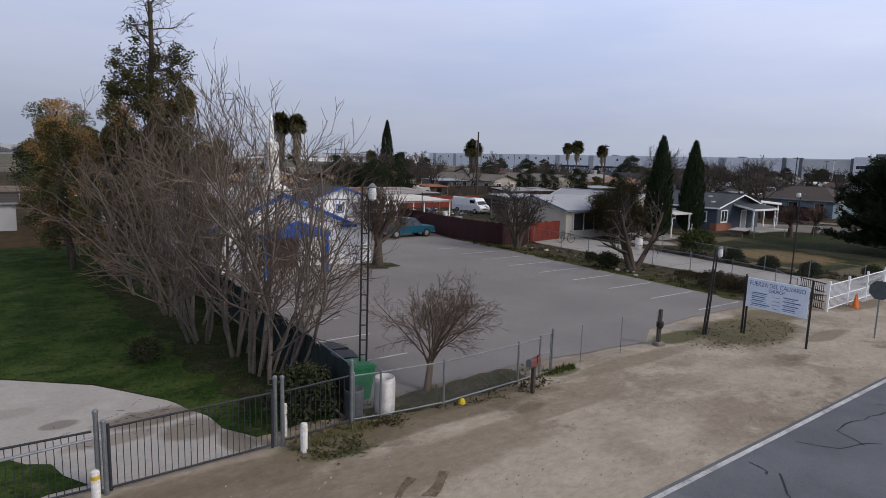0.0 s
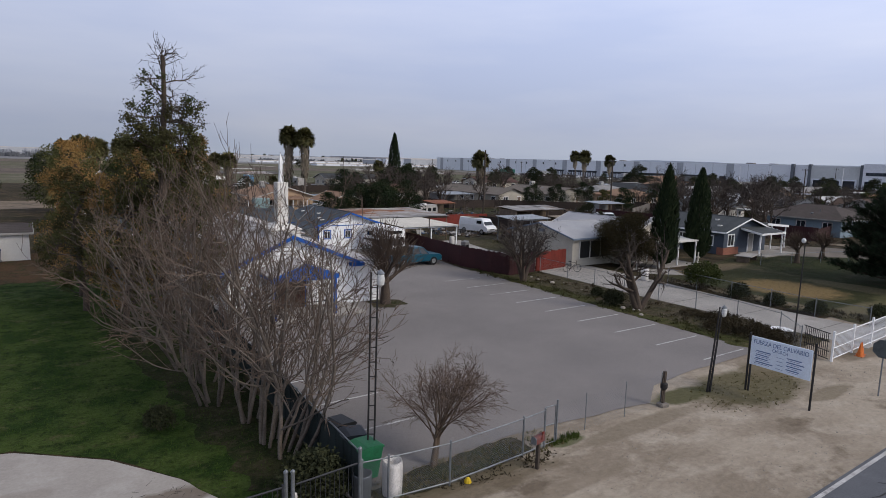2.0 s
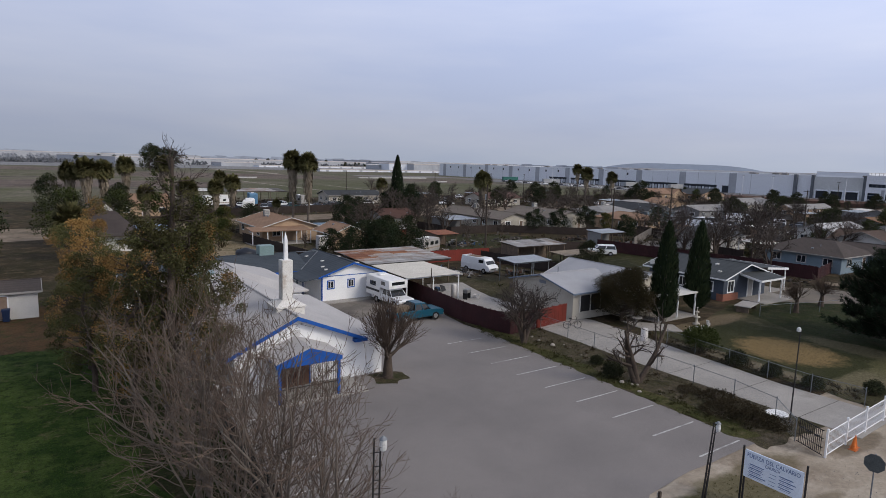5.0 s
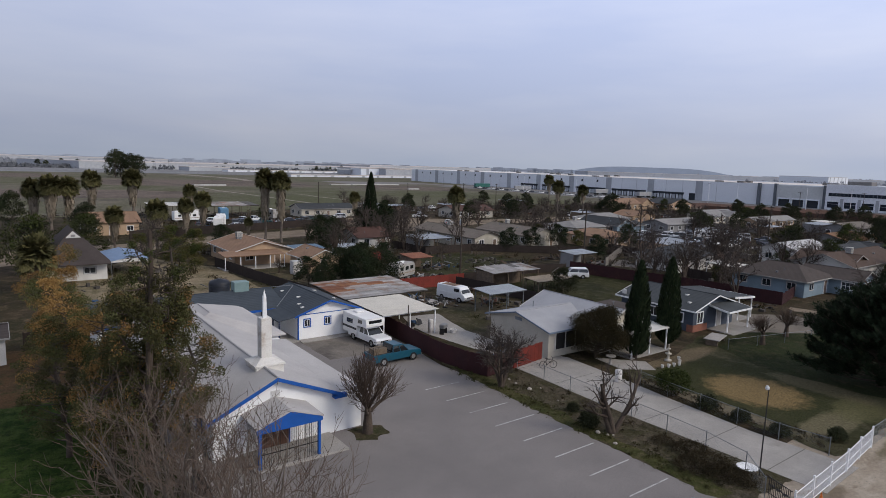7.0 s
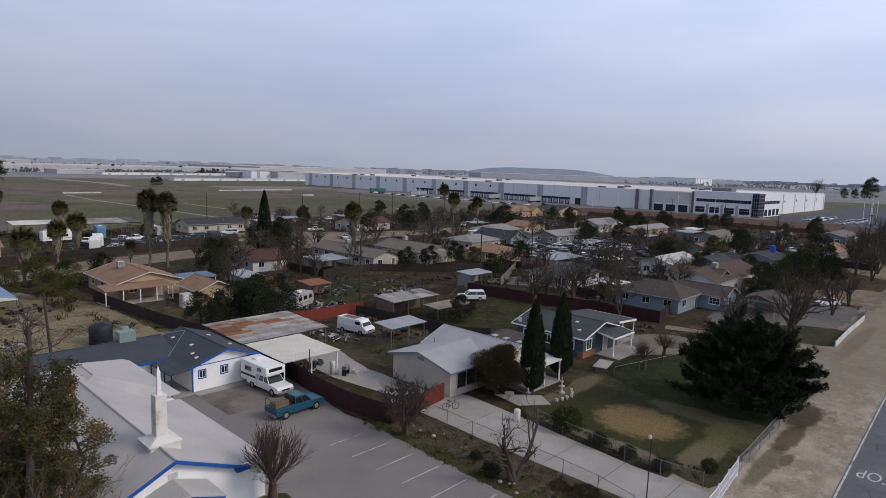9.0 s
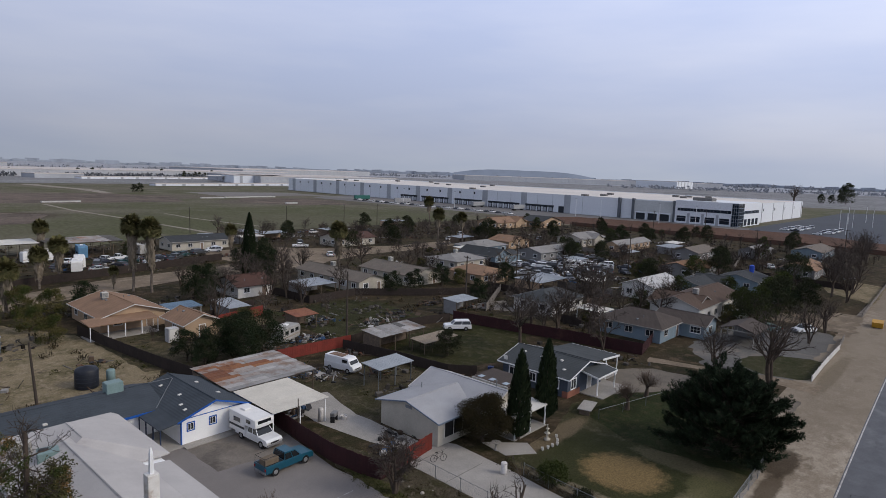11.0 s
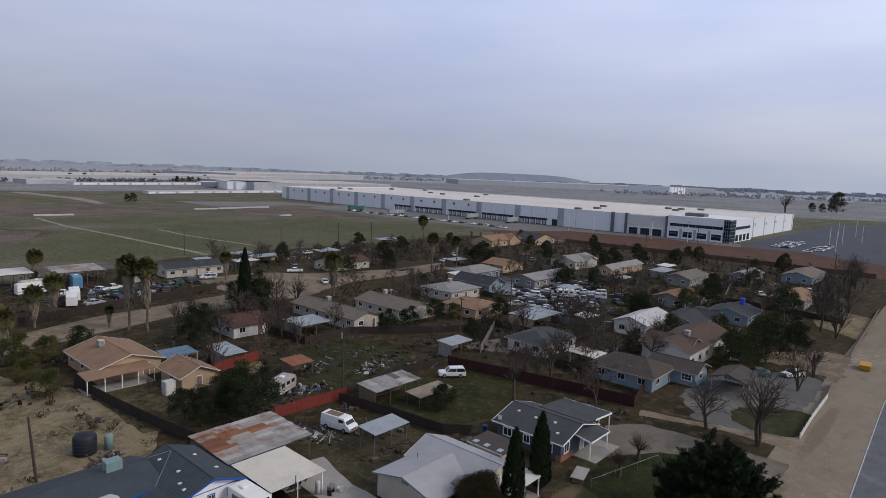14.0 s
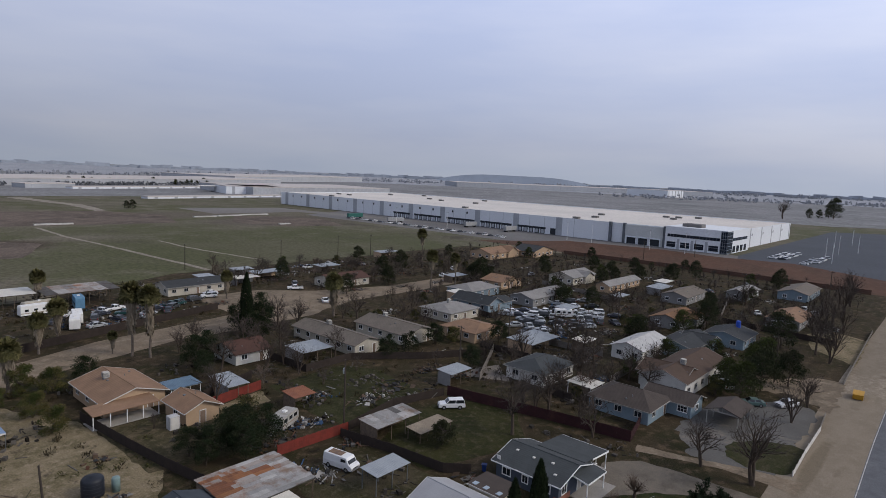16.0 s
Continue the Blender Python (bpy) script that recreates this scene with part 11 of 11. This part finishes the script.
# Leaf colours hold the haze: paler and bluer for the farther rows.
far_wood(((-60, 900, 262, 985, 420, 6, 9), (262, 985, 560, 1100, 300, 6, 9)), ((0.13, 0.14, 0.155), (0.19, 0.20, 0.22)), "dark hazy hedges far across the fields", "far_hedge")
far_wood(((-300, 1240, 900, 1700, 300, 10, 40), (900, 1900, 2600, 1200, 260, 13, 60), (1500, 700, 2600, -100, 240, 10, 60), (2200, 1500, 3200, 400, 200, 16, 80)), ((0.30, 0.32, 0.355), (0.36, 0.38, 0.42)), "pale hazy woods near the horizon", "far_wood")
g = Geo()
for _ in range(230):
    x, y = rnd.uniform(200, 293), rnd.uniform(28, 215)
    if any(a < x < b and c < y < d for a, b, c, d in BLOCKED):
        continue
    hh = rnd.uniform(2.5, 5.5)
    for _ in range(46):
        a, q = rnd.uniform(0, 6.283), hh * 0.38 * math.sqrt(rnd.random())
        z = hh * rnd.uniform(0.15, 0.75)
        p = Vector((x + q * math.cos(a) * z / hh, y + q * math.sin(a) * z / hh, z))
        t_ = p + Vector((rnd.gauss(0, 0.5) + q * math.cos(a) * 0.3, rnd.gauss(0, 0.5) + q * math.sin(a) * 0.3, hh * rnd.uniform(0.15, 0.3)))
        s_ = Vector((-math.sin(a), math.cos(a), 0)) * 0.07
        g.face_set([p - s_, p + s_, t_], [(0, 1, 2)])
    g.tube((x, y, 0), (x, y, hh * 0.6), 0.12, 0.05, 5, False)
tagged(part("thicket", g, TWIG_DARK), "tangled leafless thicket at the back of the yards", "thicket", "", "stuff")
# scattered far trees over the plain
for k in range(46):
    f = k / 45
    put(FL[k % 2], 60 + 520 * f + rnd.uniform(-12, 12), 960 + 150 * f + rnd.uniform(-20, 20), rnd.uniform(0, 360), rnd.uniform(0.7, 1.3))
for x, y, k in ((1028, 157, 3.0), (1010, 172, 1.3), (985, 180, 1.4), (1060, 168, 1.6), (211, 534, 0.8), (207, 536, 0.7), (500, 840, 1.1), (96, 560, 2.0), (86, 566, 2.3), (104, 572, 1.9), (92, 580, 2.1)):
    put(FL[0], x, y, x % 360, k)
put(BT[0], 910, 197, 0, 3.0)

# small debris and low scrub over the yards, too many to count
def yard_spot(r):
    while True:
        x, y = r.uniform(9, 285), r.uniform(22, 215)
        if (y > 26 + 0.05 * x) and not any(a - 0.5 < x < b + 0.5 and c - 0.5 < y < d + 0.5 for a, b, c, d in BLOCKED[:-6] + CLEAR):
            return x, y


CLEAR = [(0, 45, 0, 70), (42, 60, 0, 40), (20, 84, 127, 152), (84, 178, 135, 166), (58, 88, 18, 36)]
DEBRIS = leaf_surface("yard_debris", (0.022, 0.019, 0.016), (0.17, 0.155, 0.14), 0.9)
rnd = random.Random(77)
g = Geo()
for k in range(520):
    cx, cy = yard_spot(rnd)
    for _ in range(rnd.randint(4, 16)):
        m = Matrix.Translation((cx + rnd.gauss(0, 1.5), cy + rnd.gauss(0, 1.3), 0.02)) @ Matrix.Rotation(rnd.uniform(0, 3.14), 4, "Z") @ Matrix.Rotation(rnd.gauss(0, 0.12), 4, "X")
        if rnd.random() < 0.6:
            L = rnd.uniform(0.3, 1.6)
            g.box(-L / 2, L / 2, -0.06, 0.06, 0, rnd.uniform(0.04, 0.12), m)
        else:
            a = rnd.uniform(0.1, 0.42)
            g.box(-a, a, -a * 0.7, a * 0.7, 0, rnd.uniform(0.1, 0.6), m)
tagged(part("yard_debris", g, DEBRIS), "boards, boxes and odd debris strewn over the yards", "debris", "", "stuff")
for leaf, n, h, lab, seed in ((LEAF_SCRUB, 900, 0.7, "dry brown scrub and dead weeds in the yards", 78), (leaf_surface("rank_grass", (0.035, 0.040, 0.014), (0.075, 0.070, 0.030)), 700, 0.4, "rank olive grass and low bushes in the yards", 79)):
    rnd = random.Random(seed)
    g = Geo()
    for k in range(n):
        cx, cy = yard_spot(rnd)
        w, hh = rnd.uniform(0.4, 1.5), h * rnd.uniform(0.4, 1.8)
        for _ in range(26):
            a, q = rnd.uniform(0, 6.283), w * math.sqrt(rnd.random())
            p = Vector((cx + q * math.cos(a), cy + q * math.sin(a), 0.0))
            t_ = p + Vector((rnd.gauss(0, 0.25), rnd.gauss(0, 0.25), hh * rnd.uniform(0.4, 1.0) * (1.15 - q / w * 0.7)))
            sd = Vector((math.sin(a), -math.cos(a), 0)) * rnd.uniform(0.04, 0.12)
            mid_ = p.lerp(t_, 0.6)
            g.face_set([p, mid_ + sd, t_, mid_ - sd], [(0, 1, 2), (0, 2, 3)])
    tagged(part("scrub", g, leaf), lab, "scrub", "", "stuff")

# lawn blades, dry tufts and litter close to the street
def blades(name, n, box, seed, h, mat, label, inside, width=0.012, clump_n=1):
    r = np.random.RandomState(seed)
    g = Geo()
    k = 0
    while k < n:
        x, y = r.uniform(box[0], box[1]), r.uniform(box[2], box[3])
        if not inside(x, y):
            continue
        for _ in range(clump_n):
            k += 1
            a, hh = r.uniform(0, 6.283), h * r.uniform(0.5, 1.4)
            px, py = x + r.normal(0, 0.03) * (clump_n > 1), y + r.normal(0, 0.03) * (clump_n > 1)
            dx, dy = math.cos(a), math.sin(a)
            lean = r.uniform(0.1, 0.7) * hh
            b = len(g.v)
            g.v += [(px - dy * width, py + dx * width, 0.02), (px + dy * width, py - dx * width, 0.02), (px + dx * lean, py + dy * lean, 0.02 + hh)]
            g.f.append((b, b + 1, b + 2))
    return tagged(part(name, g, mat), label, "grass", "", "stuff")


def on_lawn(x, y):
    edge = np.interp(y, [14.5, 16.2, 17.8, 20.2, 22.2, 24], [4.5, 4.1, 3.3, 1.7, -0.7, -9])
    return edge + 0.1 < x < 6.8


blades("grass", 24000, (-9, 6.8, 14.6, 46), 5, 0.065, leaf_surface("grass_blades", (0.026, 0.052, 0.009), (0.055, 0.085, 0.020), 0.9), "lush green lawn grass", on_lawn, 0.014)
WEED = leaf_surface("weed_blades", (0.055, 0.060, 0.018), (0.16, 0.13, 0.06))
blades("weeds", 15000, (20, 36.5, 10.5, 45), 6, 0.045, WEED, "weeds and dry grass on the verge and strip", lambda x, y: (x > 31.5 and y > 15.5) or (20.5 < x < 31 and 11.4 < y < 15.6 and (x - 25.0) ** 2 / 14 + (y - 13.2) ** 2 / 2.5 < 1), 0.012, 6)
blades("weeds", 2600, (5, 14.6, 12.9, 14.9), 7, 0.12, WEED, "weeds along the front fence", lambda x, y: (x > 7.2 and y > 13.6) or (x < 8 and 13.1 < y < 13.9), 0.012, 6)
blades("weeds", 500, (14.0, 15.6, 13.5, 14.2), 8, 0.14, leaf_surface("green_weeds", (0.05, 0.08, 0.016), (0.09, 0.11, 0.03)), "green weeds at the gate", lambda x, y: (x - 14.8) ** 2 / 0.6 + (y - 13.9) ** 2 / 0.06 < 1, 0.014, 6)
# stones at the strip and pebbles on the shoulder
rnd = random.Random(12)
stone_g = Geo().lathe([(0.5, 0.0), (0.62, 0.2), (0.45, 0.5), (0.15, 0.62)], 7)
stone_me = stone_g.mesh("stone", surface("pale_stone", (0.34, 0.31, 0.27), None, 2, 0.9, fine=12, vary=0.3))
for x, y in [(31.9 + rnd.uniform(0, 1.4), 22.5 + rnd.uniform(0, 4)) for _ in range(5)] + [(34 + rnd.uniform(0, 2), rnd.uniform(26, 38)) for _ in range(5)]:
    so_ = new("stone", stone_me)
    k = rnd.uniform(0.12, 0.35)
    so_.matrix_world = pose(x, y, 0.03, 0, 0, rnd.uniform(0, 360)) @ Matrix.Diagonal((k, k * rnd.uniform(0.7, 1.1), k * 0.8, 1))
    tagged(so_, "pale rough stone on the ground", "stone", "stones")
pg = Geo()
rs = np.random.RandomState(4)
for _ in range(1500):
    x = rs.uniform(-3, 48)
    y = road_edge(x) + rs.uniform(0.3, 5.4)
    k = abs(rs.normal(0, 0.012)) + 0.008
    b = len(pg.v)
    pg.v += [(x - k, y - k, 0.008), (x + k, y - k * 0.6, 0.008), (x + k * 0.8, y + k, 0.008), (x - k, y + k * 0.7, 0.008), (x, y, 0.012 + k)]
    pg.f += [(b, b + 1, b + 4), (b + 1, b + 2, b + 4), (b + 2, b + 3, b + 4), (b + 3, b, b + 4)]
tagged(part("pebbles", pg, MATS["pale_stone"]), "scattered pebbles on the dirt shoulder", "gravel", "", "stuff")
# fallen twigs on the apron
tg = Geo()
for _ in range(60):
    x, y, a = rnd.gauss(2.8, 0.9), rnd.gauss(16.6, 0.7), rnd.uniform(0, 3.14)
    L = rnd.uniform(0.06, 0.28)
    tg.tube((x, y, 0.03), (x + L * math.cos(a), y + L * math.sin(a), 0.035), 0.006, 0.004, 3)
tagged(part("fallen_twigs", tg, TWIG_DARK), "fallen twigs on the concrete apron", "twigs", "", "stuff")

# sawn joints in the long driveway
JOINT = surface("joint_dirt", (0.10, 0.09, 0.078), None, 2, 0.95, fine=20)
for k in range(6):
    y = 16.5 + 4.4 * k
    setting("driveway_joint", Geo().box(36.95, 42.0 + 0.02 * k, y - 0.02, y + 0.02, 0.036, 0.0415), JOINT, "dirt-filled joint across the concrete driveway", "joint")
# dead weeds, litter and tufts in the strip beside the lot and along the fences
rnd = random.Random(91)
for leaf, n, h, box, lab in ((LEAF_SCRUB, 120, 0.22, (33.4, 36.5, 15.8, 40.5), "dead brown weeds in the planting strip"), (MATS["rank_grass"], 170, 0.20, (31.4, 33.0, 16.5, 42.0), "rank grass along the lot's edge"),
                             (LEAF_SCRUB, 120, 0.3, (42.7, 45.0, 15.2, 33.0), "dry weeds along the lawn fence"), (MATS["rank_grass"], 12, 0.12, (5.2, 6.6, 12.3, 12.9), "green tufts beside the bollard"), (LEAF_SCRUB, 26, 0.12, (7.4, 13.6, 13.2, 13.8), "dry weeds under the front fence")):
    g = Geo()
    for k in range(n):
        cx, cy = rnd.uniform(box[0], box[1]), rnd.uniform(box[2], box[3])
        w, hh = rnd.uniform(0.15, 0.6), h * rnd.uniform(0.4, 1.6)
        for _ in range(24):
            a, q = rnd.uniform(0, 6.283), w * math.sqrt(rnd.random())
            p = Vector((cx + q * math.cos(a), cy + q * math.sin(a), 0.0))
            t_ = p + Vector((rnd.gauss(0, 0.10), rnd.gauss(0, 0.10), hh * rnd.uniform(0.4, 1.0) * (1.15 - q / w * 0.7)))
            sd_ = Vector((math.sin(a), -math.cos(a), 0)) * rnd.uniform(0.012, 0.04)
            mid_ = p.lerp(t_, 0.6)
            g.face_set([p, mid_ + sd_, t_, mid_ - sd_], [(0, 1, 2), (0, 2, 3)])
    tagged(part("scrub", g, leaf), lab, "scrub", "", "stuff")

# bare brush along the garden lines of the back streets
brush_rnd = random.Random(77)
g = Geo()
n_made = 0
while n_made < 620:
    x, y = 90 + 150 * brush_rnd.random(), brush_rnd.uniform(30, 205)
    if y < 24 + 0.05 * x or any(a - 0.5 < x < b + 0.5 and c - 0.5 < y < d + 0.5 for a, b, c, d in KEPT_CLEAR_NEAR + KEPT_CLEAR_MID):
        continue
    if noise.noise(Vector((x * 0.05, y * 0.05, 3.0))) < -0.05 or (x < 100 and y > 125):
        continue
    n_made += 1
    hh = brush_rnd.uniform(1.2, 3.6)
    for _ in range(52):
        a, q = brush_rnd.uniform(0, 6.283), hh * 0.55 * math.sqrt(brush_rnd.random())
        z = hh * brush_rnd.uniform(0.02, 0.7)
        p = Vector((x + q * math.cos(a) * (0.3 + z / hh), y + q * math.sin(a) * (0.3 + z / hh), z))
        tip = p + Vector((brush_rnd.gauss(0, 0.3) + q * math.cos(a) * 0.4, brush_rnd.gauss(0, 0.3) + q * math.sin(a) * 0.4, hh * brush_rnd.uniform(0.12, 0.34)))
        s_ = Vector((-math.sin(a), math.cos(a), 0)) * 0.06
        g.face_set([p - s_, p + s_, tip], [(0, 1, 2)])
tagged(part("brush", g, TWIG_DARK), "dark leafless brush along the back garden lines", "brush", "", "stuff")
